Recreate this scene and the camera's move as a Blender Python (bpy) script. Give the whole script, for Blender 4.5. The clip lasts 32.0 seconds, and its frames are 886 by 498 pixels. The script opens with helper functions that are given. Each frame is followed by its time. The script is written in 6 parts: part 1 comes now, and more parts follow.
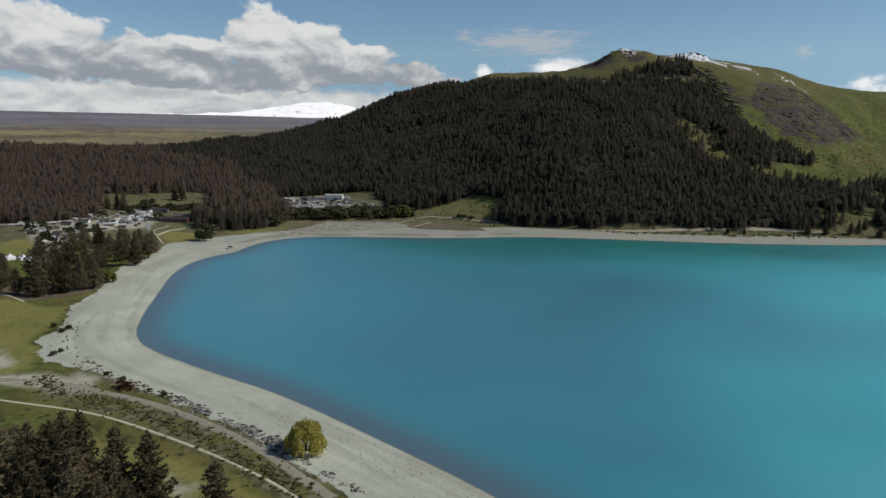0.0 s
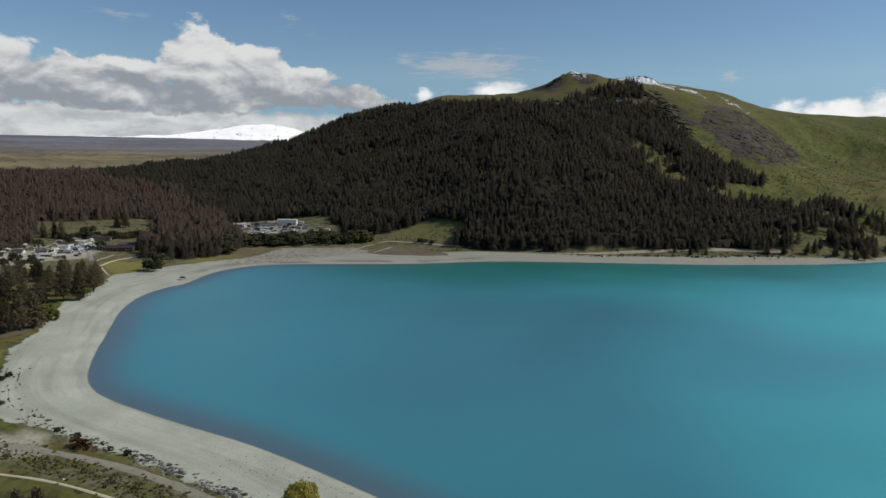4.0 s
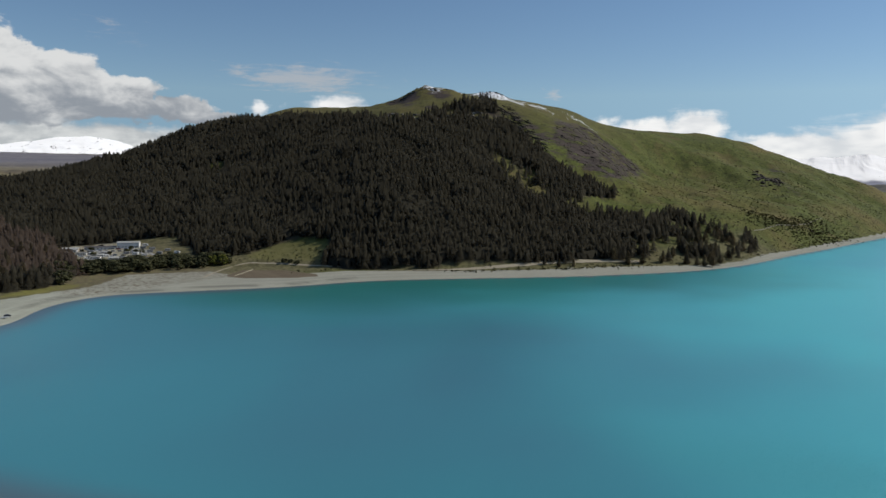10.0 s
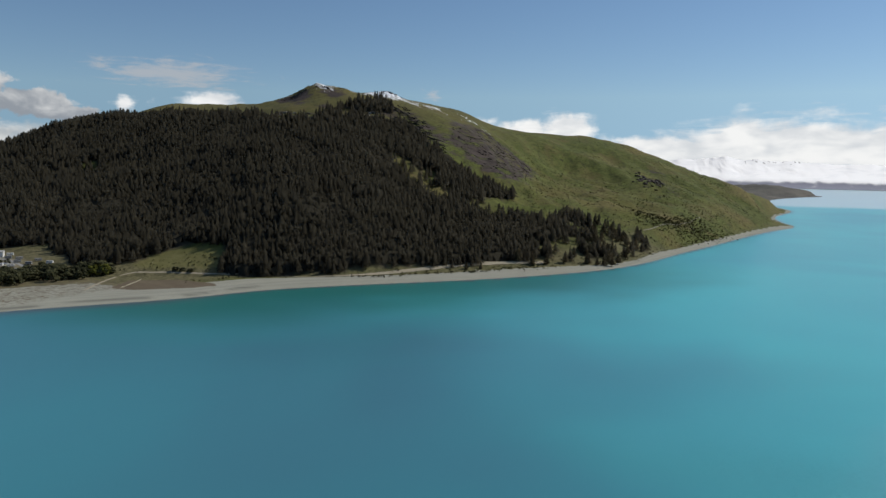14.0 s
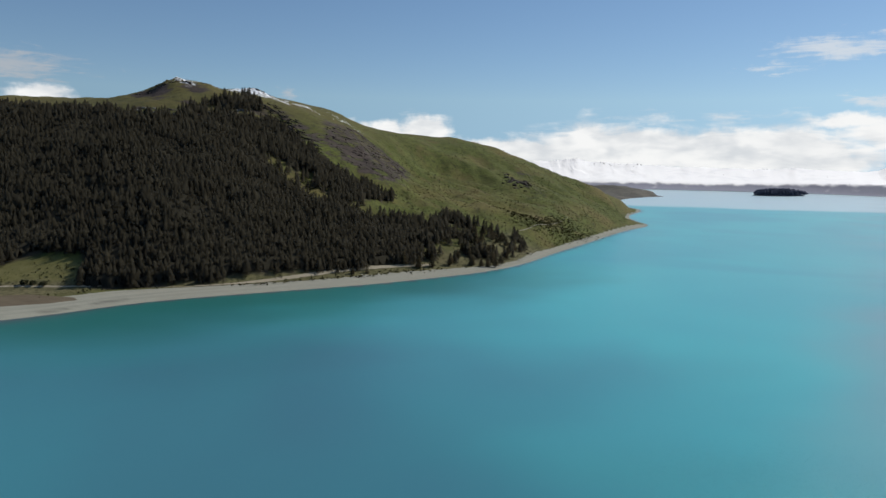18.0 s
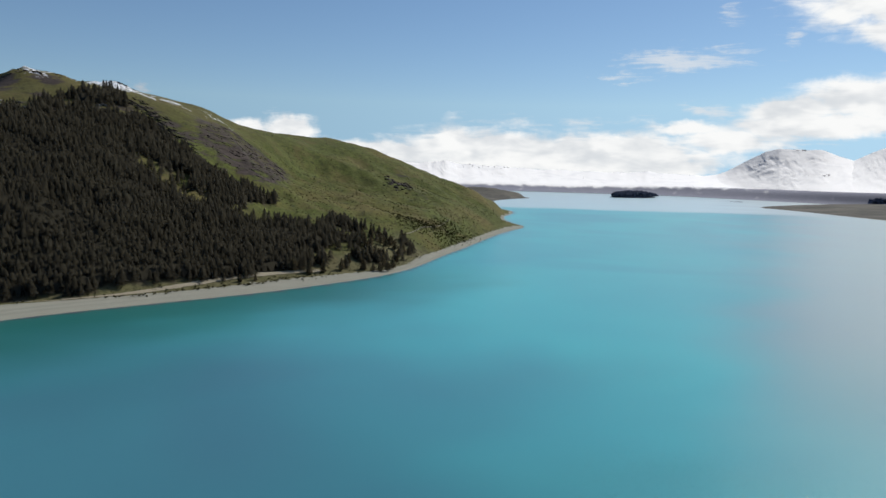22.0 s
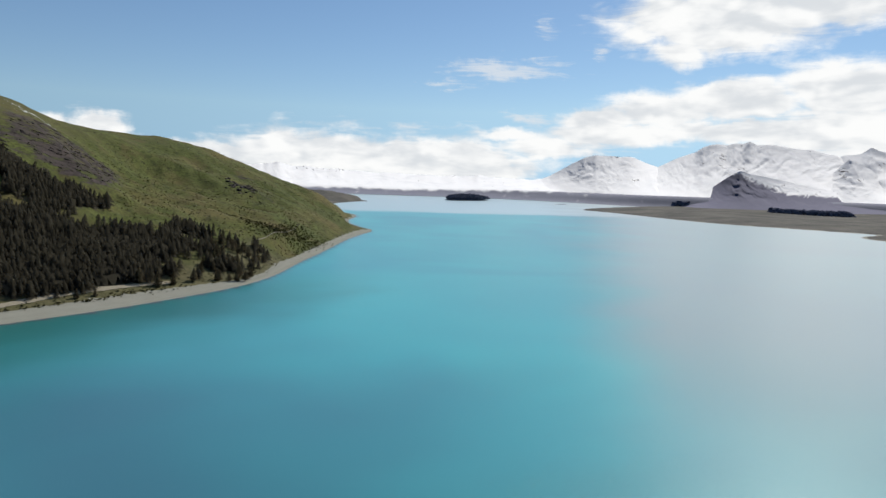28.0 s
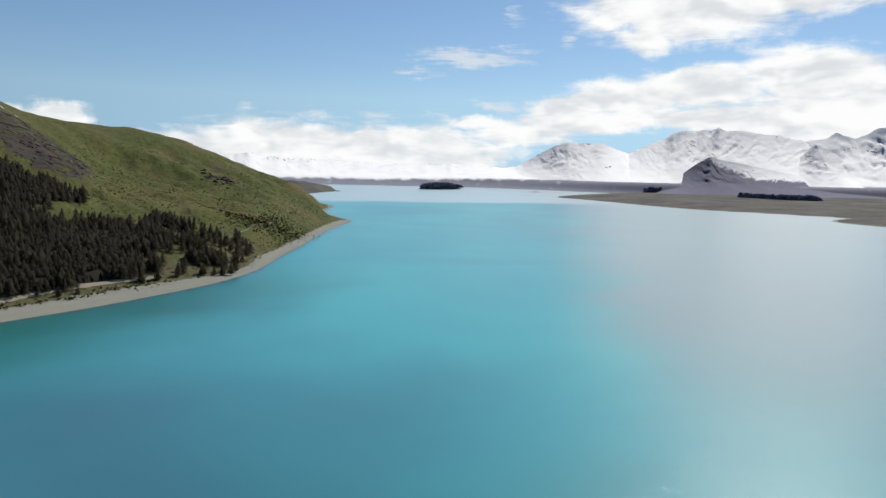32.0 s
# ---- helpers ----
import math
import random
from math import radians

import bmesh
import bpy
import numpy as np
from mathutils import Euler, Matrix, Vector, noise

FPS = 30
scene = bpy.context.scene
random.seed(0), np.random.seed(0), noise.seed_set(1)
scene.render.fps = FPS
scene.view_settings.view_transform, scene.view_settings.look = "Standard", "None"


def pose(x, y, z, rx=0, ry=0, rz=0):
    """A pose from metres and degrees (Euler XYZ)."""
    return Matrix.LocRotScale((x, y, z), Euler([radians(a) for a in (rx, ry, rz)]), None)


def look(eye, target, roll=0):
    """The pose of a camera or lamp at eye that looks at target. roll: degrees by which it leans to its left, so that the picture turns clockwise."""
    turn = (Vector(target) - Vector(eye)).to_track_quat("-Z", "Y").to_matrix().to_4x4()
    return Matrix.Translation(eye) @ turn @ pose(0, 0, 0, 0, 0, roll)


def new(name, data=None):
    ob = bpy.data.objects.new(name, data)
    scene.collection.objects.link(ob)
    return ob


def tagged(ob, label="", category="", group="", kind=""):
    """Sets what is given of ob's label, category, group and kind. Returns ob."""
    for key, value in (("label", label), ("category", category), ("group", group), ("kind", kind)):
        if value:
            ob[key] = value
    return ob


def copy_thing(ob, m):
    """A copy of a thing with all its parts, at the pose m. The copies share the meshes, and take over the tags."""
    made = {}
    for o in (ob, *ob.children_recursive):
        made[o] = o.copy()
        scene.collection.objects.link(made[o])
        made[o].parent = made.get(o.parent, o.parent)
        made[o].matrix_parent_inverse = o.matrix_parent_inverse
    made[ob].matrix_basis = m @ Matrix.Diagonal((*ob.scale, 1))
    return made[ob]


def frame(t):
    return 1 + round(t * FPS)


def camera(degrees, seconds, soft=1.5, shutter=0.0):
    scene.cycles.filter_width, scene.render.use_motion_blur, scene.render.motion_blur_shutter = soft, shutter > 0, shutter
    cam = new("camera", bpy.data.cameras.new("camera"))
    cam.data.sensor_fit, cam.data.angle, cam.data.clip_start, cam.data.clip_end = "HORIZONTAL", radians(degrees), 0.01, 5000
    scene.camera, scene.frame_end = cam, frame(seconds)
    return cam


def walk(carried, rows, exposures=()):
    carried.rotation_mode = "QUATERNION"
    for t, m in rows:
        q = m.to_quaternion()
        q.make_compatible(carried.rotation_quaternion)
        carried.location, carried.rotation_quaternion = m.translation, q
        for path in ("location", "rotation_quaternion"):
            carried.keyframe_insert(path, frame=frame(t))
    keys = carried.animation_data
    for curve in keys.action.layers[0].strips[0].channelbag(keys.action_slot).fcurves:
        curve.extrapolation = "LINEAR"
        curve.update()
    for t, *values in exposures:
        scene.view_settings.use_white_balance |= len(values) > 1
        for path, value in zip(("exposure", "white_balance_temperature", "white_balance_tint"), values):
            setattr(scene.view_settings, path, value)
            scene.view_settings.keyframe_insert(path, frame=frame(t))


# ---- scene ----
cam = camera(64.67, 32.0)
PATH = [
    (0, (82.63, 6.35, 100.95), (-1.705, 57.341, 83.976), 0.93),
    (1, (75.42, 5.06, 100.88), (-8.119, 57.614, 84.750), 0.89),
    (2, (68.24, 3.85, 100.83), (-14.349, 58.124, 85.573), 0.83),
    (3, (61.17, 2.76, 100.87), (-20.309, 58.897, 86.365), 0.83),
    (3.5, (57.68, 2.27, 100.92), (-23.238, 59.290, 86.768), 0.80),
    (5.5, (44.36, 0.97, 101.39), (-33.522, 62.355, 88.535), 0.74),
    (6, (41.07, 0.84, 101.40), (-35.784, 63.579, 88.858), 0.71),
    (7, (34.50, 0.74, 101.30), (-39.861, 66.501, 89.231), 0.69),
    (8, (27.76, 0.79, 101.14), (-43.449, 70.009, 89.343), 0.65),
    (9, (20.60, 0.82, 101.01), (-47.849, 72.777, 89.279), 0.70),
    (10, (13.13, 0.72, 100.94), (-52.357, 75.403, 89.360), 0.67),
    (11, (5.62, 0.60, 101.18), (-56.761, 77.907, 89.674), 0.72),
    (12, (-1.91, 0.55, 101.65), (-61.014, 80.399, 90.186), 0.71),
    (13, (-9.50, 0.68, 102.13), (-65.099, 83.005, 90.701), 0.78),
    (13.5, (-13.31, 0.80, 102.34), (-67.208, 84.259, 90.916), 0.83),
    (15.5, (-28.92, 2.09, 102.83), (-74.292, 90.493, 91.615), 0.91),
    (16, (-32.77, 2.42, 102.97), (-75.709, 92.037, 91.805), 0.93),
    (17, (-40.33, 3.04, 103.26), (-78.816, 94.668, 92.173), 1.05),
    (18, (-47.61, 3.52, 103.57), (-81.756, 96.859, 92.550), 1.13),
    (19, (-54.75, 4.34, 103.89), (-84.403, 99.214, 92.992), 1.25),
    (20, (-61.86, 5.67, 104.22), (-87.043, 101.851, 93.475), 1.34),
    (21, (-68.88, 7.39, 104.51), (-89.230, 104.717, 93.905), 1.47),
    (22, (-75.81, 9.62, 104.65), (-91.840, 107.775, 94.214), 1.55),
    (23, (-82.73, 12.75, 104.66), (-94.190, 111.558, 94.406), 1.65),
    (24, (-89.46, 16.50, 104.51), (-96.474, 115.740, 94.431), 1.74),
    (25, (-95.81, 20.28, 104.31), (-98.750, 119.746, 94.403), 1.75),
    (25.5, (-98.88, 22.08, 104.25), (-99.870, 121.599, 94.484), 1.79),
    (27.5, (-110.12, 28.60, 104.40), (-103.848, 127.955, 94.924), 1.88),
    (28, (-112.73, 30.19, 104.42), (-104.907, 129.446, 95.078), 1.94),
    (29, (-117.79, 33.25, 104.43), (-107.360, 132.278, 95.203), 1.94),
    (30, (-122.32, 35.85, 104.39), (-110.894, 134.744, 94.939), 1.93),
    (31, (-126.29, 37.88, 104.36), (-114.731, 136.706, 94.367), 1.63),
    (32, (-129.84, 39.43, 104.34), (-117.940, 138.125, 93.531), 1.29),
]
EXPOSURES = [(0, 0.0), (12, 0.0), (24, 0.1), (32, 0.12)]
walk(cam, [(t, look(eye, target, roll)) for t, eye, target, roll in PATH], EXPOSURES)

# ------------------------------------------------------------- world and sun
SUN_BEARING, SUN_HEIGHT = 35.0, 42.0


class Nodes:
    """Short hand for node trees: values in, a socket out."""

    def __init__(self, tree):
        self.tree = tree

    def put(self, kind, out=0, values=(), **settings):
        node = self.tree.nodes.new(kind)
        if "operation" in settings:
            node.operation = settings["operation"]
        if "use_clamp" in settings:
            node.use_clamp = settings["use_clamp"]
        if "interpolation_type" in settings:
            node.interpolation_type = settings["interpolation_type"]
        if "noise_dimensions" in settings:
            node.noise_dimensions = settings["noise_dimensions"]
        if "attribute_name" in settings:
            node.attribute_name = settings["attribute_name"]
        for key, value in (values.items() if isinstance(values, dict) else enumerate(values)):
            if value is None:
                continue
            if isinstance(value, bpy.types.NodeSocket):
                self.tree.links.new(value, node.inputs[key])
            else:
                node.inputs[key].default_value = value
        return node.outputs[out]

    def math(self, op, a, b=None, c=None, clamp=False):
        return self.put("ShaderNodeMath", 0, (a, b, c), operation=op, use_clamp=clamp)

    def mix(self, f, a, b, blend="MIX"):
        node = self.tree.nodes.new("ShaderNodeMix")
        node.data_type, node.blend_type, node.clamp_factor = "RGBA", blend, True
        for k, v in ((0, f), (6, a), (7, b)):
            if isinstance(v, bpy.types.NodeSocket):
                self.tree.links.new(v, node.inputs[k])
            else:
                node.inputs[k].default_value = v if k == 0 else (*v, 1.0)
        return node.outputs[2]

    def step(self, v, lo, hi, a=0.0, b=1.0):
        return self.put("ShaderNodeMapRange", 0, (v, lo, hi, a, b), interpolation_type="SMOOTHSTEP")

    def noise(self, vector, scale, detail=4.0, rough=0.55, distort=0.0, out=0, dims="3D"):
        return self.put("ShaderNodeTexNoise", out, {"Vector": vector, "Scale": scale, "Detail": detail, "Roughness": rough, "Distortion": distort}, noise_dimensions=dims)

    def scaled(self, vector, x, y, z):
        return self.put("ShaderNodeVectorMath", 0, (vector, (x, y, z)), operation="MULTIPLY")


# cloud banks on the sky: bearing, height, half width, half height (degrees), weight
CUMULUS = [(-88.6, 5.9, 4.6, 2.2, 0.80), (-82.0, 5.0, 4.0, 1.5, 0.72), (-77.5, 5.2, 3.0, 1.4, 0.66), (-73.2, 6.3, 3.0, 2.3, 0.90), (-69.4, 5.6, 3.4, 1.8, 0.82), (-65.5, 4.9, 2.8, 1.6, 0.66),
           (-62.0, 4.0, 2.6, 1.0, 0.72), (-59.2, 3.5, 1.8, 0.7, 0.62), (-78.0, 3.9, 16.0, 1.2, 0.86), (-100.0, 5.5, 9.0, 3.0, 0.8)]
LOW_BANKS = [(-82.0, 1.3, 22.0, 1.8, 0.95), (-66.0, 1.8, 6.0, 1.2, 0.8)]
BANKS = [(-49.6, 4.8, 2.0, 0.7, 0.72), (-55.5, 4.4, 1.0, 0.6, 0.66), (-21.6, 3.2, 1.9, 1.2, 0.86), (-25.2, 2.9, 2.6, 0.9, 0.80), (-28.3, 3.2, 1.4, 0.9, 0.62), (-14.5, 1.6, 4.2, 1.1, 0.90),
         (-6.0, 1.7, 8.0, 2.0, 0.95), (4.0, 1.6, 8.0, 1.9, 0.92), (12.5, 3.1, 5.0, 1.1, 0.70), (17.0, 5.2, 3.2, 1.1, 0.78), (21.0, 6.1, 4.0, 1.5, 0.82), (27.0, 6.9, 5.0, 1.4, 0.84), (34.0, 7.4, 5.0, 2.0, 0.88),
         (18.0, 4.3, 6.0, 0.9, 0.86), (28.0, 4.6, 7.0, 1.0, 0.80), (10.0, 4.0, 3.5, 0.6, 0.66), (25.0, 12.5, 7.2, 2.3, 0.92), (22.3, 10.6, 2.6, 1.3, 0.74), (34.0, 14.0, 7.0, 2.5, 0.80), (37.0, 4.4, 12.0, 2.2, 0.8), (42.0, 26.0, 24.0, 10.0, 0.55), (80.0, 12.0, 30.0, 9.0, 0.55)]
WISPS = [(-52.3, 6.8, 5.4, 1.0, 0.86), (-57.0, 7.0, 2.2, 0.6, 0.6), (-49.0, 7.5, 1.6, 0.5, 0.5), (8.8, 9.2, 4.4, 0.75, 0.86), (10.9, 5.5, 2.2, 0.65, 0.86), (16.4, 10.3, 0.9, 0.6, 0.66), (12.3, 12.3, 1.0, 0.9, 0.56), (4.5, 7.9, 2.6, 0.4, 0.62), (-66.0, 9.6, 3.0, 0.8, 0.4),
         (-32.6, 5.8, 0.9, 0.4, 0.66), (15.0, 3.7, 6.0, 1.0, 0.72), (22.0, 4.7, 5.0, 0.8, 0.66), (0.0, 4.4, 8.0, 0.6, 0.46), (-78.0, 9.4, 2.0, 0.5, 0.5)]


def build_world():
    world = bpy.data.worlds.new("sky")
    world.use_nodes = True
    scene.world = world
    tree = world.node_tree
    tree.nodes.clear()
    n = Nodes(tree)
    sky = tree.nodes.new("ShaderNodeTexSky")
    sky.sky_type, sky.sun_disc = "NISHITA", False
    sky.sun_elevation, sky.sun_rotation = radians(SUN_HEIGHT), radians(SUN_BEARING)
    sky.altitude, sky.air_density, sky.dust_density, sky.ozone_density = 700, 1.0, 0.3, 2.0
    way = n.put("ShaderNodeTexCoord", "Generated")
    lifted = n.put("ShaderNodeVectorMath", 0, (way, (-1.0, -1.0, 0.10)), operation="MAXIMUM")
    tree.links.new(lifted, sky.inputs[0])
    wobble = n.noise(way, 26.0, 5.0, 0.6, out=1)
    wobble = n.put("ShaderNodeVectorMath", 0, (wobble, (0.5, 0.5, 0.5)), operation="SUBTRACT")
    bent = n.put("ShaderNodeVectorMath", 0, (wobble, (0.05, 0.05, 0.03), way), operation="MULTIPLY_ADD")
    axis = n.put("ShaderNodeSeparateXYZ", 0, (bent,)).node
    x, y, z = axis.outputs
    bearing = n.math("MULTIPLY", n.math("ARCTAN2", x, y), 57.2958)
    height = n.math("MULTIPLY", n.math("ARCSINE", z), 57.2958)

    def field(banks):
        total = None
        for b, h, w, t, k in banks:
            u = n.math("MULTIPLY", n.math("SUBTRACT", bearing, b), 1.0 / w)
            v = n.math("MULTIPLY", n.math("SUBTRACT", height, h), 1.0 / t)
            g = n.math("MULTIPLY", n.math("POWER", 2.718, n.math("MULTIPLY", n.math("MULTIPLY_ADD", u, u, n.math("MULTIPLY", v, v)), -0.7)), k)
            total = g if total is None else n.math("MAXIMUM", total, g)
        return total

    flat = n.scaled(way, 1, 1, 2.0)
    puffs = n.noise(flat, 15.0, 7.0, 0.54, 0.3)
    puffs = n.math("SUBTRACT", puffs, 0.5)
    lit = n.put("ShaderNodeVectorMath", 0, (flat, (0.008, 0.004, 0.022)), operation="ADD")
    shade = n.math("SUBTRACT", puffs, n.math("SUBTRACT", n.noise(lit, 15.0, 6.0, 0.54, 0.3), 0.5))
    soft_now, soft_lit = n.noise(flat, 9.0, 3.0, 0.5, 0.3), n.noise(lit, 9.0, 3.0, 0.5, 0.3)
    body = n.math("SUBTRACT", soft_now, soft_lit)
    fibres = n.math("SUBTRACT", n.noise(n.scaled(way, 1, 1, 7.0), 20.0, 7.0, 0.62, 0.8), 0.5)
    streaks = n.math("SUBTRACT", n.noise(n.scaled(way, 1, 1, 4.4), 16.0, 6.0, 0.56, 0.6), 0.5)

    clear = n.put("ShaderNodeVectorMath", 0, (sky.outputs[0], (0.067, 0.0755, 0.081)), operation="MULTIPLY")
    wisp = n.step(n.math("MULTIPLY_ADD", fibres, 1.5, field(WISPS)), 0.30, 0.90)
    colour = n.mix(n.math("MULTIPLY", wisp, 0.7), clear, n.mix(n.step(bearing, -40.0, -10.0), (0.46, 0.47, 0.49), (0.72, 0.74, 0.76)))
    billow = n.math("MULTIPLY_ADD", puffs, 0.55, n.math("MULTIPLY", streaks, 0.6))
    bank = n.step(n.math("ADD", billow, field(BANKS)), 0.22, 0.60)
    bank_white = n.mix(n.step(n.math("MULTIPLY_ADD", body, 3.0, n.math("MULTIPLY_ADD", shade, 0.8, n.math("MULTIPLY", streaks, 0.9))), -0.5, 0.3), (0.66, 0.69, 0.72), (0.90, 0.905, 0.90))
    colour = n.mix(bank, colour, bank_white)
    low = n.step(n.math("MULTIPLY_ADD", puffs, 0.7, field(LOW_BANKS)), 0.27, 0.60)
    low_grey = n.mix(n.step(n.math("MULTIPLY_ADD", shade, 2.0, streaks), -0.4, 0.35), (0.43, 0.46, 0.48), (0.66, 0.68, 0.68))
    colour = n.mix(low, colour, low_grey)
    heap = field(CUMULUS)
    mass = n.math("MULTIPLY", n.step(n.math("MULTIPLY_ADD", puffs, 0.95, heap), 0.34, 0.46), n.step(n.math("MULTIPLY_ADD", streaks, 2.0, height), 2.2, 3.0))
    top = n.math("MULTIPLY_ADD", shade, 2.6, n.math("MULTIPLY", n.math("SUBTRACT", height, 4.9), 0.25))
    top = n.math("MULTIPLY_ADD", puffs, 0.9, top)
    heap_white = n.mix(n.step(top, -0.55, 0.75), (0.28, 0.31, 0.35), (0.70, 0.71, 0.71))
    colour = n.mix(mass, colour, heap_white)
    out = n.put("ShaderNodeBackground", 0, (colour, 1.0))
    tree.links.new(out, tree.nodes.new("ShaderNodeOutputWorld").inputs[0])


build_world()
sun = new("sun", bpy.data.lights.new("sun", "SUN"))
sun.data.energy, sun.data.angle, sun.data.color = 3.2, radians(0.6), (1.0, 0.95, 0.87)
bearing_, height_ = radians(SUN_BEARING), radians(SUN_HEIGHT)
SUN_WAY = Vector((math.sin(bearing_) * math.cos(height_), math.cos(bearing_) * math.cos(height_), math.sin(height_)))
sun.matrix_world = look(SUN_WAY * 900, (0, 0, 0))


# ----------------------------------------------------------------- materials
def material(name):
    m = bpy.data.materials.new(name)
    m.use_nodes = True
    m.node_tree.nodes.clear()
    return m, Nodes(m.node_tree)


def finish(m, n, colour, rough=0.9, bump=None, strength=0.3, distance=0.1, **more):
    values = {"Base Color": colour if isinstance(colour, bpy.types.NodeSocket) else (*colour, 1.0), "Roughness": rough}
    values.update(more)
    if bump is not None:
        values["Normal"] = n.put("ShaderNodeBump", 0, {"Height": bump, "Strength": strength, "Distance": distance})
    shader = n.put("ShaderNodeBsdfPrincipled", 0, values)
    m.node_tree.links.new(shader, m.node_tree.nodes.new("ShaderNodeOutputMaterial").inputs[0])
    return m


def place(n):
    return n.put("ShaderNodeNewGeometry", "Position")


def two_tone(name, dark, light, scale, rough=0.9, bump=0.3, fine=6.0, distance=0.1, per_object=0.0, per_island=0.0, specular=0.3):
    """A surface that varies at two scales, and by piece where asked."""
    m, n = material(name)
    p = place(n)
    wide, small = n.noise(p, scale, 4.0), n.noise(p, scale * fine, 5.0, 0.65)
    broad = n.noise(p, scale * 0.05, 3.0)
    f = n.math("MULTIPLY_ADD", small, 0.4, n.math("MULTIPLY_ADD", broad, 0.3, n.math("MULTIPLY", wide, 0.3)))
    if per_object:
        f = n.math("MULTIPLY_ADD", n.math("SUBTRACT", n.put("ShaderNodeObjectInfo", "Random"), 0.5), per_object, f)
    if per_island:
        f = n.math("MULTIPLY_ADD", n.math("SUBTRACT", n.put("ShaderNodeNewGeometry", "Random Per Island"), 0.5), per_island, f)
    return finish(m, n, n.mix(n.step(f, 0.3, 0.7), dark, light), rough, small, bump, distance, **{"Specular IOR Level": specular})


def attribute(n, name):
    return n.put("ShaderNodeAttribute", "Fac", attribute_name=name)


def ground_material():
    m, n = material("ground")
    p = place(n)
    big, mid, small, grain = n.noise(p, 0.006, 5.0), n.noise(p, 0.04, 5.0, 0.6), n.noise(p, 0.35, 5.0, 0.65), n.noise(p, 2.5, 4.0, 0.7)
    tufts = n.put("ShaderNodeTexVoronoi", 0, {"Vector": p, "Scale": 0.22, "Randomness": 1.0})
    rough_mix = n.math("MULTIPLY_ADD", small, 0.6, n.math("MULTIPLY", mid, 0.4))
    # tussock hillside: green with ochre and dark scrub spots
    grass = n.mix(n.step(rough_mix, 0.35, 0.65), (0.045, 0.056, 0.011), (0.124, 0.140, 0.032))
    grass = n.mix(n.math("MULTIPLY", attribute(n, "upper"), 0.6), grass, n.mix(rough_mix, (0.085, 0.070, 0.028), (0.150, 0.120, 0.050)))
    grass = n.mix(n.step(big, 0.46, 0.68), grass, n.mix(mid, (0.100, 0.088, 0.026), (0.185, 0.150, 0.052)))
    fleck = n.noise(p, 0.11, 6.0, 0.75, 0.3)
    grass = n.mix(n.math("MULTIPLY", n.step(fleck, 0.50, 0.66), 0.85), grass, (0.036, 0.034, 0.014))
    grass = n.mix(n.math("MULTIPLY", n.step(n.noise(p, 0.018, 5.0, 0.65), 0.50, 0.66), 0.5), grass, (0.130, 0.098, 0.040))
    scrub = n.math("MULTIPLY", n.step(tufts, 0.34, 0.16), n.step(mid, 0.44, 0.58))
    grass = n.mix(n.math("MULTIPLY", scrub, 0.8), grass, (0.026, 0.028, 0.011))
    lawn = n.mix(n.step(rough_mix, 0.3, 0.7), (0.135, 0.132, 0.034), (0.230, 0.212, 0.066))
    olive = n.mix(n.step(n.math("MULTIPLY_ADD", fleck, 0.5, n.math("MULTIPLY", small, 0.5)), 0.38, 0.62), (0.175, 0.155, 0.080), (0.066, 0.063, 0.030))
    grass = n.mix(attribute(n, "olive"), grass, olive)
    colour = n.mix(attribute(n, "lawn"), grass, lawn)
    dry = n.mix(n.step(n.math("MULTIPLY_ADD", mid, 0.4, n.math("MULTIPLY", n.noise(n.scaled(p, 1, 0.35, 1), 0.0035, 5.0), 0.7)), 0.4, 0.7), (0.090, 0.072, 0.045), (0.27, 0.225, 0.115))
    rough_bank = n.mix(n.step(n.noise(p, 0.30, 6.0, 0.7, 0.4), 0.40, 0.60), (0.060, 0.058, 0.026), (0.185, 0.160, 0.095))
    rough_bank = n.mix(n.step(n.noise(p, 0.13, 4.0, 0.6), 0.46, 0.58), rough_bank, (0.120, 0.122, 0.040))
    colour = n.mix(attribute(n, "bank"), colour, rough_bank)
    colour = n.mix(attribute(n, "dry"), colour, dry)
    # far plain and northern terraces: haze painted in as paler, bluer tones
    hazed_moor = n.mix(n.step(n.math("MULTIPLY_ADD", mid, 0.3, n.math("MULTIPLY", n.noise(n.scaled(p, 1.0, 0.3, 1.0), 0.004, 5.0, 0.6), 0.7)), 0.36, 0.62), (0.132, 0.128, 0.150), (0.200, 0.186, 0.192))
    colour = n.mix(attribute(n, "hazed_moor"), colour, hazed_moor)
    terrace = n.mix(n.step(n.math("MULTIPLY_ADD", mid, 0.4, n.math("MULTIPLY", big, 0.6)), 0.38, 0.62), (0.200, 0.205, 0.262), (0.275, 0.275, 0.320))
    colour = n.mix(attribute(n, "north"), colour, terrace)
    heath = n.mix(n.step(n.math("MULTIPLY_ADD", big, 0.5, n.math("MULTIPLY", rough_mix, 0.5)), 0.38, 0.62), (0.072, 0.069, 0.058), (0.160, 0.147, 0.120))
    colour = n.mix(attribute(n, "heath"), colour, heath)
    floor_ = n.mix(small, (0.040, 0.034, 0.022), (0.085, 0.070, 0.044))
    colour = n.mix(attribute(n, "floor"), colour, floor_)
    bands = n.noise(n.scaled(p, 0.8, 0.9, 2.6), 0.055, 7.0, 0.72, 0.6)
    ribs = n.noise(n.scaled(n.put("ShaderNodeVectorRotate", 0, {"Vector": p, "Axis": (0, 0, 1), "Angle": -0.95}), 0.22, 1.0, 0.6), 0.10, 6.0, 0.68, 0.5)
    broken = n.math("MULTIPLY_ADD", ribs, 0.6, n.math("MULTIPLY", bands, 0.4))
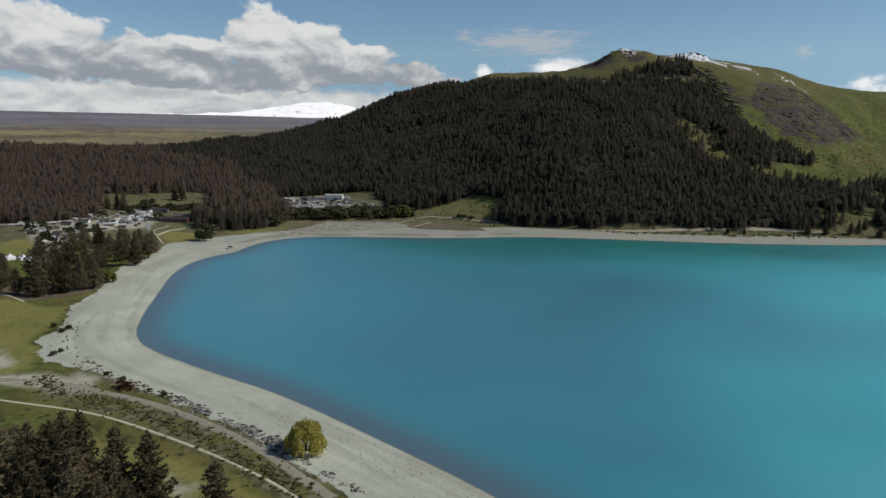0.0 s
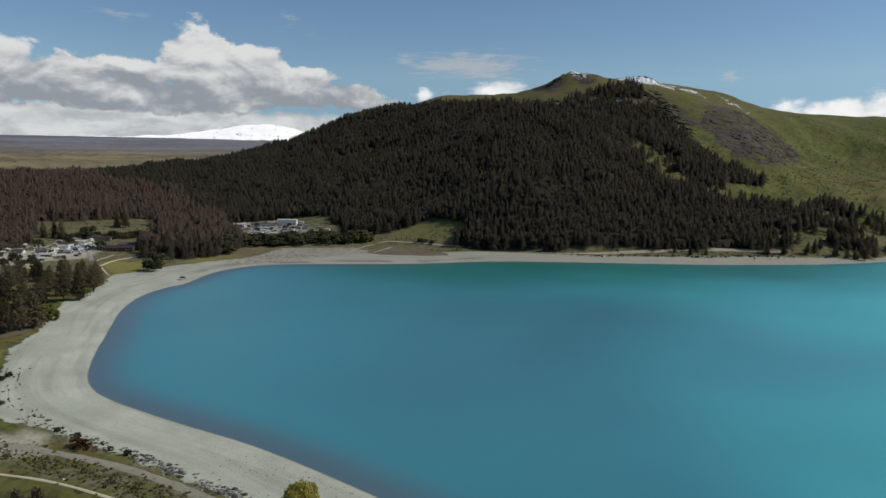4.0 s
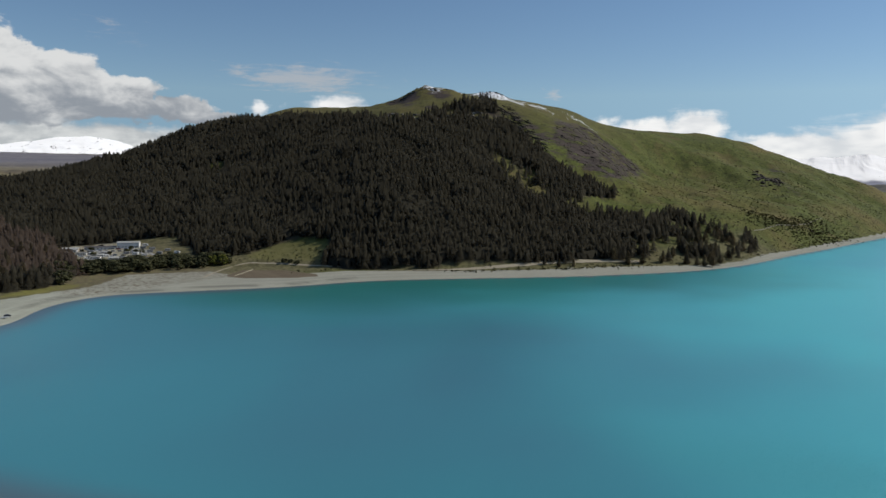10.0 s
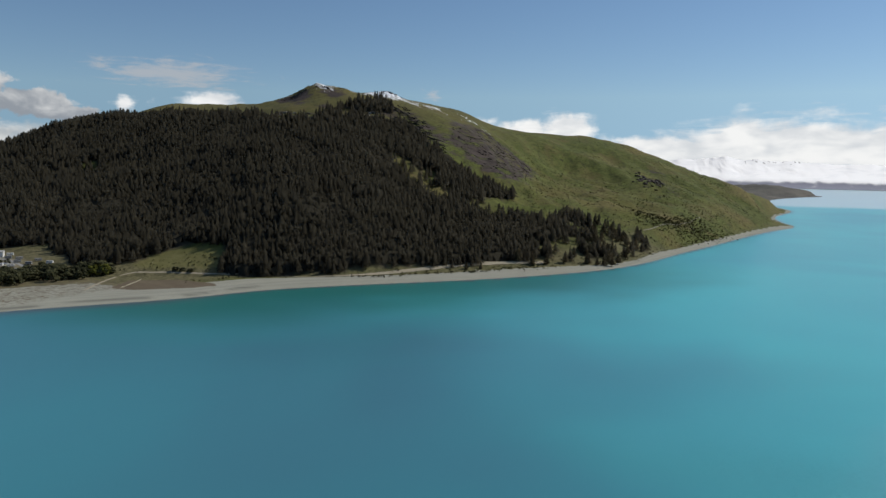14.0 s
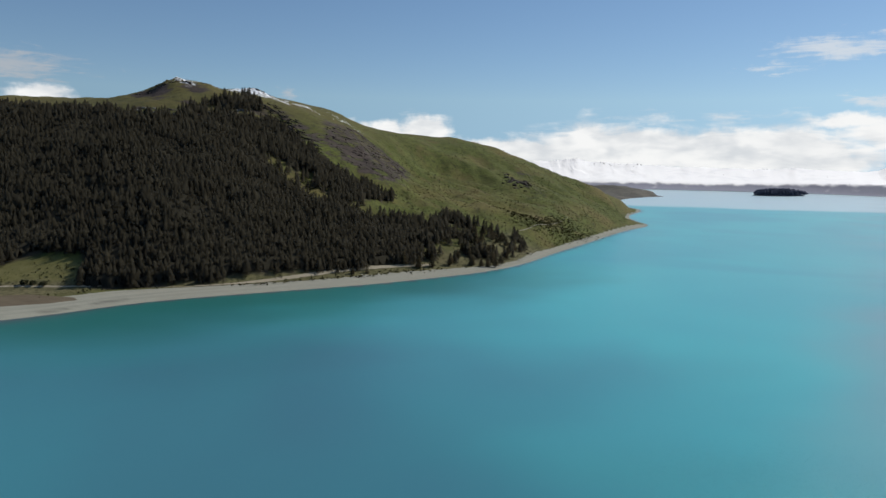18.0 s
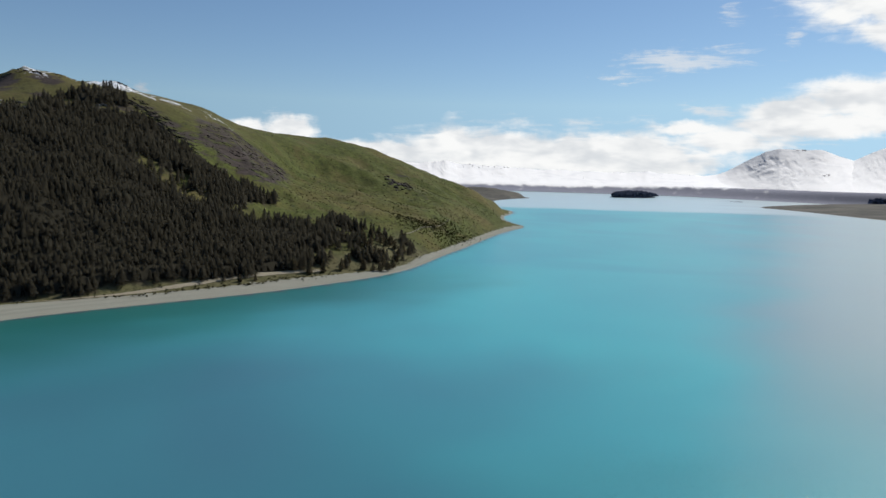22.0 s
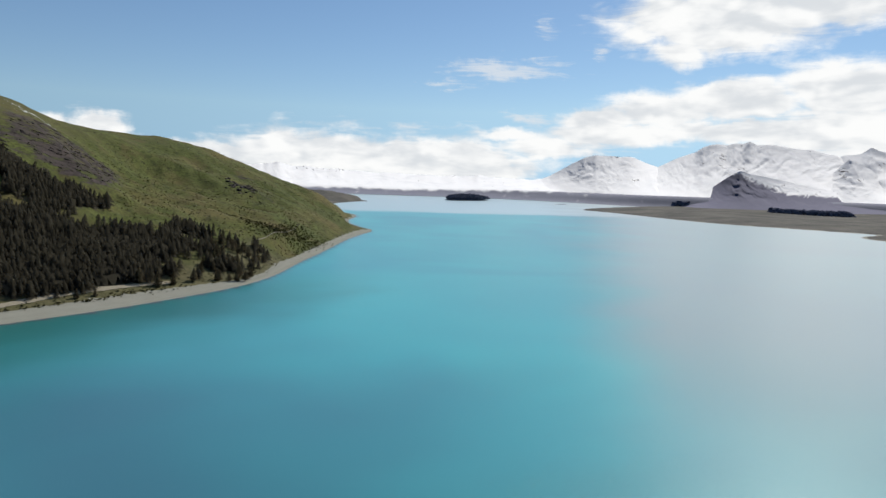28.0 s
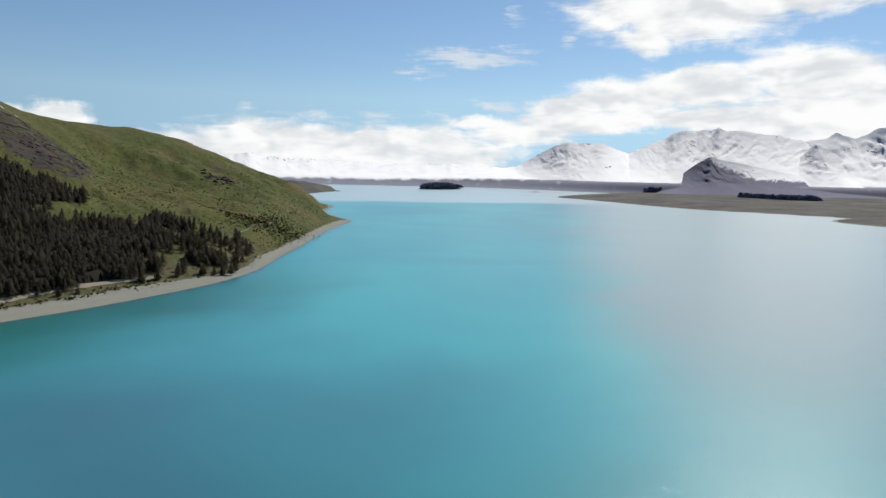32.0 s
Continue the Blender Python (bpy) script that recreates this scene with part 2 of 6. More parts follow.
    rock = n.mix(n.step(n.math("MULTIPLY_ADD", small, 0.35, n.math("MULTIPLY", ribs, 0.65)), 0.40, 0.62), (0.026, 0.020, 0.018), (0.082, 0.064, 0.055))
    colour = n.mix(n.step(n.math("MULTIPLY_ADD", n.math("SUBTRACT", broken, 0.5), 2.4, attribute(n, "rock")), 0.36, 0.60), colour, rock)
    pebbles = n.put("ShaderNodeTexVoronoi", 0, {"Vector": p, "Scale": 1.6})
    gravel = n.mix(n.step(n.math("MULTIPLY_ADD", grain, 0.5, n.math("MULTIPLY", mid, 0.5)), 0.3, 0.7), (0.330, 0.342, 0.268), (0.520, 0.535, 0.430))
    gravel = n.mix(n.math("MULTIPLY", attribute(n, "shingle"), 0.8), gravel, n.mix(grain, (0.215, 0.205, 0.165), (0.350, 0.338, 0.275)))
    # bands of coarser and finer gravel that follow the water's edge
    drift_ = n.put("ShaderNodeCombineXYZ", 0, (n.math("MULTIPLY", attribute(n, "reach"), 0.16), n.math("MULTIPLY", n.math("SUBTRACT", n.put("ShaderNodeSeparateXYZ", 0, (p,)), n.put("ShaderNodeSeparateXYZ", 1, (p,))), 0.012), 0.0))
    ruts = n.noise(drift_, 1.0, 5.0, 0.6, 0.3)
    gravel = n.mix(n.math("MULTIPLY", n.step(ruts, 0.44, 0.64), 0.30), gravel, (0.190, 0.192, 0.155))
    gravel = n.mix(n.math("MULTIPLY", n.step(n.noise(p, 0.9, 5.0, 0.75), 0.52, 0.68), 0.35), gravel, (0.17, 0.165, 0.14))
    gravel = n.mix(n.math("MULTIPLY", n.step(pebbles, 0.25, 0.05), 0.35), gravel, (0.16, 0.15, 0.135))
    colour = n.mix(n.step(n.math("MULTIPLY_ADD", n.math("SUBTRACT", small, 0.5), 0.9, attribute(n, "beach")), 0.4, 0.6), colour, gravel)
    yard = n.mix(n.step(rough_mix, 0.35, 0.65), (0.290, 0.268, 0.190), (0.50, 0.47, 0.37))
    yard = n.mix(n.step(fleck, 0.54, 0.62), yard, (0.120, 0.122, 0.052))
    colour = n.mix(n.math("MULTIPLY", attribute(n, "yard"), 0.9), colour, yard)
    earth = n.mix(n.noise(n.scaled(p, 0.6, 1.4, 1.0), 0.06, 5.0, 0.6), (0.085, 0.064, 0.042), (0.185, 0.150, 0.100))
    colour = n.mix(n.step(n.math("MULTIPLY_ADD", n.math("SUBTRACT", small, 0.5), 0.7, attribute(n, "earth")), 0.42, 0.58), colour, earth)
    level = n.put("ShaderNodeSeparateXYZ", 2, (p,))
    damp = n.step(n.math("MULTIPLY_ADD", n.math("SUBTRACT", mid, 0.5), 0.06, level), 0.03, 0.01)
    wet = n.math("MAXIMUM", n.math("MULTIPLY", damp, 0.8), attribute(n, "wet"))
    colour = n.mix(n.math("MULTIPLY", wet, 0.6), colour, (0.060, 0.054, 0.046))
    snow = n.step(n.math("MULTIPLY_ADD", n.math("SUBTRACT", n.noise(n.scaled(p, 0.7, 1.3, 2.0), 0.13, 6.0, 0.7, 0.4), 0.5), 2.8, attribute(n, "snow")), 0.60, 0.74)
    colour = n.mix(snow, colour, (0.80, 0.82, 0.84))
    uneven = n.math("MULTIPLY_ADD", n.math("MULTIPLY", mid, attribute(n, "slope")), 7.0, n.math("MULTIPLY_ADD", small, 0.7, grain))
    return finish(m, n, colour, 0.95, uneven, 0.5, 0.35, **{"Specular IOR Level": 0.15})


def water_material():
    m, n = material("water")
    p = place(n)
    slicks = n.noise(n.scaled(p, 1.0, 0.6, 1.0), 0.008, 4.0, 0.5, 0.6)
    patches = n.noise(p, 0.0028, 3.0, 0.5, 0.8)
    shallow = attribute(n, "shallow")
    f = n.math("MULTIPLY_ADD", slicks, 0.2, n.math("MULTIPLY", patches, 0.8))
    calm_sheen = attribute(n, "calm_sheen")
    colour = n.mix(n.step(f, 0.30, 0.66), (0.028, 0.216, 0.256), (0.032, 0.350, 0.352))
    colour = n.mix(attribute(n, "open"), colour, n.mix(n.step(f, 0.30, 0.66), (0.056, 0.360, 0.408), (0.070, 0.478, 0.486)))
    bay = attribute(n, "bay")
    colour = n.mix(bay, colour, n.mix(n.step(f, 0.3, 0.7), (0.060, 0.136, 0.193), (0.058, 0.198, 0.256)))
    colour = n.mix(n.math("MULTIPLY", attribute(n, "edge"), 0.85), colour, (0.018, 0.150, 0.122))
    colour = n.mix(n.math("MULTIPLY", n.math("POWER", shallow, 1.8), 0.72), colour, (0.098, 0.102, 0.118))
    # smoother far water, whitened to stand in for reflected sky
    colour = n.mix(n.math("MULTIPLY", calm_sheen, 0.88), colour, (0.58, 0.69, 0.71))
    # reflection of the bright sky, painted into the base colour
    colour = n.mix(n.math("MULTIPLY", attribute(n, "sky_glare"), 0.78), colour, (0.268, 0.334, 0.350))
    ripple = n.noise(n.scaled(p, 1.0, 1.6, 1.0), 0.9, 4.0, 0.6)
    return finish(m, n, colour, n.math("MULTIPLY_ADD", calm_sheen, 0.10, 0.28), ripple, n.math("MULTIPLY_ADD", calm_sheen, -0.20, 0.24), 0.10, **{"IOR": 1.33, "Specular IOR Level": 0.7})


GROUND, WATER = ground_material(), water_material()

# ------------------------------------------------------------ the lie of the land
# The lake's edge, from the near shore round the bay, along the hill and up the lake.
SHORE_NEAR = [(400, 60), (120, 128), (0, 123), (-63, 114), (-105, 103), (-165, 86), (-201, 69), (-240, 53), (-267, 47), (-308, 56), (-365, 75), (-405, 87), (-444, 106), (-467, 127),
              (-478, 150), (-512, 176), (-528, 205), (-530, 232), (-515, 262), (-498, 292), (-480, 322), (-462, 358), (-446, 409), (-418, 453), (-387, 493), (-355, 533), (-322, 576)]
SHORE_HILL = [(-290, 630), (-257, 690), (-236, 760), (-228, 830), (-222, 915), (-208, 1025), (-193, 1200), (-172, 1370), (-138, 1522), (-182, 1622), (-226, 1850), (-198, 2160), (-300, 2420), (-380, 3000)]
SHORE_FAR = [(-290, 3540), (-190, 3715), (-420, 4050), (-900, 5200), (-1500, 7400), (1400, 8600), (2600, 6600), (2050, 5100), (1300, 4150), (768, 3370), (880, 3060), (930, 2500),
             (1015, 2240), (1138, 2110), (1225, 1980), (1290, 1905), (1102, 1774), (1075, 1600), (1250, 1250), (1000, 500), (700, 150)]
SHORE = np.array(SHORE_NEAR + SHORE_HILL + SHORE_FAR, float)
CENTRE = np.array((-50.0, 10.0, 103.0))
NEAR_REACH, REACH = 3400.0, 1500.0


def pulled_in(x, y, z):
    """Draws what lies many kilometres off in towards the middle, along its line of sight, within the reach of the lens."""
    dx, dy, dz = x - CENTRE[0], y - CENTRE[1], z - CENTRE[2]
    r = np.maximum(np.hypot(dx, dy), 1e-6)
    s = np.where(r > NEAR_REACH, NEAR_REACH + REACH * (1 - np.exp(-np.maximum(r - NEAR_REACH, 0) / REACH)), r) / r
    return CENTRE[0] + dx * s, CENTRE[1] + dy * s, CENTRE[2] + dz * s


def inside(poly, x, y):
    odd = np.zeros(np.shape(x), bool)
    for (x0, y0), (x1, y1) in zip(poly, np.roll(poly, -1, 0)):
        if y0 != y1:
            odd ^= ((y0 > y) != (y1 > y)) & (x < (x1 - x0) * (y - y0) / (y1 - y0) + x0)
    return odd


def line_distance(poly, x, y, closed=True):
    best = np.full(np.shape(x), 1e9)
    pairs = list(zip(poly, np.roll(poly, -1, 0)))
    for (x0, y0), (x1, y1) in pairs if closed else pairs[:-1]:
        ux, uy = x1 - x0, y1 - y0
        t = np.clip(((x - x0) * ux + (y - y0) * uy) / (ux * ux + uy * uy + 1e-9), 0, 1)
        best = np.minimum(best, np.hypot(x - x0 - t * ux, y - y0 - t * uy))
    return best


def rounded(poly, times=2):
    """Corner cutting."""
    poly = np.asarray(poly, float)
    for _ in range(times):
        after = np.roll(poly, -1, 0)
        poly = np.stack([0.75 * poly + 0.25 * after, 0.25 * poly + 0.75 * after], 1).reshape(-1, 2)
    return poly


SHORE_LINE = rounded(SHORE, 2)


def inland(x, y):
    """Metres from the water's edge, positive on land."""
    d = line_distance(SHORE_LINE, x, y)
    return np.where(inside(SHORE_LINE, x, y), -d, d)


def smooth(v, lo, hi):
    t = np.clip((np.asarray(v, float) - lo) / (hi - lo), 0, 1)
    return t * t * (3 - 2 * t)


def waves(x, y, seed, size, octaves=5, rough=0.5):
    """Smooth noise from a few turned and warped sines, about -1 to 1."""
    rng = np.random.RandomState(seed)
    total, amp, norm = 0.0, 1.0, 0.0
    for o in range(octaves):
        part_ = 0.0
        for _ in range(4):
            a, ph = rng.uniform(0, 6.283, 2)
            k = 6.283 / size * rng.uniform(0.6, 1.5) * 1.9**o
            b = rng.uniform(0, 6.283)
            part_ = part_ + np.sin(k * (x * np.cos(a) + y * np.sin(a)) + ph + 1.3 * np.sin(k * 0.6 * (x * np.cos(b) + y * np.sin(b)) + ph * 2))
        total, norm, amp = total + amp * part_ / 2.4, norm + amp, amp * rough
    return total / norm


# Heights of the hill: its crest, its forest shoulder, its face and its foot.
CREST = [(-1159, 844, 207), (-1056, 896, 214), (-961, 899, 212), (-907, 898, 217), (-878, 912, 231), (-848, 940, 240), (-814, 985, 234), (-793, 1066, 236), (-750, 1097, 224), (-680, 1132, 206),
         (-629, 1190, 178), (-600, 1230, 167), (-623, 1391, 172), (-700, 1445, 184), (-594, 1562, 181), (-551, 1671, 168), (-493, 1698, 164), (-431, 1690, 148), (-387, 1685, 128), (-333, 1680, 113), (-277, 1665, 88), (-222, 1630, 42)]
SHOULDER = [(-1067, -2, 50), (-1061, 126, 48), (-1033, 284, 55), (-1057, 382, 72), (-1119, 466, 90), (-1135, 477, 94), (-1107, 541, 120), (-1076, 601, 146), (-1029, 642, 158), (-956, 698, 164), (-820, 470, 62), (-700, 480, 40), (-1250, 650, 120), (-1300, 400, 70),
            (-900, 300, 28), (-900, 100, 26), (-900, -150, 26)]
FACE = [(-907, 550, 88), (-540, 729, 106), (-497, 713, 86), (-517, 524, 52), (-711, 698, 150), (-558, 954, 155), (-499, 1037, 102), (-515, 1101, 104), (-505, 1243, 101), (-375, 1322, 88),
        (-651, 800, 160), (-426, 839, 63), (-408, 824, 57), (-305, 909, 28), (-270, 1018, 28), (-290, 1180, 45), (-330, 1480, 80), (-600, 600, 92), (-440, 640, 48), (-1500, 1000, 170), (-1000, 1300, 190), (-900, 1700, 170)]
FOOT = [(-570, 420, 6), (-480, 480, 6), (-400, 560, 6), (-345, 640, 6), (-295, 720, 6), (-265, 800, 7), (-255, 900, 9), (-235, 1030, 10), (-220, 1200, 12), (-200, 1370, 12), (-190, 1520, 8), (-640, 380, 7), (-640, 250, 6), (-700, 330, 9),
        (-620, 120, 5), (-520, 30, 5), (-400, -50, 5), (-200, -60, 5), (0, 30, 5), (-800, 200, 14), (-700, -100, 9), (-200, -400, 8), (200, -200, 8), (-820, 350, 16)]


def spline_of(points):
    """A thin plate through heights; returns a function of x and y."""
    pts = np.array(points, float)
    q = pts[:, :2] / 1000

    def kernel(d2):
        return np.where(d2 > 1e-12, d2 * np.log(d2 + 1e-12), 0.0)

    m = len(q)
    k = kernel(((q[:, None] - q[None]) ** 2).sum(-1)) + 1e-4 * np.eye(m)
    top = np.concatenate([k, np.ones((m, 1)), q], 1)
    low = np.concatenate([np.ones((1, m)), q.T], 0)
    full = np.concatenate([top, np.concatenate([low, np.zeros((3, 3))], 1)], 0)
    w = np.linalg.solve(full, np.r_[pts[:, 2], 0, 0, 0])

    def height(x, y):
        u, v = np.asarray(x, float) / 1000, np.asarray(y, float) / 1000
        total = w[m] + w[m + 1] * u + w[m + 2] * v
        for (a, b), c in zip(q, w[:m]):
            total = total + c * kernel((u - a) ** 2 + (v - b) ** 2)
        return total

    return height


HILL = spline_of(CREST + SHOULDER + FACE + FOOT)


def far_land(x, y, d):
    """The dry plain in the west, low terraces up the lake, flats in the east."""
    r = np.hypot(x - CENTRE[0], y - CENTRE[1])
    plain = CENTRE[2] + r * np.tan(np.radians(0.72 - 3.3 * np.exp(-np.maximum(r - 1300, 0) / 1700)))
    low = 3 + 9 * smooth(d, 30, 260) + 0.004 * np.clip(d, 0, 3000) + 4 * waves(x, y, 17, 700, 3) * smooth(d, 40, 400)
    terrace = 14 * smooth(d, 0, 500) + 3 * waves(x, y, 19, 900, 3) * smooth(d, 100, 500)
    low = low + (terrace - low) * smooth(y - 0.35 * x, 4300, 5000) * smooth(y, 4600, 5300)
    headland = 36 * np.exp(-(((x + 470) / 270) ** 2 + ((y - 3690) / 170) ** 2)) + 14 * np.exp(-(((x + 900) / 400) ** 2 + ((y - 3300) / 500) ** 2))
    nose = 58 * np.exp(-(((x + 370) / 125) ** 2)) * smooth(y, 1480, 1760) * smooth(y, 2420, 2080)
    low = low + headland * smooth(d, 0, 60) + nose * smooth(d, 0, 50)
    west = smooth(x, -900, -1200) * smooth(y - 0.6 * np.abs(x), 2600, 1500)
    return plain * west + low * (1 - west)


def height_at(x, y, d=None):
    x, y = np.asarray(x, float), np.asarray(y, float)
    d = inland(x, y) if d is None else d
    beach = np.where(d < 0, 0.05 * np.maximum(d, -90), 0.045 * np.minimum(d, 60) + 0.3 * smooth(d, 6, 14))
    far = far_land(x, y, d)
    core = smooth(np.maximum(np.abs(x + 620) / 850, np.abs(y - 730) / 1150), 1.0, 0.72)
    hill = np.clip(HILL(np.clip(x, -1700, 400), np.clip(y, -600, 2100)), -5, 300)
    rise = hill * core + far * (1 - core)
    steep = smooth(rise, 12, 60)
    rise = rise + steep * (2.2 * waves(x, y, 3, 90) + 5.0 * waves(x, y, 7, 320, 3)) + (1 - steep) * 0.35 * waves(x, y, 5, 60)
    rise = rise - 8.0 * smooth(rise, 18, 60) * smooth(rise, 175, 115) * np.abs(waves(x + 0.4 * y, y, 13, 150, 3))
    rise = rise + 5.5 * np.exp(-((((x + 822) / 48) ** 2 + ((y - 922) / 42) ** 2) ** 1.6))
    rise = rise - 9.0 * np.exp(-(((x + 850) / 20) ** 2 + ((y - 866) / 22) ** 2))
    rise = rise - 7.0 * np.exp(-((((x + 540) + 0.15 * (y - 1235)) / 120) ** 2 + ((y - 1235) / 34) ** 2)) + 7.0 * np.exp(-(((x + 505) / 110) ** 2 + ((y - 1322) / 36) ** 2))
    rise = rise + 6.5 * np.exp(-(((x + 768) / 30) ** 2 + ((y - 1022) / 26) ** 2))
    crag = np.exp(-(((x + 838) / 40) ** 2 + ((y - 895) / 45) ** 2)) + 0.7 * np.exp(-(((x + 775) / 45) ** 2 + ((y - 1030) / 50) ** 2))
    rise = rise + crag * 6.0 * waves(x, y, 11, 30, 4, 0.6)
    t = smooth(d, 18, 60)
    return np.where(d < 0, beach, beach * (1 - t) + np.maximum(rise, 1.2) * t)


def mesh_from(name, verts, faces, mats=(), smooth_shade=False):
    """Verts (n, 3) and faces (m, 3 or 4) as one mesh."""
    me = bpy.data.meshes.new(name)
    verts, faces = np.asarray(verts, np.float32), np.asarray(faces, np.int32)
    k = faces.shape[1]
    me.vertices.add(len(verts)), me.loops.add(faces.size), me.polygons.add(len(faces))
    me.vertices.foreach_set("co", verts.ravel())
    me.loops.foreach_set("vertex_index", faces.ravel())
    me.polygons.foreach_set("loop_start", np.arange(0, faces.size, k, dtype=np.int32))
    if smooth_shade:
        me.polygons.foreach_set("use_smooth", np.ones(len(faces), bool))
    for m in mats:
        me.materials.append(m)
    me.update()
    me.validate()
    return me


def attribute_set(me, name, values):
    me.attributes.new(name, "FLOAT", "POINT").data.foreach_set("value", np.asarray(values, np.float32).ravel())


def polar_sheet(bearings, radii):
    a, r = np.meshgrid(np.radians(bearings), radii, indexing="ij")
    x, y = CENTRE[0] + r * np.sin(a), CENTRE[1] + r * np.cos(a)
    na, nr = a.shape
    i = np.arange(na)[:, None] * nr + np.arange(nr - 1)[None]
    j = (np.arange(na)[:, None] + 1) % na * nr + np.arange(nr - 1)[None]
    faces = np.stack([i, i + 1, j + 1, j], -1).reshape(-1, 4)[:, ::-1]
    return x.ravel(), y.ravel(), faces


def bearings_of(fine):
    return np.r_[np.arange(-130, 75, fine), np.arange(75, 230, 3.0)]


# zones of the ground
BEACH_TOP = [(-20, 86), (-60, 79), (-100, 72), (-135, 63), (-161, 54), (-182, 44), (-209, 32), (-234, 20), (-245, 8), (-282, 8), (-292, 16), (-320, 22), (-345, 26), (-365, 38), (-403, 50), (-449, 62), (-471, 82), (-503, 95), (-538, 108),
             (-545, 136), (-558, 160), (-566, 207), (-568, 230), (-590, 255), (-612, 280), (-602, 310), (-582, 345), (-545, 350), (-518, 376), (-505, 412), (-494, 441), (-450, 482), (-414, 521), (-378, 564), (-344, 617), (-316, 661), (-296, 688)]
BEACH_TOP_HILL = [(-258, 745), (-247, 800), (-248, 880), (-236, 960), (-225, 1074), (-208, 1250), (-190, 1400), (-168, 1530), (-120, 1560), (-120, 1200), (-150, 800), (-300, 500), (-400, 300), (-400, 180), (-250, 110), (0, 160)]
BEACH = np.array(BEACH_TOP + BEACH_TOP_HILL, float)
LAWNS = [np.array(p, float) for p in ([(-374, -9), (-366, 2), (-346, 14), (-345, 23), (-321, 20), (-301, 14), (-288, 7), (-276, 4), (-262, 9), (-247, 6), (-237, 4), (-237, -30), (-380, -40)],
                                      [(-592, 110), (-565, 109), (-544, 111), (-537, 121), (-547, 135), (-582, 143), (-585, 132), (-593, 120)], [(-160, 15), (-140, 34), (-110, 50), (-84, 58), (-40, 66), (-30, 30), (-90, 0)],
                                      [(-520, -30), (-500, 5), (-540, 20), (-580, 0)], [(-594, 48), (-596, 62), (-562, 59), (-563, 49)], [(-539, 26), (-546, 35), (-503, 32), (-505, 26)], [(-570, 165), (-592, 190), (-600, 218), (-588, 234), (-572, 222), (-566, 190)],
                                      [(-606, 402), (-622, 430), (-604, 442), (-560, 464), (-540, 462), (-534, 440), (-560, 428), (-585, 410)])]
YARDS = [np.array(p, float) for p in ([(-700, 18), (-692, 74), (-690, 124), (-650, 124), (-612, 100), (-606, 64), (-560, 46), (-520, 34), (-498, 20), (-560, 10), (-640, 8)], [(-690, 22), (-685, 60), (-650, 62), (-627, 59), (-612, 40), (-580, 30), (-520, 24), (-500, 18), (-560, 14), (-590, 14), (-637, 18)], [(-656, 80), (-684, 119), (-657, 120), (-628, 88)],
                                      [(-672, 52), (-684, 72), (-660, 84), (-640, 84), (-620, 62)], [(-740, 120), (-715, 150), (-700, 140), (-720, 112)],
                                      [(-798, 303), (-740, 285), (-690, 275), (-665, 290), (-668, 320), (-700, 350), (-788, 352)],
                                      [(-272, -7), (-269, -4), (-252, -1), (-246, -3), (-244, -12), (-270, -14)], [(-240, -30), (-228, -10), (-205, 14), (-216, 20), (-231, 6), (-236, -8), (-250, -25)],
                                      [(-212, 8), (-222, 22), (-212, 27), (-196, 22), (-200, 14)], [(-117, 37), (-107, 43), (-102, 39), (-109, 34)])]


def edge_in(poly, x, y, soft):
    """1 well inside an outline, 0 well outside."""
    d = line_distance(poly, x, y)
    return smooth(np.where(inside(poly, x, y), d, -d), -soft, soft)


BANK = [(-226, 6), (-208, 12), (-190, 23), (-172, 34), (-155, 43), (-140, 50), (-126, 55), (-112, 60), (-98, 64), (-70, 71), (-40, 78)]
BANK_EDGE = [(-236, 22), (-214, 31), (-200, 37), (-186, 44), (-174, 49), (-150, 58), (-130, 66), (-100, 74), (-70, 81), (-30, 90)]
UNDER_PINES = np.array([(-372, -4), (-366, 8), (-367, 24), (-374, 38), (-392, 46), (-410, 40), (-410, 0), (-395, -14)], float)
BARE = np.array([(-545, 340), (-566, 373), (-540, 400), (-500, 406), (-484, 398), (-492, 380), (-522, 345)], float)
SCREE = np.array([(-580, 945), (-606, 985), (-612, 1050), (-600, 1085), (-555, 1098), (-516, 1100), (-492, 1040), (-462, 925), (-470, 893), (-517, 886), (-556, 892)], float)


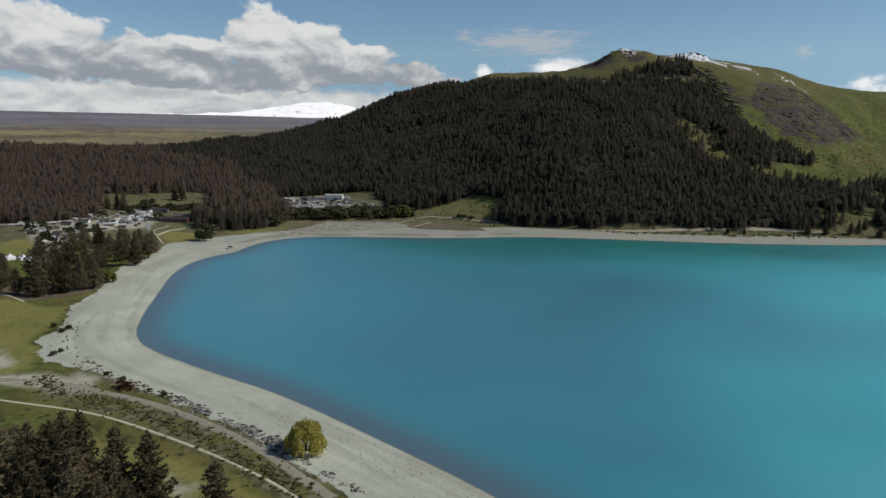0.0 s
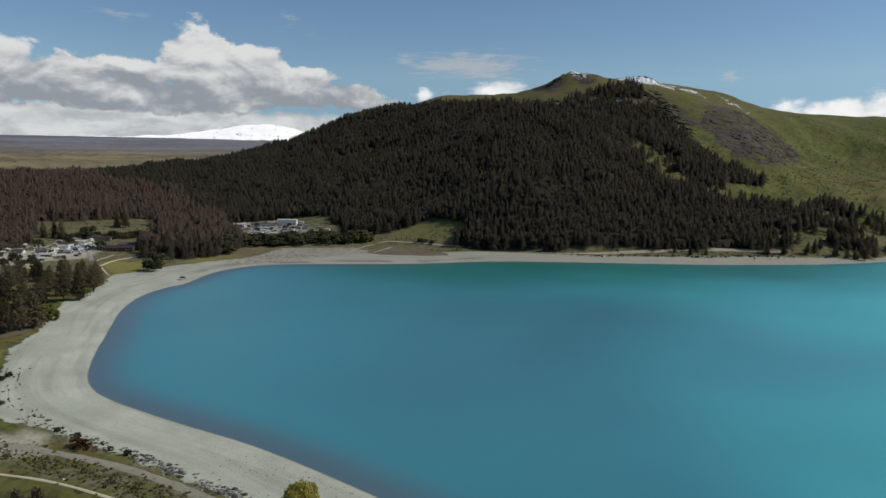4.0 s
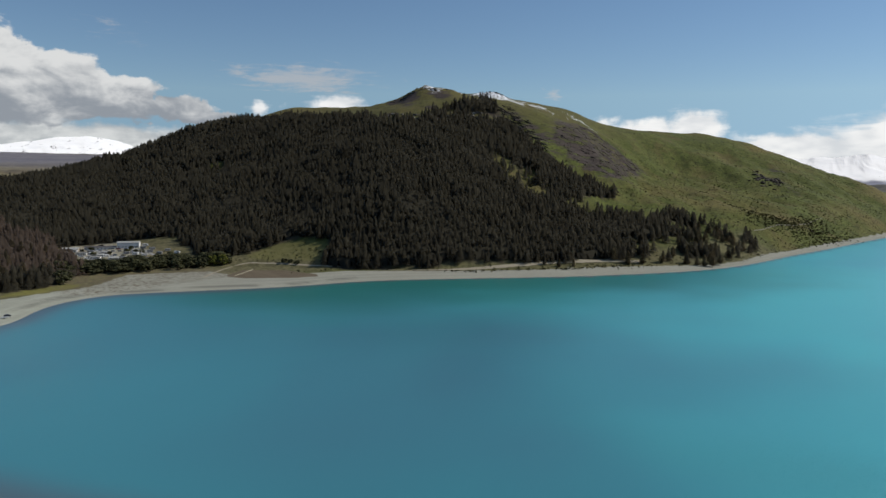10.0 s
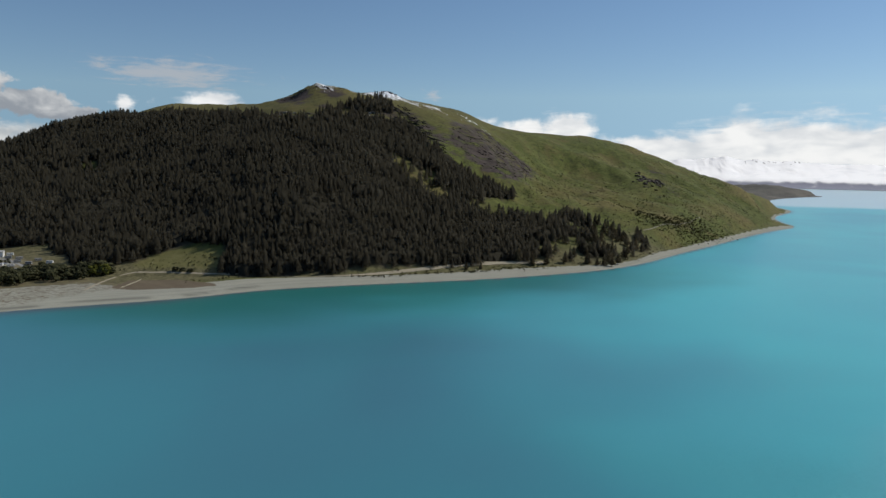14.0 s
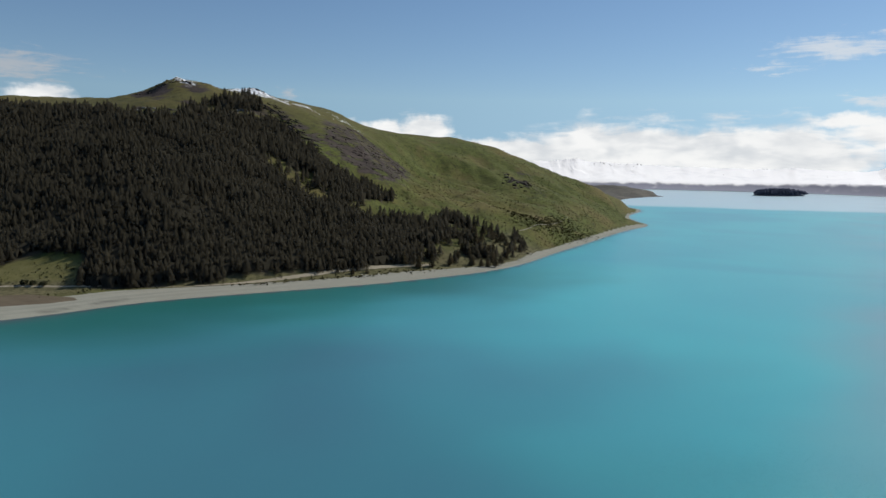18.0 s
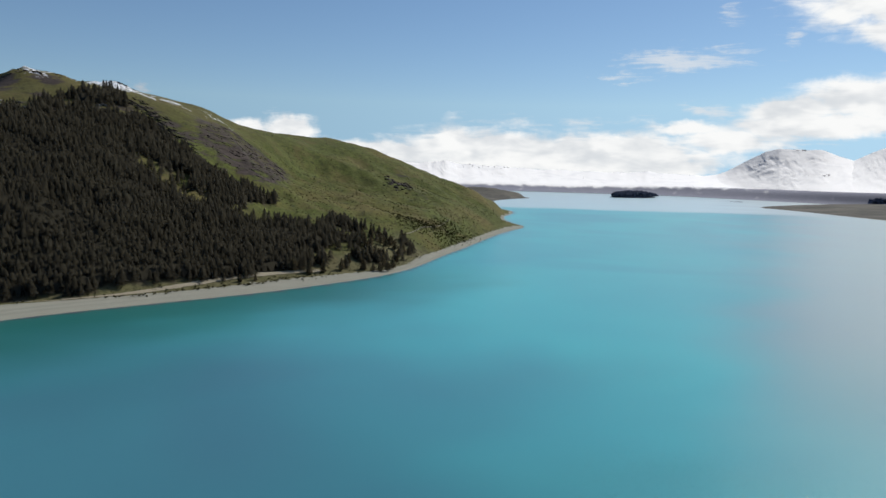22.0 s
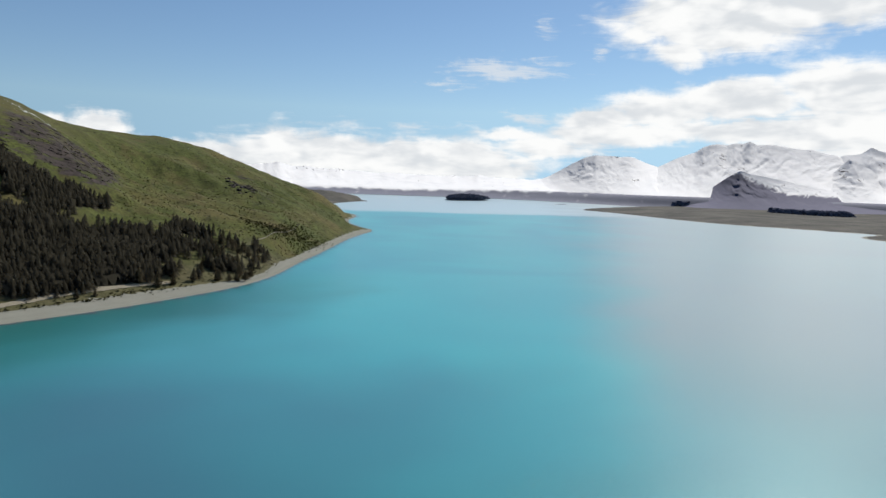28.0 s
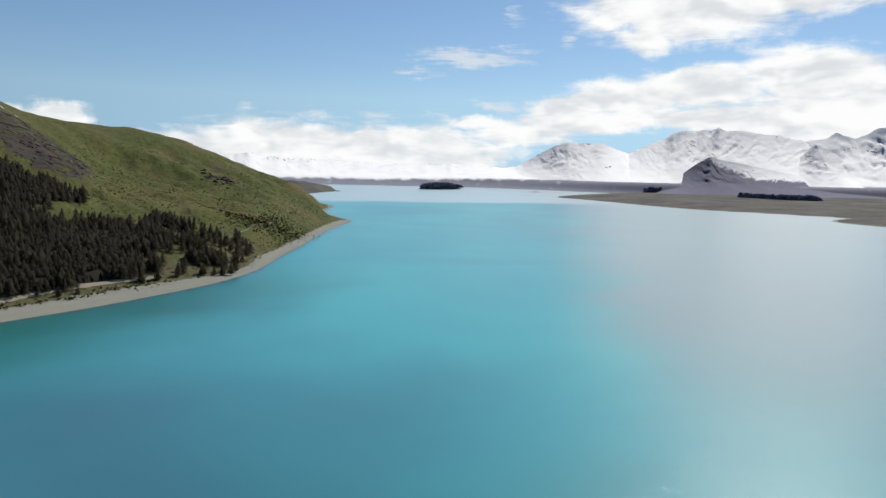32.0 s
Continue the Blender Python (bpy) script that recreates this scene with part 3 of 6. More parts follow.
def build_ground():
    radii = np.r_[np.arange(2, 40, 6), 40 * 1.0165 ** np.arange(0, 56), 100 * 1.0105 ** np.arange(0, 270), 1690 * 1.0165 ** np.arange(0, 103), 9500, 14000, 30000]
    x, y, faces = polar_sheet(bearings_of(0.34), radii)
    d = inland(x, y)
    z = height_at(x, y, d)
    px, py, pz = pulled_in(x, y, z)
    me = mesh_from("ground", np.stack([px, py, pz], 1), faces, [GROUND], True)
    r = np.hypot(x - CENTRE[0], y - CENTRE[1])
    wob = waves(x, y, 21, 40)
    near = (np.abs(x + 350) < 600) & (y < 1700) & (y > -300)
    beach, lawn, yard = np.zeros_like(x), np.zeros_like(x), np.zeros_like(x)
    nx, ny = x[near] + 2.0 * waves(x[near], y[near], 22, 14, 3), y[near] + 2.0 * waves(x[near], y[near], 23, 14, 3)
    beach[near] = np.maximum(edge_in(BEACH, nx, ny, 3.5), d[near] < 3)
    for k, p in enumerate(LAWNS):
        lawn[near] = np.maximum(lawn[near], edge_in(p, nx, ny, 2.5) * (0.5 if k == len(LAWNS) - 1 else 1.0))
    wide = (np.abs(x + 465) < 405) & (np.abs(y - 150) < 330)
    for p in YARDS:
        yard[wide] = np.maximum(yard[wide], edge_in(p, x[wide] + 2.5 * wob[wide], y[wide] + 2.5 * wob[wide], 3.5))
    shore_strip = smooth(d, 14, 6) * smooth(r, 3400, 2600)
    attribute_set(me, "beach", np.where(near, beach, shore_strip))
    attribute_set(me, "shingle", 0.40 * smooth(y, 75, 150) + 0.50 * smooth(y, 150, 260) + 0.10 * smooth(y, 300, 520))
    attribute_set(me, "upper", smooth(z + 12 * waves(x, y, 29, 110, 3), 135, 200) * smooth(y, 1500, 1100))
    attribute_set(me, "olive", smooth(x, -480, -545) * smooth(z, 26, 14) * smooth(r, 1300, 1100) + 0.8 * smooth(d, 85, 55) * smooth(y, 430, 480) * smooth(y, 960, 900) * smooth(x, -545, -480))
    attribute_set(me, "slope", smooth(z, 25, 60) * smooth(r, 2600, 2000))
    attribute_set(me, "reach", d)
    attribute_set(me, "yard", yard)
    bank = np.zeros_like(x)
    bank[near] = np.maximum(smooth(line_distance(np.array(BANK, float), nx, ny, False), 8.5, 5.5), smooth(line_distance(np.array(BANK_EDGE, float), nx, ny, False), 5.5, 3.5))
    attribute_set(me, "bank", bank)
    attribute_set(me, "lawn", lawn)
    drift = np.exp(-(((d - 13 - 6 * waves(x, y, 38, 120, 2)) / 3.5) ** 2)) * smooth(waves(x, y, 39, 70, 2), 0.0, 0.4) * smooth(y, 140, 190) * smooth(y, 460, 400)
    attribute_set(me, "wet", 0.9 * drift)
    west = smooth(x, -1150, -1350) * (y < np.maximum(900, -0.85 * x))
    attribute_set(me, "dry", west * smooth(r, 1150, 1400))
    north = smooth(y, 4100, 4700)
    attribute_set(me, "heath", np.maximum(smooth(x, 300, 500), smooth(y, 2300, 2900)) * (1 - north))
    # masks for the ground whose colour holds painted haze
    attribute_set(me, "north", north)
    attribute_set(me, "hazed_moor", west * smooth(r, 2400, 4200))
    attribute_set(me, "floor", forest_cover(x, y, d))
    rock = np.where(inside(SCREE, x, y), 0.58, 0.58 * np.exp(-line_distance(SCREE, x, y) / 18))
    for cx, cy, sp, k in ((-848, 868, 26, 1.3), (-834, 857, 24, 1.2), (-815, 848, 22, 1.0), (-790, 826, 16, 0.6), (-772, 888, 24, 0.8), (-802, 900, 24, 0.6), (-742, 828, 18, 0.6), (-755, 1005, 34, 0.5), (-400, 1440, 30, 0.5), (-375, 1340, 34, 0.66), (-330, 1305, 26, 0.45),
                          (-655, 880, 24, 0.62), (-635, 906, 26, 0.6), (-602, 902, 24, 0.6), (-568, 884, 22, 0.6), (-535, 868, 20, 0.55), (-512, 868, 16, 0.45), (-770, 766, 18, 0.6), (-706, 775, 20, 0.6), (-693, 798, 18, 0.7), (-690, 880, 34, 0.5), (-720, 800, 40, 0.45),
                          (-300, 1030, 45, 0.30), (-262, 1090, 40, 0.30)):
        rock = np.maximum(rock, k * np.exp(-((x - cx) ** 2 + (y - cy) ** 2) / sp**2))
    attribute_set(me, "rock", rock)
    snow = np.zeros_like(x)
    for cx, cy, sx, sy, k in ((-765, 1012, 36, 30, 1.15), (-790, 1050, 50, 40, 1.0), (-720, 1010, 40, 24, 0.75), (-822, 915, 34, 26, 0.7), (-690, 1040, 60, 26, 0.6), (-780, 955, 30, 30, 0.62), (-640, 1100, 50, 20, 0.55), (-770, 1020, 45, 30, 1.35), (-835, 925, 24, 16, 0.95), (-783, 1007, 24, 22, 1.2), (-755, 990, 26, 16, 0.9), (-728, 993, 20, 14, 0.8), (-750, 1055, 30, 20, 0.9), (-798, 897, 16, 12, 0.8), (-685, 1045, 26, 12, 0.8)):
        snow = np.maximum(snow, k * np.exp(-(((x - cx) / sx) ** 2 + ((y - cy) / sy) ** 2)))
    attribute_set(me, "snow", snow)
    mud = 0.47 * smooth(x, -500, -545) * smooth(y, 165, 215) * smooth(y, 400, 350)
    attribute_set(me, "earth", np.maximum(mud, np.maximum(edge_in(BARE, x, y, 4.0), edge_in(UNDER_PINES, x, y, 3.0))))
    return tagged(new("ground", me), "pale gravel beach, lawns, tussock hill and dry plain", "ground", kind="structure")


# forest outlines on the plan
HILL_FOREST = np.array([(-636, 376), (-628, 430), (-596, 456), (-560, 470), (-538, 458), (-526, 436), (-500, 445), (-459, 490), (-419, 527), (-386, 574), (-366, 607), (-330, 663), (-301, 702), (-262, 780), (-250, 845), (-256, 905),
                        (-272, 918), (-292, 902), (-321, 879), (-348, 874), (-361, 822), (-376, 788), (-404, 758), (-440, 778), (-428, 848), (-476, 848), (-503, 836), (-533, 840), (-594, 856), (-645, 888), (-695, 915),
                        (-720, 880), (-726, 812), (-722, 760)], float)
UPPER_FOREST = np.array([(-722, 760), (-772, 752), (-858, 748), (-978, 745), (-1073, 722), (-1130, 670), (-1190, 600), (-1210, 420), (-1200, 200), (-1180, -260), (-720, -260), (-680, -120), (-678, -13), (-655, 14), (-685, 63),
                         (-827, 84), (-822, 129), (-837, 177), (-805, 245), (-800, 290), (-782, 350), (-735, 395), (-690, 385), (-636, 372), (-590, 472), (-560, 600)], float)
MID_WOOD = np.array([(-598, 146), (-586, 185), (-596, 218), (-622, 246), (-690, 258), (-760, 268), (-815, 250), (-815, 205), (-700, 190), (-655, 160)], float)
HOLES = [(-745, 758, 26), (-790, 750, 16), (-712, 752, 18), (-730, 722, 12), (-1060, 486, 13), (-1056, 517, 13), (-1046, 538, 12), (-1023, 551, 11), (-556, 757, 19), (-507, 738, 30), (-487, 714, 27), (-465, 727, 18), (-421, 753, 27), (-540, 748, 14), (-445, 738, 11), (-510, 773, 13), (-476, 766, 14), (-415, 815, 14), (-327, 839, 18), (-925, 558, 20), (-895, 575, 14), (-945, 530, 12), (-576, 566, 8), (-533, 587, 8), (-460, 640, 8),
         (-724, 782, 24), (-756, 770, 20), (-692, 796, 18), (-700, 835, 14), (-655, 868, 18), (-632, 884, 14), (-670, 846, 12), (-300, 800, 16), (-303, 857, 22), (-312, 872, 13), (-275, 812, 12), (-309, 742, 22), (-317, 771, 18), (-336, 819, 18), (-363, 795, 12), (-340, 720, 12)]


def forest_cover(x, y, d=None):
    d = inland(x, y) if d is None else d
    cover = np.where(inside(HILL_FOREST, x, y) | inside(UPPER_FOREST, x, y) | inside(MID_WOOD, x, y), 1.0, 0.0) * (d > 17 + 38 * smooth(y, 470, 520) * smooth(y, 740, 690) + 12 * smooth(y, 690, 740))
    cover = cover * (1 - 0.93 * smooth(d, 92, 60) * smooth(y, 680, 715) * smooth(waves(x, y, 36, 60, 2), -0.8, -0.2))
    for hx, hy, r in HOLES:
        cover = cover * (0.22 + 0.78 * smooth(np.hypot(x - hx, y - hy) + 4 * waves(x, y, 31, 25, 2), r * 0.8, r * 1.15))
    return cover


def build_water():
    radii = np.r_[np.arange(4, 60, 10), 60 * 1.013 ** np.arange(0, 180), 620 * 1.025 ** np.arange(0, 110)]
    x, y, faces = polar_sheet(bearings_of(0.45), radii[radii < 9300])
    d = inland(x, y)
    keep = (d < 25)[faces].any(1)
    px, py, pz = pulled_in(x, y, np.zeros_like(x))
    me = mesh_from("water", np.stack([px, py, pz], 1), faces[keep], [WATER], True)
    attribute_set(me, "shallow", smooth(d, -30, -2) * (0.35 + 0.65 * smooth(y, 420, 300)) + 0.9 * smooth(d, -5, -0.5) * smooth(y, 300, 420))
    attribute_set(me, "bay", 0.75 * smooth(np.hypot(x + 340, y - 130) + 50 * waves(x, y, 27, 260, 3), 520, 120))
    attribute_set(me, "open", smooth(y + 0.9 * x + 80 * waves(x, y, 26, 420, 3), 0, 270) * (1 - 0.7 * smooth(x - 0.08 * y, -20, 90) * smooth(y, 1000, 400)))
    attribute_set(me, "calm_sheen", smooth(y - 0.1 * x + 60 * waves(x, y, 25, 500, 3), 2420, 2600))
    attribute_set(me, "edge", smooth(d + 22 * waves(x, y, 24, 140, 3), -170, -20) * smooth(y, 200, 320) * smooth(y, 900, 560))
    # extent of the painted reflection, by bearing from near the camera's path
    attribute_set(me, "sky_glare", smooth(np.degrees(np.arctan2(x + 80, y - 20)) + 2 * waves(x, y, 28, 300, 3), 10.5, 20.5) * smooth(np.hypot(x + 80, y), 120, 600))
    return tagged(new("water", me), "milky turquoise glacial lake with a faint ripple", "lake", kind="structure")


build_ground()
build_water()


# ----------------------------------------------------------------- trees
def foliage(name, dark, light, per_island=0.5, per_object=0.3, flat=0.0, gaps=0.0):
    """Leaves or needles: some of the light passes through them, and some between them."""
    m = two_tone(name, dark, light, 0.5, 0.9, 0.4, 4.0, 0.15, per_object, per_island, 0.03)
    tree = m.node_tree
    leaf = next(q for q in tree.nodes if q.type == "BSDF_PRINCIPLED")
    end = next(q for q in tree.nodes if q.type == "OUTPUT_MATERIAL")
    if flat:
        n = Nodes(tree)
        up = n.put("ShaderNodeVectorMath", 0, (n.put("ShaderNodeNewGeometry", "Normal"), (1 - flat,) * 3, (0, 0, flat)), operation="MULTIPLY_ADD")
        tree.links.new(n.put("ShaderNodeVectorMath", 0, (up,), operation="NORMALIZE"), leaf.inputs["Normal"])
    glow = tree.nodes.new("ShaderNodeBsdfTranslucent")
    both = tree.nodes.new("ShaderNodeMixShader")
    both.inputs[0].default_value = 0.45
    tree.links.new(leaf.inputs["Base Color"].links[0].from_socket, glow.inputs[0])
    tree.links.new(leaf.outputs[0], both.inputs[1])
    tree.links.new(glow.outputs[0], both.inputs[2])
    tree.links.new(both.outputs[0], end.inputs[0])
    if gaps:
        holes = tree.nodes.new("ShaderNodeMixShader")
        holes.inputs[0].default_value = gaps
        tree.links.new(both.outputs[0], holes.inputs[1])
        tree.links.new(tree.nodes.new("ShaderNodeBsdfTransparent").outputs[0], holes.inputs[2])
        tree.links.new(holes.outputs[0], end.inputs[0])
    return m


PINE_DARK = foliage("pine_needles", (0.051, 0.047, 0.034), (0.084, 0.077, 0.055), 0.5, 0.3, 0.75, 0.42)
PINE_LOW = foliage("pine_boughs", (0.051, 0.047, 0.034), (0.084, 0.077, 0.055), 0.0, 0.0, 0.75)
# haze is put into this colour: paler and bluer than the near trees
HAZED_WOOD = foliage("hazed_wood", (0.092, 0.102, 0.145), (0.150, 0.162, 0.215))
PINE_BROWN = foliage("larch_twigs", (0.080, 0.061, 0.049), (0.134, 0.104, 0.082), 0.5, 0.3, 0.75, 0.42)
LARCH_LOW = foliage("larch_boughs", (0.080, 0.061, 0.049), (0.134, 0.104, 0.082), 0.0, 0.0, 0.75)
BARK = two_tone("bark", (0.035, 0.026, 0.020), (0.10, 0.075, 0.055), 3.0, 0.95, 0.6, 5.0, 0.05)


def spire(rng, tiers, sides, spread=0.20, lean=0.03, low=0.06):
    """A pointed conifer one metre high of drooping, uneven skirts; returns verts and triangles."""
    verts, faces = [], []
    for k in range(tiers):
        f = k / tiers
        base = low + (1 - low) * f
        tip = min(1.0, base + (1.0 - low) / tiers * rng.uniform(1.7, 2.3)) if k < tiers - 1 else 1.0
        reach = spread * (1 - f) ** 0.85 * rng.uniform(0.85, 1.15) + 0.012
        start = len(verts)
        verts.append((rng.uniform(-lean, lean) * tip, rng.uniform(-lean, lean) * tip, tip))
        turn = rng.uniform(0, 6.28)
        for i in range(sides):
            a = turn + 6.2832 * i / sides + rng.uniform(-0.15, 0.15)
            out = reach * (rng.uniform(0.95, 1.25) if i % 2 == 0 else rng.uniform(0.45, 0.7))
            verts.append((out * math.cos(a), out * math.sin(a), base + (-0.02 if i % 2 == 0 else 0.03) + rng.uniform(-0.012, 0.012)))
        faces += [(start, start + 1 + i, start + 1 + (i + 1) % sides) for i in range(sides)]
    return np.array(verts), np.array(faces)


def crown_clump(rng, count=5, sides=6):
    """A rounded crown one metre high of several uneven lumps; returns verts and triangles."""
    verts, faces = [], []
    for _ in range(count):
        a, out, h = rng.uniform(0, 6.28), rng.uniform(0.05, 0.28), rng.uniform(0.3, 0.78)
        c = np.array((out * math.cos(a), out * math.sin(a), h))
        size = rng.uniform(0.16, 0.26)
        start = len(verts)
        verts.append(tuple(c + (0, 0, size)))
        for ring, (zz, rr) in enumerate(((0.45, 0.85), (-0.35, 0.95))):
            for i in range(sides):
                b = 6.2832 * (i + 0.5 * ring) / sides
                w = size * rr * rng.uniform(0.75, 1.25)
                verts.append(tuple(c + (w * math.cos(b), w * math.sin(b), size * zz * rng.uniform(0.7, 1.3))))
        for i in range(sides):
            j = (i + 1) % sides
            faces += [(start, start + 1 + i, start + 1 + j), (start + 1 + i, start + 1 + sides + i, start + 1 + j), (start + 1 + j, start + 1 + sides + i, start + 1 + sides + j)]
    return np.array(verts), np.array(faces)


def scatter(step, box, seed, keep):
    """Jittered grid points inside a box where keep(x, y) is above chance."""
    rng = np.random.RandomState(seed)
    gx, gy = np.meshgrid(np.arange(box[0], box[1], step), np.arange(box[2], box[3], step))
    x = gx.ravel() + rng.uniform(-0.48, 0.48, gx.size) * step
    y = gy.ravel() + rng.uniform(-0.48, 0.48, gx.size) * step
    ok = keep(x, y) > rng.uniform(0, 1, x.size)
    return x[ok], y[ok]


def planted(name, shapes, x, y, z, heights, widths, seed, mats, label, category, turns=(0, 6.2832)):
    """Many plants of a few shapes as one object."""
    rng = np.random.RandomState(seed)
    which, turn = rng.randint(0, len(shapes), len(x)), rng.uniform(*turns, len(x))
    all_v, all_f, start = [], [], 0
    for s, (v, f) in enumerate(shapes):
        pick = np.nonzero(which == s)[0]
        if not len(pick):
            continue
        c, si = np.cos(turn[pick])[:, None], np.sin(turn[pick])[:, None]
        w, h = (heights * widths)[pick][:, None], heights[pick][:, None]
        vx = (v[:, 0] * c - v[:, 1] * si) * w + x[pick][:, None]
        vy = (v[:, 0] * si + v[:, 1] * c) * w + y[pick][:, None]
        vz = v[:, 2] * h + z[pick][:, None]
        all_v.append(np.stack([vx, vy, vz], -1).reshape(-1, 3))
        all_f.append((f[None] + (np.arange(len(pick)) * len(v))[:, None, None] + start).reshape(-1, 3))
        start += len(pick) * len(v)
    me = mesh_from(name, np.concatenate(all_v), np.concatenate(all_f), mats, "forest" in name)
    return tagged(new(name, me), label, category, kind="stuff")


def build_forest():
    rng = np.random.RandomState(4)
    spires = [spire(rng, 5, 7, s) for s in (0.20, 0.24, 0.28, 0.22, 0.30, 0.26, 0.33)]
    x, y = scatter(4.5, (-1200, -230, -260, 960), 5, lambda x, y: (1 - 0.55 * smooth(height_at(x, y), 150, 190)) * forest_cover(x + 9 * waves(x, y, 33, 45, 3), y + 9 * waves(x, y, 34, 45, 3)) * np.clip(1.25 + 0.6 * waves(x, y, 35, 70, 3), 0.65, 1))
    z = height_at(x, y)
    larch = (x < -620) & (y < 330 + 0.25 * (x + 620) + 40 * waves(x, y, 41, 160, 3))
    h = (10.5 + 6.0 * rng.uniform(0, 1, len(x)) ** 1.5) * (1 + 0.18 * waves(x, y, 43, 120, 2))
    near = ~larch
    planted("conifer_forest", spires, x[near], y[near], z[near] - 0.3, h[near], rng.uniform(1.0, 1.45, near.sum()), 6, [PINE_DARK], "dense dark green conifer forest on the hillside", "forest")
    planted("larch_forest", spires, x[larch], y[larch], z[larch] - 0.3, h[larch] * 1.05, rng.uniform(0.95, 1.35, larch.sum()), 8, [PINE_BROWN], "brownish leafless larch plantation behind the village", "forest")
    # a closed layer of lower boughs under the tree tops, added to lighten dark gaps
    gx, gy = np.meshgrid(np.arange(-1200, -230, 3.6), np.arange(-260, 960, 3.6), indexing="ij")
    gx, gy = gx + rng.uniform(-1.6, 1.6, gx.shape), gy + rng.uniform(-1.6, 1.6, gx.shape)
    c = forest_cover(gx.ravel(), gy.ravel()).reshape(gx.shape)
    inner = c.copy()
    for dx, dy in ((1, 0), (-1, 0), (0, 1), (0, -1)):
        inner = np.minimum(inner, np.roll(c, (dx, dy), (0, 1)))
    top = height_at(gx.ravel(), gy.ravel()).reshape(gx.shape) - 1.0 + inner * rng.uniform(5.6, 8.6, gx.shape)
    i = np.arange(gx.shape[0] - 1)[:, None] * gx.shape[1] + np.arange(gx.shape[1] - 1)[None]
    w = gx.shape[1]
    faces = np.stack([i, i + w, i + w + 1, i + 1], -1).reshape(-1, 4)
    faces = faces[(c.ravel() > 0.5)[faces].all(1)]
    for name, pick, mat in (("conifer_understorey", ~((gx.ravel() < -620) & (gy.ravel() < 330 + 0.25 * (gx.ravel() + 620))), PINE_LOW), ("larch_understorey", (gx.ravel() < -620) & (gy.ravel() < 330 + 0.25 * (gx.ravel() + 620)), LARCH_LOW)):
        mine = faces[pick[faces[:, 0]]]
        me = mesh_from(name, np.stack([gx, gy, top], -1).reshape(-1, 3), mine, [mat], True)
        tagged(new(name, me), "closed layer of lower boughs beneath the tree tops", "forest", kind="stuff")
    return len(x)


build_forest()


# ------------------------------------------------------ far mountains and islands
def mountain_material(name, hazed_heath_dark, hazed_heath_light, hold=0.28, fold=0.26):
    m, n = material(name)
    p = place(n)
    f = n.noise(n.scaled(p, 1, 1, 1.6), 0.012, 8.0, 0.72, 0.5)
    bare = attribute(n, "bare")
    rock = n.mix(n.noise(p, 0.05, 5.0, 0.7), (0.060, 0.055, 0.065), (0.15, 0.135, 0.14))
    white = n.mix(f, (0.88, 0.89, 0.90), (0.95, 0.95, 0.95))
    # grey-blue streaks: soft shading painted in, along with thin snow cover
    thin = n.step(n.noise(n.scaled(p, 0.5, 0.5, 2.2), 0.013, 6.0, 0.62, 0.6), 0.48, 0.68)
    white = n.mix(n.math("MULTIPLY", thin, 0.2), white, (0.50, 0.53, 0.58))
    specks = n.noise(n.scaled(n.put("ShaderNodeVectorRotate", 0, {"Vector": p, "Axis": (0, 1, 0), "Angle": 0.6}), 1.6, 0.3, 0.7), 0.045, 7.0, 0.72, 0.5)
    colour = n.mix(n.step(n.math("ADD", specks, bare), 0.665, 0.72), white, rock)
    # bare ground tones are lightened and blued to stand in for haze
    heath = n.mix(n.noise(p, 0.02, 6.0, 0.65), hazed_heath_dark, hazed_heath_light)
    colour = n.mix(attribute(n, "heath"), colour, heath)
    # shading normals lean towards the sun, so backlit slopes look lit
    face = n.put("ShaderNodeNewGeometry", "Normal")
    flat = n.put("ShaderNodeVectorMath", 0, (face, (hold, hold, hold), (0.25, 0.43, 0.66)), operation="MULTIPLY_ADD")
    flat = n.put("ShaderNodeVectorMath", 0, (flat,), operation="NORMALIZE")
    ridge = m.node_tree.nodes.new("ShaderNodeTexNoise")
    ridge.noise_type = "RIDGED_MULTIFRACTAL"
    m.node_tree.links.new(n.scaled(n.put("ShaderNodeVectorRotate", 0, {"Vector": p, "Axis": (0, 1, 0), "Angle": 0.5}), 1.0, 0.4, 0.55), ridge.inputs["Vector"])
    ridge.inputs["Scale"].default_value, ridge.inputs["Detail"].default_value, ridge.inputs["Roughness"].default_value = 0.010, 7.0, 0.55
    relief = n.put("ShaderNodeBump", 0, {"Height": ridge.outputs[0], "Strength": fold, "Distance": 22.0, "Normal": flat})
    return finish(m, n, colour, 0.9, **{"Specular IOR Level": 0.1, "Normal": relief})


# the two colours given here carry the haze of distance
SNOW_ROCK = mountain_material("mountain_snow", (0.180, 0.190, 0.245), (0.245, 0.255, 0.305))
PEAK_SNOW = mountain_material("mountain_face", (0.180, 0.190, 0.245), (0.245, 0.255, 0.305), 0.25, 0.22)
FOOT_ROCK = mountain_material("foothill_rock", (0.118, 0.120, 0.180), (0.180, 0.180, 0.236))


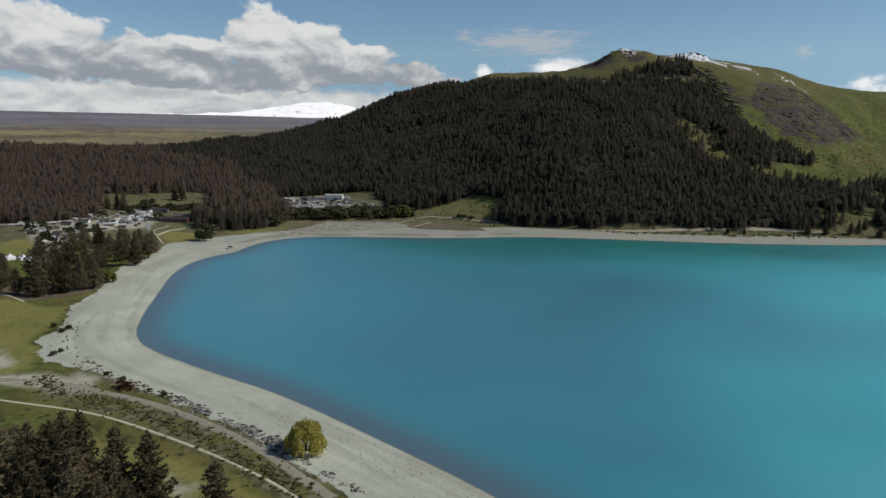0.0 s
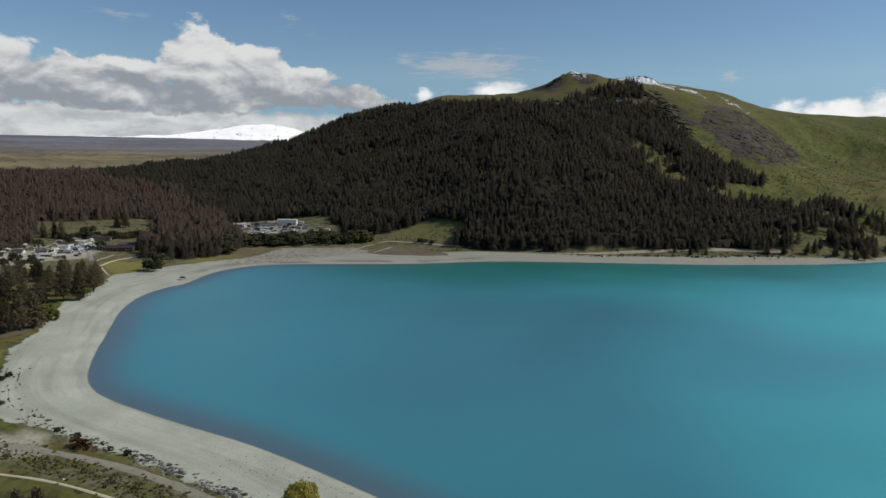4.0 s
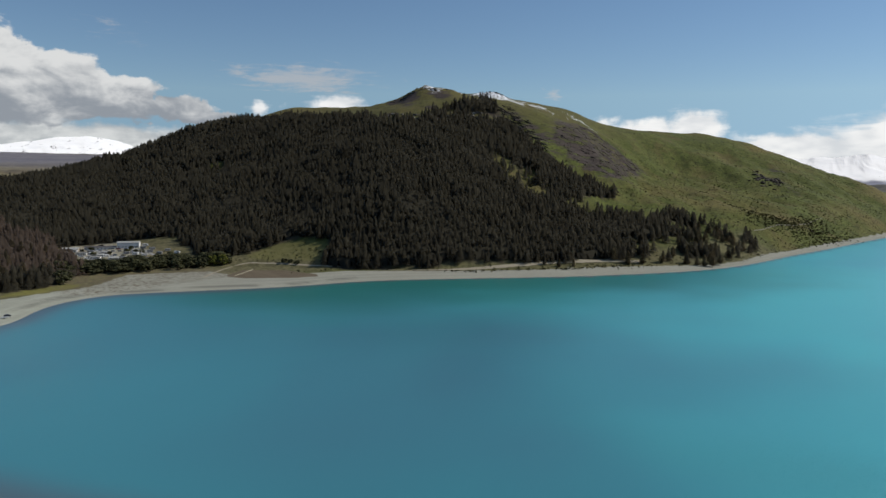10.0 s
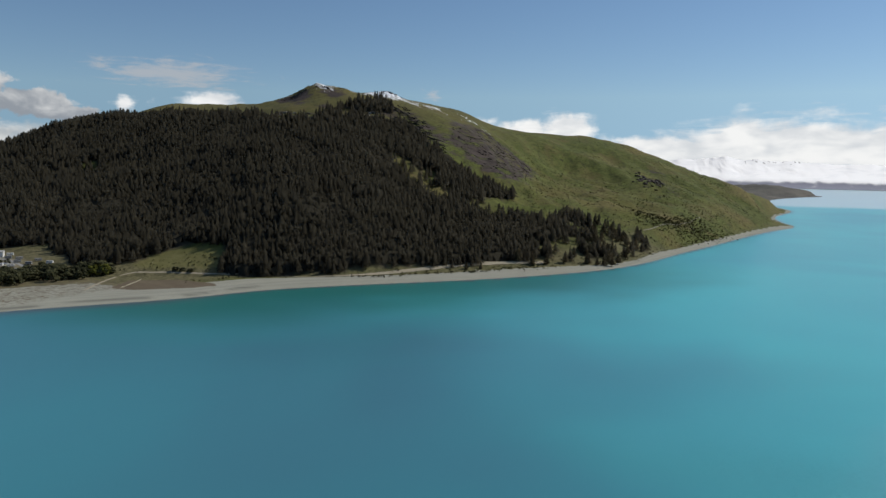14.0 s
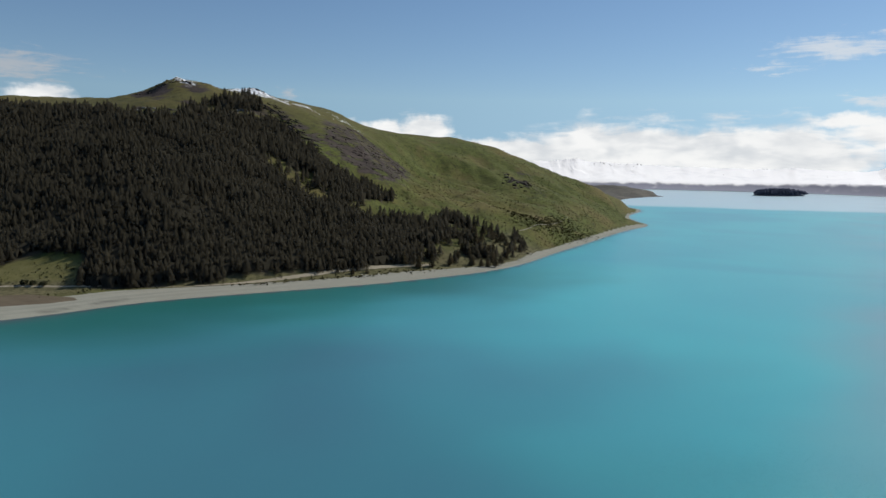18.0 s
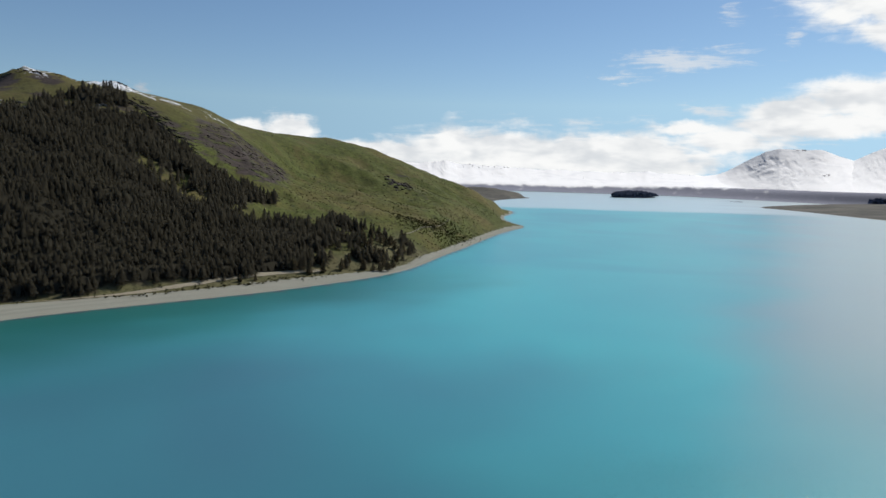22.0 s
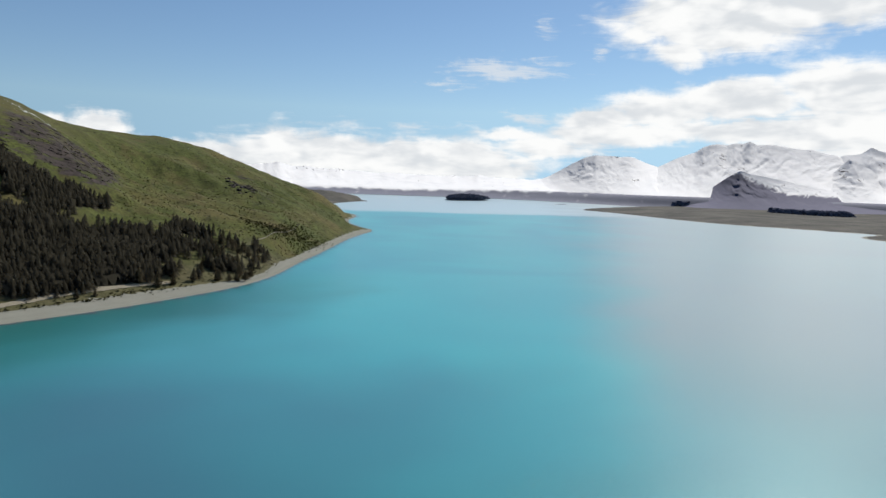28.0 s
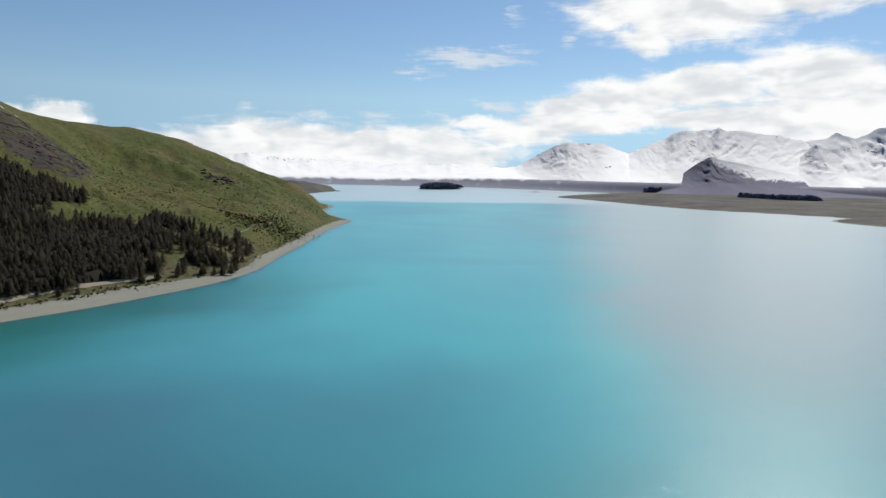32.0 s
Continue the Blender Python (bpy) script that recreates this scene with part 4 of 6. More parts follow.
def mountain_range(name, profile, near, far, seed, label, bare=0.0, foot_heath=0.0, step=0.07, crease=0.06, base=None, ribs=()):
    """A range along the horizon; profile: bearing and height of the skyline in degrees."""
    b = np.arange(profile[0][0], profile[-1][0] + 1e-6, step)
    skyline = np.interp(b, *np.array(profile).T)
    half = int((0.9 if seed == 61 else 0.16) / step)
    weight = np.hanning(2 * half + 3)[1:-1]
    skyline = np.convolve(np.pad(skyline, half, "edge"), weight / weight.sum(), "valid")
    skyline = skyline + (0.07 + 0.07 * smooth(b, 14, 8) * (seed == 51)) * waves(b, b * 0, seed + 9, 3.4, 3, 0.5) * (0 if foot_heath else 1)
    t = np.linspace(0, 1, 44)
    bb, tt = np.meshgrid(b, t, indexing="ij")
    right = smooth(bb, 6, 24) * (seed == 51 or base is not None)
    start = near + (4150 - near) * right * (not foot_heath)
    if base is not None:
        # the faces begin where the snowy plain above the terrace ends
        start = start + (4945 - start) * (0.36 - 0.2 * right)
    r = start + (far - start) * tt
    x, y = CENTRE[0] + r * np.sin(np.radians(bb)), CENTRE[1] + r * np.cos(np.radians(bb))
    low = -1.06 - 0.3 * right
    if foot_heath:
        angle = low - 0.2 + (skyline[:, None] - low + 0.2) * (0.8 * tt + 0.2 * tt**2)
        shelf = angle * 0 - 9.0
    elif base is not None:
        angle = base + (skyline[:, None] - base) * (0.9 * tt + 0.1 * tt**2)
        shelf = angle * 0 - 9.0
    else:
        # a gentle dark terrace, then snow fields that steepen towards the crest
        shelf = low + (0.46 + 0.18 * smooth(bb, 0, 10) * (seed == 51) + 0.34 * right) * smooth(tt, 0.0, 0.36 - 0.2 * right)
        angle = shelf + (skyline[:, None] - shelf) * np.clip((tt - 0.22) / 0.78, 0, 1) ** (1.05 + 0.1 * right)
    u, v = bb * 60, angle * 80
    u, v = u + 16 * waves(u, v, seed + 7, 120, 2), v + 16 * waves(u, v, seed + 8, 120, 2)
    ridged = np.abs(waves(u + 0.7 * v, v, seed, 190, 3, 0.42)) * 1.5
    low_range = smooth(bb, 14, 9) * (seed == 51)
    ridged = ridged * (1 - low_range) + low_range * 1.2 * np.abs(waves(u + 1.6 * v, v * 0.8, seed + 3, 260, 3, 0.5))
    lift = np.maximum(angle - np.maximum(shelf, low), 0)
    angle = angle - lift * (1 - tt) * crease * 2.6 * ridged - lift * 0.014 * (1 - tt**4) * waves(u - 0.5 * v, v * 0.6, seed + 1, 60, 3, 0.5)
    # gullies that run down from the crest
    gully = np.abs(waves(u + 1.1 * v, v * 0.35, seed + 5, 46, 4, 0.55))
    angle = angle - lift * (1 - tt**3) * crease * (1.3 - 0.3 * low_range) * gully
    # ribs that stand out of the face, and the fine folds between them
    for b0, e0, b1, e1, width, depth in ribs:
        k = np.clip(((bb - b0) * (b1 - b0) + (angle - e0) * (e1 - e0)) / ((b1 - b0) ** 2 + (e1 - e0) ** 2), 0, 1)
        away = np.hypot(bb - b0 - k * (b1 - b0), angle - e0 - k * (e1 - e0))
        r = r - 0.32 * depth * np.exp(-away / width)
    if ribs:
        r = r + 4 * (np.abs(waves(u * 0.9 - 1.1 * v, v * 0.5 + 0.5 * u, seed + 6, 75, 4, 0.55)) - 0.5) * (tt < 0.999)
        x, y = CENTRE[0] + r * np.sin(np.radians(bb)), CENTRE[1] + r * np.cos(np.radians(bb))
    z = CENTRE[2] + r * np.tan(np.radians(angle))
    na, nr = bb.shape
    i = np.arange(na - 1)[:, None] * nr + np.arange(nr - 1)[None]
    faces = np.stack([i, i + 1, i + nr + 1, i + nr], -1).reshape(-1, 4)[:, ::-1]
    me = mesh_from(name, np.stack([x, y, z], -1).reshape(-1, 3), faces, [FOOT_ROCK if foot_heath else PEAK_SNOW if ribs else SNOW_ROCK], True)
    rocky = np.zeros_like(bb)
    for b0, e0, sb, se, k in ((25.0, 2.7, 0.8, 0.6, 0.15), (23.9, 2.2, 0.6, 0.4, 0.12), (24.9, 2.0, 0.9, 0.5, 0.11), (26.4, 3.6, 0.3, 0.14, 0.15), (18.8, 0.75, 0.35, 0.14, 0.2), (24.0, 0.6, 0.4, 0.1, 0.17), (31.0, 3.2, 0.2, 0.12, 0.15), (33.1, 1.8, 0.35, 0.5, 0.15), (33.8, 1.2, 0.5, 0.2, 0.15),
                              (17.3, 2.55, 0.6, 0.1, 0.17), (18.9, 2.45, 0.6, 0.16, 0.18), (19.6, 2.1, 0.5, 0.14, 0.16), (35.6, 2.3, 0.5, 0.4, 0.14), (37.0, 2.1, 0.6, 0.5, 0.14), (26.3, 1.0, 0.9, 0.6, 0.12), (-6, 0.9, 3.0, 0.3, 0.12), (4, 0.6, 1.0, 0.2, 0.12)):
        rocky = np.maximum(rocky, k * np.exp(-(((bb - b0) / sb) ** 2) - ((angle - e0) / se) ** 2))
    attribute_set(me, "bare", rocky + bare + 0.06 * np.clip(ridged, 0.2, 0.8) * smooth(skyline, 1.4, 2.6)[:, None] * smooth(tt, 0.35, 0.8) * (0.3 if ribs else 0.6) + 0.04 * waves(x, y, seed + 4, 500, 2))
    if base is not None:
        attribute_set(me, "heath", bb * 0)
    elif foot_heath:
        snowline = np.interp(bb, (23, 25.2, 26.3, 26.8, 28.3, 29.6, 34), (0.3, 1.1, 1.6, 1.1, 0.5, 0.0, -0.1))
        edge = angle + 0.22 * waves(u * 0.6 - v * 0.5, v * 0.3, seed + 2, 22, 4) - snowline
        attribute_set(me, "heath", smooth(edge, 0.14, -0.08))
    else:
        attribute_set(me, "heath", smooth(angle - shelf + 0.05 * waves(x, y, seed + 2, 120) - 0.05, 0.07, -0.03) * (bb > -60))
    return tagged(new(name, me), label, "mountain", kind="structure")


mountain_range("mountain_range_north", [(-34, 0.4), (-20, 0.7), (-12, 0.9), (-9.5, 1.1), (-7, 1.0), (-3, 0.7), (0.5, 0.6), (6, 0.75), (9, 0.55), (10.8, 0.6), (14, 0.5), (20, 1.4), (21.8, 1.7), (24, 1.4), (28, 1.6), (31.5, 2.3), (33.2, 2.85), (34.2, 3.05), (34.75, 3.5), (35.3, 3.2),
                                        (36.0, 3.0), (36.7, 3.3), (37.2, 3.7), (38.4, 3.9), (42, 3.0), (50, 3.2), (60, 2.5), (75, 1.5)], 4520, 4945, 51, "snow-covered mountain range beyond the lake")
mountain_range("mountain_hill", [(9.6, -0.1), (10.8, 0.42), (12.2, 0.9), (13.5, 1.75), (14.8, 2.45), (15.7, 2.7), (16.6, 2.6), (17.8, 2.58), (18.6, 2.55), (19.4, 2.18), (20.5, 1.85), (21.8, 1.4), (24, 0.3), (25, -0.2)], 4520, 4940, 81, "smooth rounded hill covered in snow", 0.0, 0.0, 0.05, 0.008, -0.45,
               [(15.7, 2.7, 12.6, 0.2, 0.5, 26), (18.8, 2.5, 20.8, 0.3, 0.5, 30), (17.0, 2.6, 16.2, 0.2, 0.4, 16)])
mountain_range("mountain_peak", [(18.0, 0.2), (18.4, 0.5), (19.0, 0.89), (19.65, 1.3), (20.9, 2.04), (22.1, 2.62), (23.15, 3.0), (23.7, 3.42), (24.2, 3.6), (24.8, 3.63), (25.4, 3.54), (26.0, 3.66), (26.5, 3.68), (26.97, 3.93), (27.4, 3.68), (28.2, 3.63), (29.3, 3.5), (30.5, 3.34), (30.9, 3.3), (31.1, 3.3), (31.3, 3.2),
                                (32.0, 3.0), (32.7, 2.95), (33.5, 2.6), (34.2, 2.36), (35.3, 1.75), (36.4, 1.06), (37.5, 0.5), (38.5, -0.2)], 4520, 4940, 91, "high snow-covered peak with rocks on its streaked face", 0.0, 0.0, 0.04, 0.008, -0.45,
               [(26.97, 3.9, 24.6, 0.6, 0.5, 60), (24.1, 3.55, 20.4, 0.2, 0.5, 34), (25.6, 3.5, 22.8, 0.3, 0.35, 24), (32.7, 2.95, 34.6, 0.3, 0.8, 40), (31.0, 3.25, 30.0, 1.2, 0.6, 14), (22.4, 2.6, 19.6, 0.3, 0.3, 16)])
mountain_range("mountain_spur", [(30.9, -0.1), (31.3, 0.42), (31.75, 1.0), (32.3, 1.46), (32.95, 2.15), (33.45, 2.7), (34.2, 2.29), (34.9, 1.9), (35.7, 1.2), (36.4, 0.72), (37.6, 0.0)], 4520, 4700, 101, "pointed snowy spur with dark rocks", 0.0, 0.0, 0.04, 0.008, -0.45,
               [(33.45, 2.65, 32.9, 0.3, 0.35, 34), (33.5, 2.6, 34.6, 0.5, 0.3, 22)])
mountain_range("mountain_range_west", [(-100, 0.5), (-86, 0.65), (-80, 0.75), (-76, 0.9), (-73, 1.25), (-70, 1.75), (-67.6, 2.0), (-66.5, 1.75), (-65.5, 1.6), (-64, 1.0), (-60, 0.8)], 4600, 4940, 61, "snowy range on the far edge of the dry plain", 0.065)
mountain_range("mountain_foothill", [(22.3, -1.0), (23.2, -0.3), (24.1, 0.09), (24.7, 0.58), (25.5, 1.21), (26.37, 1.7), (27.1, 1.45), (28.3, 1.25), (29.5, 1.0), (30.6, 0.75), (31.8, 0.5), (33.6, 0.2), (35.4, -0.1), (37.5, -0.4), (40, -1.1)], 4060, 4420, 71, "dark bare foothill streaked with snow", 0.05, 1.0, 0.05, 0.045)


# ------------------------------------------------------------- parts and things
def part(name, data, mat, parent, label="", at=None):
    """One mesh object under a thing or a part."""
    if isinstance(data, bmesh.types.BMesh):
        me = bpy.data.meshes.new(name)
        data.to_mesh(me)
        data.free()
        data = me
    if mat is not None and not data.materials:
        data.materials.append(mat)
    ob = new(name, data)
    ob.parent = parent
    if at is not None:
        ob.matrix_local = at
    return tagged(ob, label)


def thing(name, m, label, category, group="", kind=""):
    ob = new(name)
    ob.matrix_world = m
    ob.empty_display_size = 0.5
    return tagged(ob, label, category, group, kind)


def ground_z(x, y):
    return float(height_at(np.array([x]), np.array([y]))[0])


def on_ground(x, y, turn=0.0, sink=0.0, size=1.0):
    return pose(x, y, ground_z(x, y) - sink, 0, 0, turn) @ Matrix.Diagonal((size, size, size, 1))


def box(bm, x0, x1, y0, y1, z0, z1, bevel=0.0):
    vs = [bm.verts.new(p) for p in ((x0, y0, z0), (x1, y0, z0), (x1, y1, z0), (x0, y1, z0), (x0, y0, z1), (x1, y0, z1), (x1, y1, z1), (x0, y1, z1))]
    fs = [bm.faces.new([vs[i] for i in q]) for q in ((0, 3, 2, 1), (4, 5, 6, 7), (0, 1, 5, 4), (1, 2, 6, 5), (2, 3, 7, 6), (3, 0, 4, 7))]
    if bevel:
        bmesh.ops.bevel(bm, geom=list({e for f in fs for e in f.edges}), offset=bevel, segments=1, affect="EDGES")


def tube(bm, a, b, r0, r1, sides=7):
    a, b = Vector(a), Vector(b)
    q = (b - a).to_track_quat("Z", "Y")
    rings = []
    for c, r in ((a, r0), (b, r1)):
        rings.append([bm.verts.new(c + q @ Vector((r * math.cos(6.2832 * i / sides), r * math.sin(6.2832 * i / sides), 0))) for i in range(sides)])
    for i in range(sides):
        j = (i + 1) % sides
        bm.faces.new((rings[0][i], rings[0][j], rings[1][j], rings[1][i]))
    bm.faces.new(rings[1])
    bm.faces.new(rings[0][::-1])


# more surfaces
PINE_NEAR = foliage("pine_crown", (0.066, 0.056, 0.034), (0.245, 0.198, 0.118), 0.8, 0.6, 0.3)
WILLOW_LEAF = foliage("willow_leaf", (0.25, 0.225, 0.050), (0.60, 0.53, 0.15), 0.8, 0.0)
BUSH_LEAF = foliage("bush_leaf", (0.048, 0.051, 0.028), (0.118, 0.118, 0.062), 0.6, 0.5)
BUSH_FRESH = foliage("spring_leaf", (0.085, 0.095, 0.024), (0.21, 0.215, 0.052), 0.7, 0.2)
BUSH_RED = foliage("rust_leaf", (0.050, 0.022, 0.012), (0.13, 0.060, 0.032), 0.7, 0.2)
SCRUB = foliage("scrub", (0.024, 0.025, 0.011), (0.090, 0.085, 0.035), 0.9, 0.0)
OLIVE_SCRUB = foliage("olive_scrub", (0.050, 0.050, 0.022), (0.150, 0.140, 0.062), 0.9, 0.0, 0.7)
GREEN_SCRUB = foliage("green_scrub", (0.065, 0.074, 0.022), (0.175, 0.182, 0.055), 0.9, 0.0, 0.7)
DRY_SCRUB = foliage("dry_scrub", (0.075, 0.058, 0.030), (0.22, 0.178, 0.105), 0.9, 0.0, 0.7)
STONE = two_tone("stone", (0.045, 0.042, 0.038), (0.20, 0.19, 0.17), 1.2, 0.9, 0.5, 5.0, 0.05, 0.0, 0.7)
CRAG = two_tone("crag_rock", (0.024, 0.019, 0.016), (0.080, 0.063, 0.052), 0.12, 0.95, 0.8, 6.0, 0.6, 0.0, 0.5)
PALE_PATH = two_tone("pale_path", (0.40, 0.365, 0.245), (0.57, 0.525, 0.37), 0.8, 0.95, 0.3, 5.0, 0.03)
TRACK = two_tone("gravel_track", (0.195, 0.180, 0.130), (0.325, 0.305, 0.228), 0.35, 0.95, 0.4, 6.0, 0.05)
SAND_PATH = two_tone("sand_path", (0.25, 0.215, 0.150), (0.39, 0.340, 0.245), 0.5, 0.95, 0.3, 5.0, 0.03)
ASPHALT = two_tone("asphalt", (0.20, 0.195, 0.18), (0.32, 0.315, 0.295), 0.3, 0.9, 0.2, 8.0, 0.02)
WHITE_WALL = two_tone("white_wall", (0.55, 0.55, 0.53), (0.72, 0.72, 0.70), 0.6, 0.7, 0.1, 5.0, 0.02, 0.3)
TIMBER_WALL = two_tone("timber_wall", (0.13, 0.105, 0.08), (0.30, 0.25, 0.19), 1.0, 0.8, 0.2, 6.0, 0.02, 0.8)
RUST_WALL = two_tone("red_brown_wall", (0.075, 0.030, 0.022), (0.14, 0.060, 0.045), 0.8, 0.8, 0.2, 6.0, 0.02)
GREY_ROOF = two_tone("metal_roof", (0.20, 0.19, 0.165), (0.42, 0.41, 0.37), 0.5, 0.45, 0.1, 5.0, 0.02, 1.2, 0.0, 0.5)
DARK_ROOF = two_tone("dark_roof", (0.035, 0.030, 0.030), (0.085, 0.075, 0.072), 0.5, 0.6, 0.1, 5.0, 0.02, 0.6, 0.0, 0.4)
TENT_CLOTH = two_tone("white_canvas", (0.68, 0.68, 0.66), (0.82, 0.82, 0.80), 1.0, 0.8, 0.1, 5.0, 0.01)
GLASS_DARK = two_tone("window_glass", (0.012, 0.014, 0.016), (0.030, 0.034, 0.038), 1.0, 0.12, 0.0, 4.0, 0.01, 0.0, 0.0, 0.6)
CARAVAN_SKIN = two_tone("caravan_skin", (0.22, 0.22, 0.21), (0.62, 0.62, 0.60), 0.6, 0.5, 0.0, 4.0, 0.01, 1.4, 0.0, 0.4)
RUBBER = two_tone("rubber", (0.012, 0.012, 0.012), (0.030, 0.030, 0.030), 3.0, 0.9, 0.1, 4.0, 0.01)
CAR_PAINTS = [two_tone("car_paint_" + k, c, tuple(v * 1.15 for v in c), 0.8, 0.3, 0.0, 4.0, 0.01, 0.0, 0.0, 0.6) for k, c in
              (("white", (0.66, 0.66, 0.65)), ("silver", (0.38, 0.39, 0.40)), ("dark", (0.025, 0.026, 0.030)), ("blue", (0.05, 0.10, 0.20)), ("red", (0.28, 0.03, 0.03)))]


# ------------------------------------------------------------- paths on the ground
def ribbon(name, points, width, mat, label, category, lift=0.10, ragged=0.25, seed=1):
    """A strip that lies on the ground."""
    p = np.array(points, float)
    seg = np.r_[0, np.cumsum(np.hypot(*np.diff(p, axis=0).T))]
    u = np.arange(0, seg[-1], 1.6)
    k = np.linspace(0, 1, 9)
    x, y = np.interp(u, seg, p[:, 0]), np.interp(u, seg, p[:, 1])
    kernel_ = np.ones(7) / 7
    x[3:-3], y[3:-3] = np.convolve(x, kernel_, "valid"), np.convolve(y, kernel_, "valid")
    tx, ty = np.gradient(x), np.gradient(y)
    n_ = np.hypot(tx, ty)
    half = width / 2 + ragged * waves(u, u * 0, seed, 14, 3)
    offs = np.linspace(-1, 1, 5)
    vx = x[:, None] - (ty / n_)[:, None] * half[:, None] * offs
    vy = y[:, None] + (tx / n_)[:, None] * half[:, None] * offs
    vz = height_at(vx.ravel(), vy.ravel()).reshape(vx.shape) + lift - 0.25 * (np.abs(offs) > 0.9)
    m_ = len(offs)
    i = np.arange(len(u) - 1)[:, None] * m_ + np.arange(m_ - 1)[None]
    faces = np.stack([i, i + m_, i + m_ + 1, i + 1], -1).reshape(-1, 4)[:, ::-1]
    return tagged(new(name, mesh_from(name, np.stack([vx, vy, vz], -1).reshape(-1, 3), faces, [mat], True)), label, category, kind="structure")


ribbon("footpath", [(-240, -50), (-222, -25), (-206, -6), (-197, 3), (-189, 11), (-179, 20), (-169, 27), (-157, 34), (-144, 41), (-132, 47), (-119, 53), (-109, 57), (-102, 60), (-88, 64), (-60, 72), (-20, 78), (40, 80)], 1.5, PALE_PATH, "pale gravel footpath winding along the lake shore", "path", 0.14, 0.12)
ribbon("track", [(-262, -40), (-231, -8), (-222, 6), (-210, 16), (-193, 29), (-178, 39), (-166, 46), (-153, 52), (-138, 58), (-127, 62), (-114, 66), (-102, 68), (-89, 71), (-40, 82), (30, 92)], 5.0, TRACK, "grey-brown vehicle track above the beach", "track", 0.10, 0.7, 2)
ribbon("shore_track", [(-450, 486), (-423, 516), (-408, 538), (-390, 568), (-371, 601), (-350, 634), (-330, 664), (-310, 690)], 5.0, SAND_PATH, "pale gravel track under the hillside forest", "track", 0.7, 0.5, 3)
ribbon("ramp_road", [(-552, 322), (-567, 339), (-583, 360), (-597, 382), (-594, 396), (-570, 412), (-536, 430), (-511, 446), (-480, 470), (-450, 486)], 2.8, SAND_PATH, "pale gravel road climbing from the beach below the meadow", "road", 0.15, 0.3, 4)
ribbon("field_path", [(-541, 347), (-553, 366), (-566, 384)], 1.1, PALE_PATH, "short pale path across the bare earth", "path", 0.15, 0.2, 11)
ribbon("hill_path", [(-280, 945), (-276, 961), (-272, 996), (-264, 1060), (-258, 1120), (-258, 1190)], 1.3, TRACK, "faint pale path on the lower hill face", "path", 0.5, 0.4, 12)
ribbon("village_road", [(-470, 15), (-498, 21), (-527, 20), (-585, 24), (-623, 44), (-640, 62), (-652, 80), (-660, 96), (-640, 108), (-615, 106), (-600, 104)], 4.5, ASPHALT, "narrow grey road through the village", "road", 0.15, 0.2, 5)
ribbon("park_road", [(-640, 300), (-690, 285), (-740, 300), (-752, 325), (-720, 345), (-660, 340)], 5.0, ASPHALT, "grey road through the holiday park", "road", 0.15, 0.3, 6)
ribbon("lawn_path", [(-536, 106), (-562, 106), (-594, 106), (-606, 112), (-622, 126)], 1.6, PALE_PATH, "pale path across the lawn", "path", 0.15, 0.1, 7)
ribbon("village_lane", [(-489, 22), (-520, 26), (-554, 29), (-585, 36), (-608, 56), (-632, 77), (-656, 98), (-680, 112), (-700, 122)], 5.0, PALE_PATH, "pale gravel lane through the village", "road", 0.3, 0.5, 9)
ribbon("lawn_path", [(-572, 105), (-584, 112), (-594, 120), (-605, 136), (-612, 146)], 2.2, PALE_PATH, "pale path winding up to the lodge", "path", 0.25, 0.2, 10)
ribbon("lawn_path", [(-366, 3), (-385, -6), (-402, -20), (-420, -40)], 1.8, PALE_PATH, "pale path across the lawn by the pines", "path", 0.15, 0.1, 8)


def stone_shape(seed):
    rng = np.random.RandomState(seed)
    g = (1 + 5**0.5) / 2
    v = np.array([(-1, g, 0), (1, g, 0), (-1, -g, 0), (1, -g, 0), (0, -1, g), (0, 1, g), (0, -1, -g), (0, 1, -g), (g, 0, -1), (g, 0, 1), (-g, 0, -1), (-g, 0, 1)]) / 1.9
    v = v * rng.uniform(0.7, 1.25, (12, 1)) * np.array((1.0, 0.8, 0.55))
    f = np.array([(0, 11, 5), (0, 5, 1), (0, 1, 7), (0, 7, 10), (0, 10, 11), (1, 5, 9), (5, 11, 4), (11, 10, 2), (10, 7, 6), (7, 1, 8), (3, 9, 4), (3, 4, 2), (3, 2, 6), (3, 6, 8), (3, 8, 9), (4, 9, 5), (2, 4, 11), (6, 2, 10), (8, 6, 7), (9, 8, 1)])
    return v, f


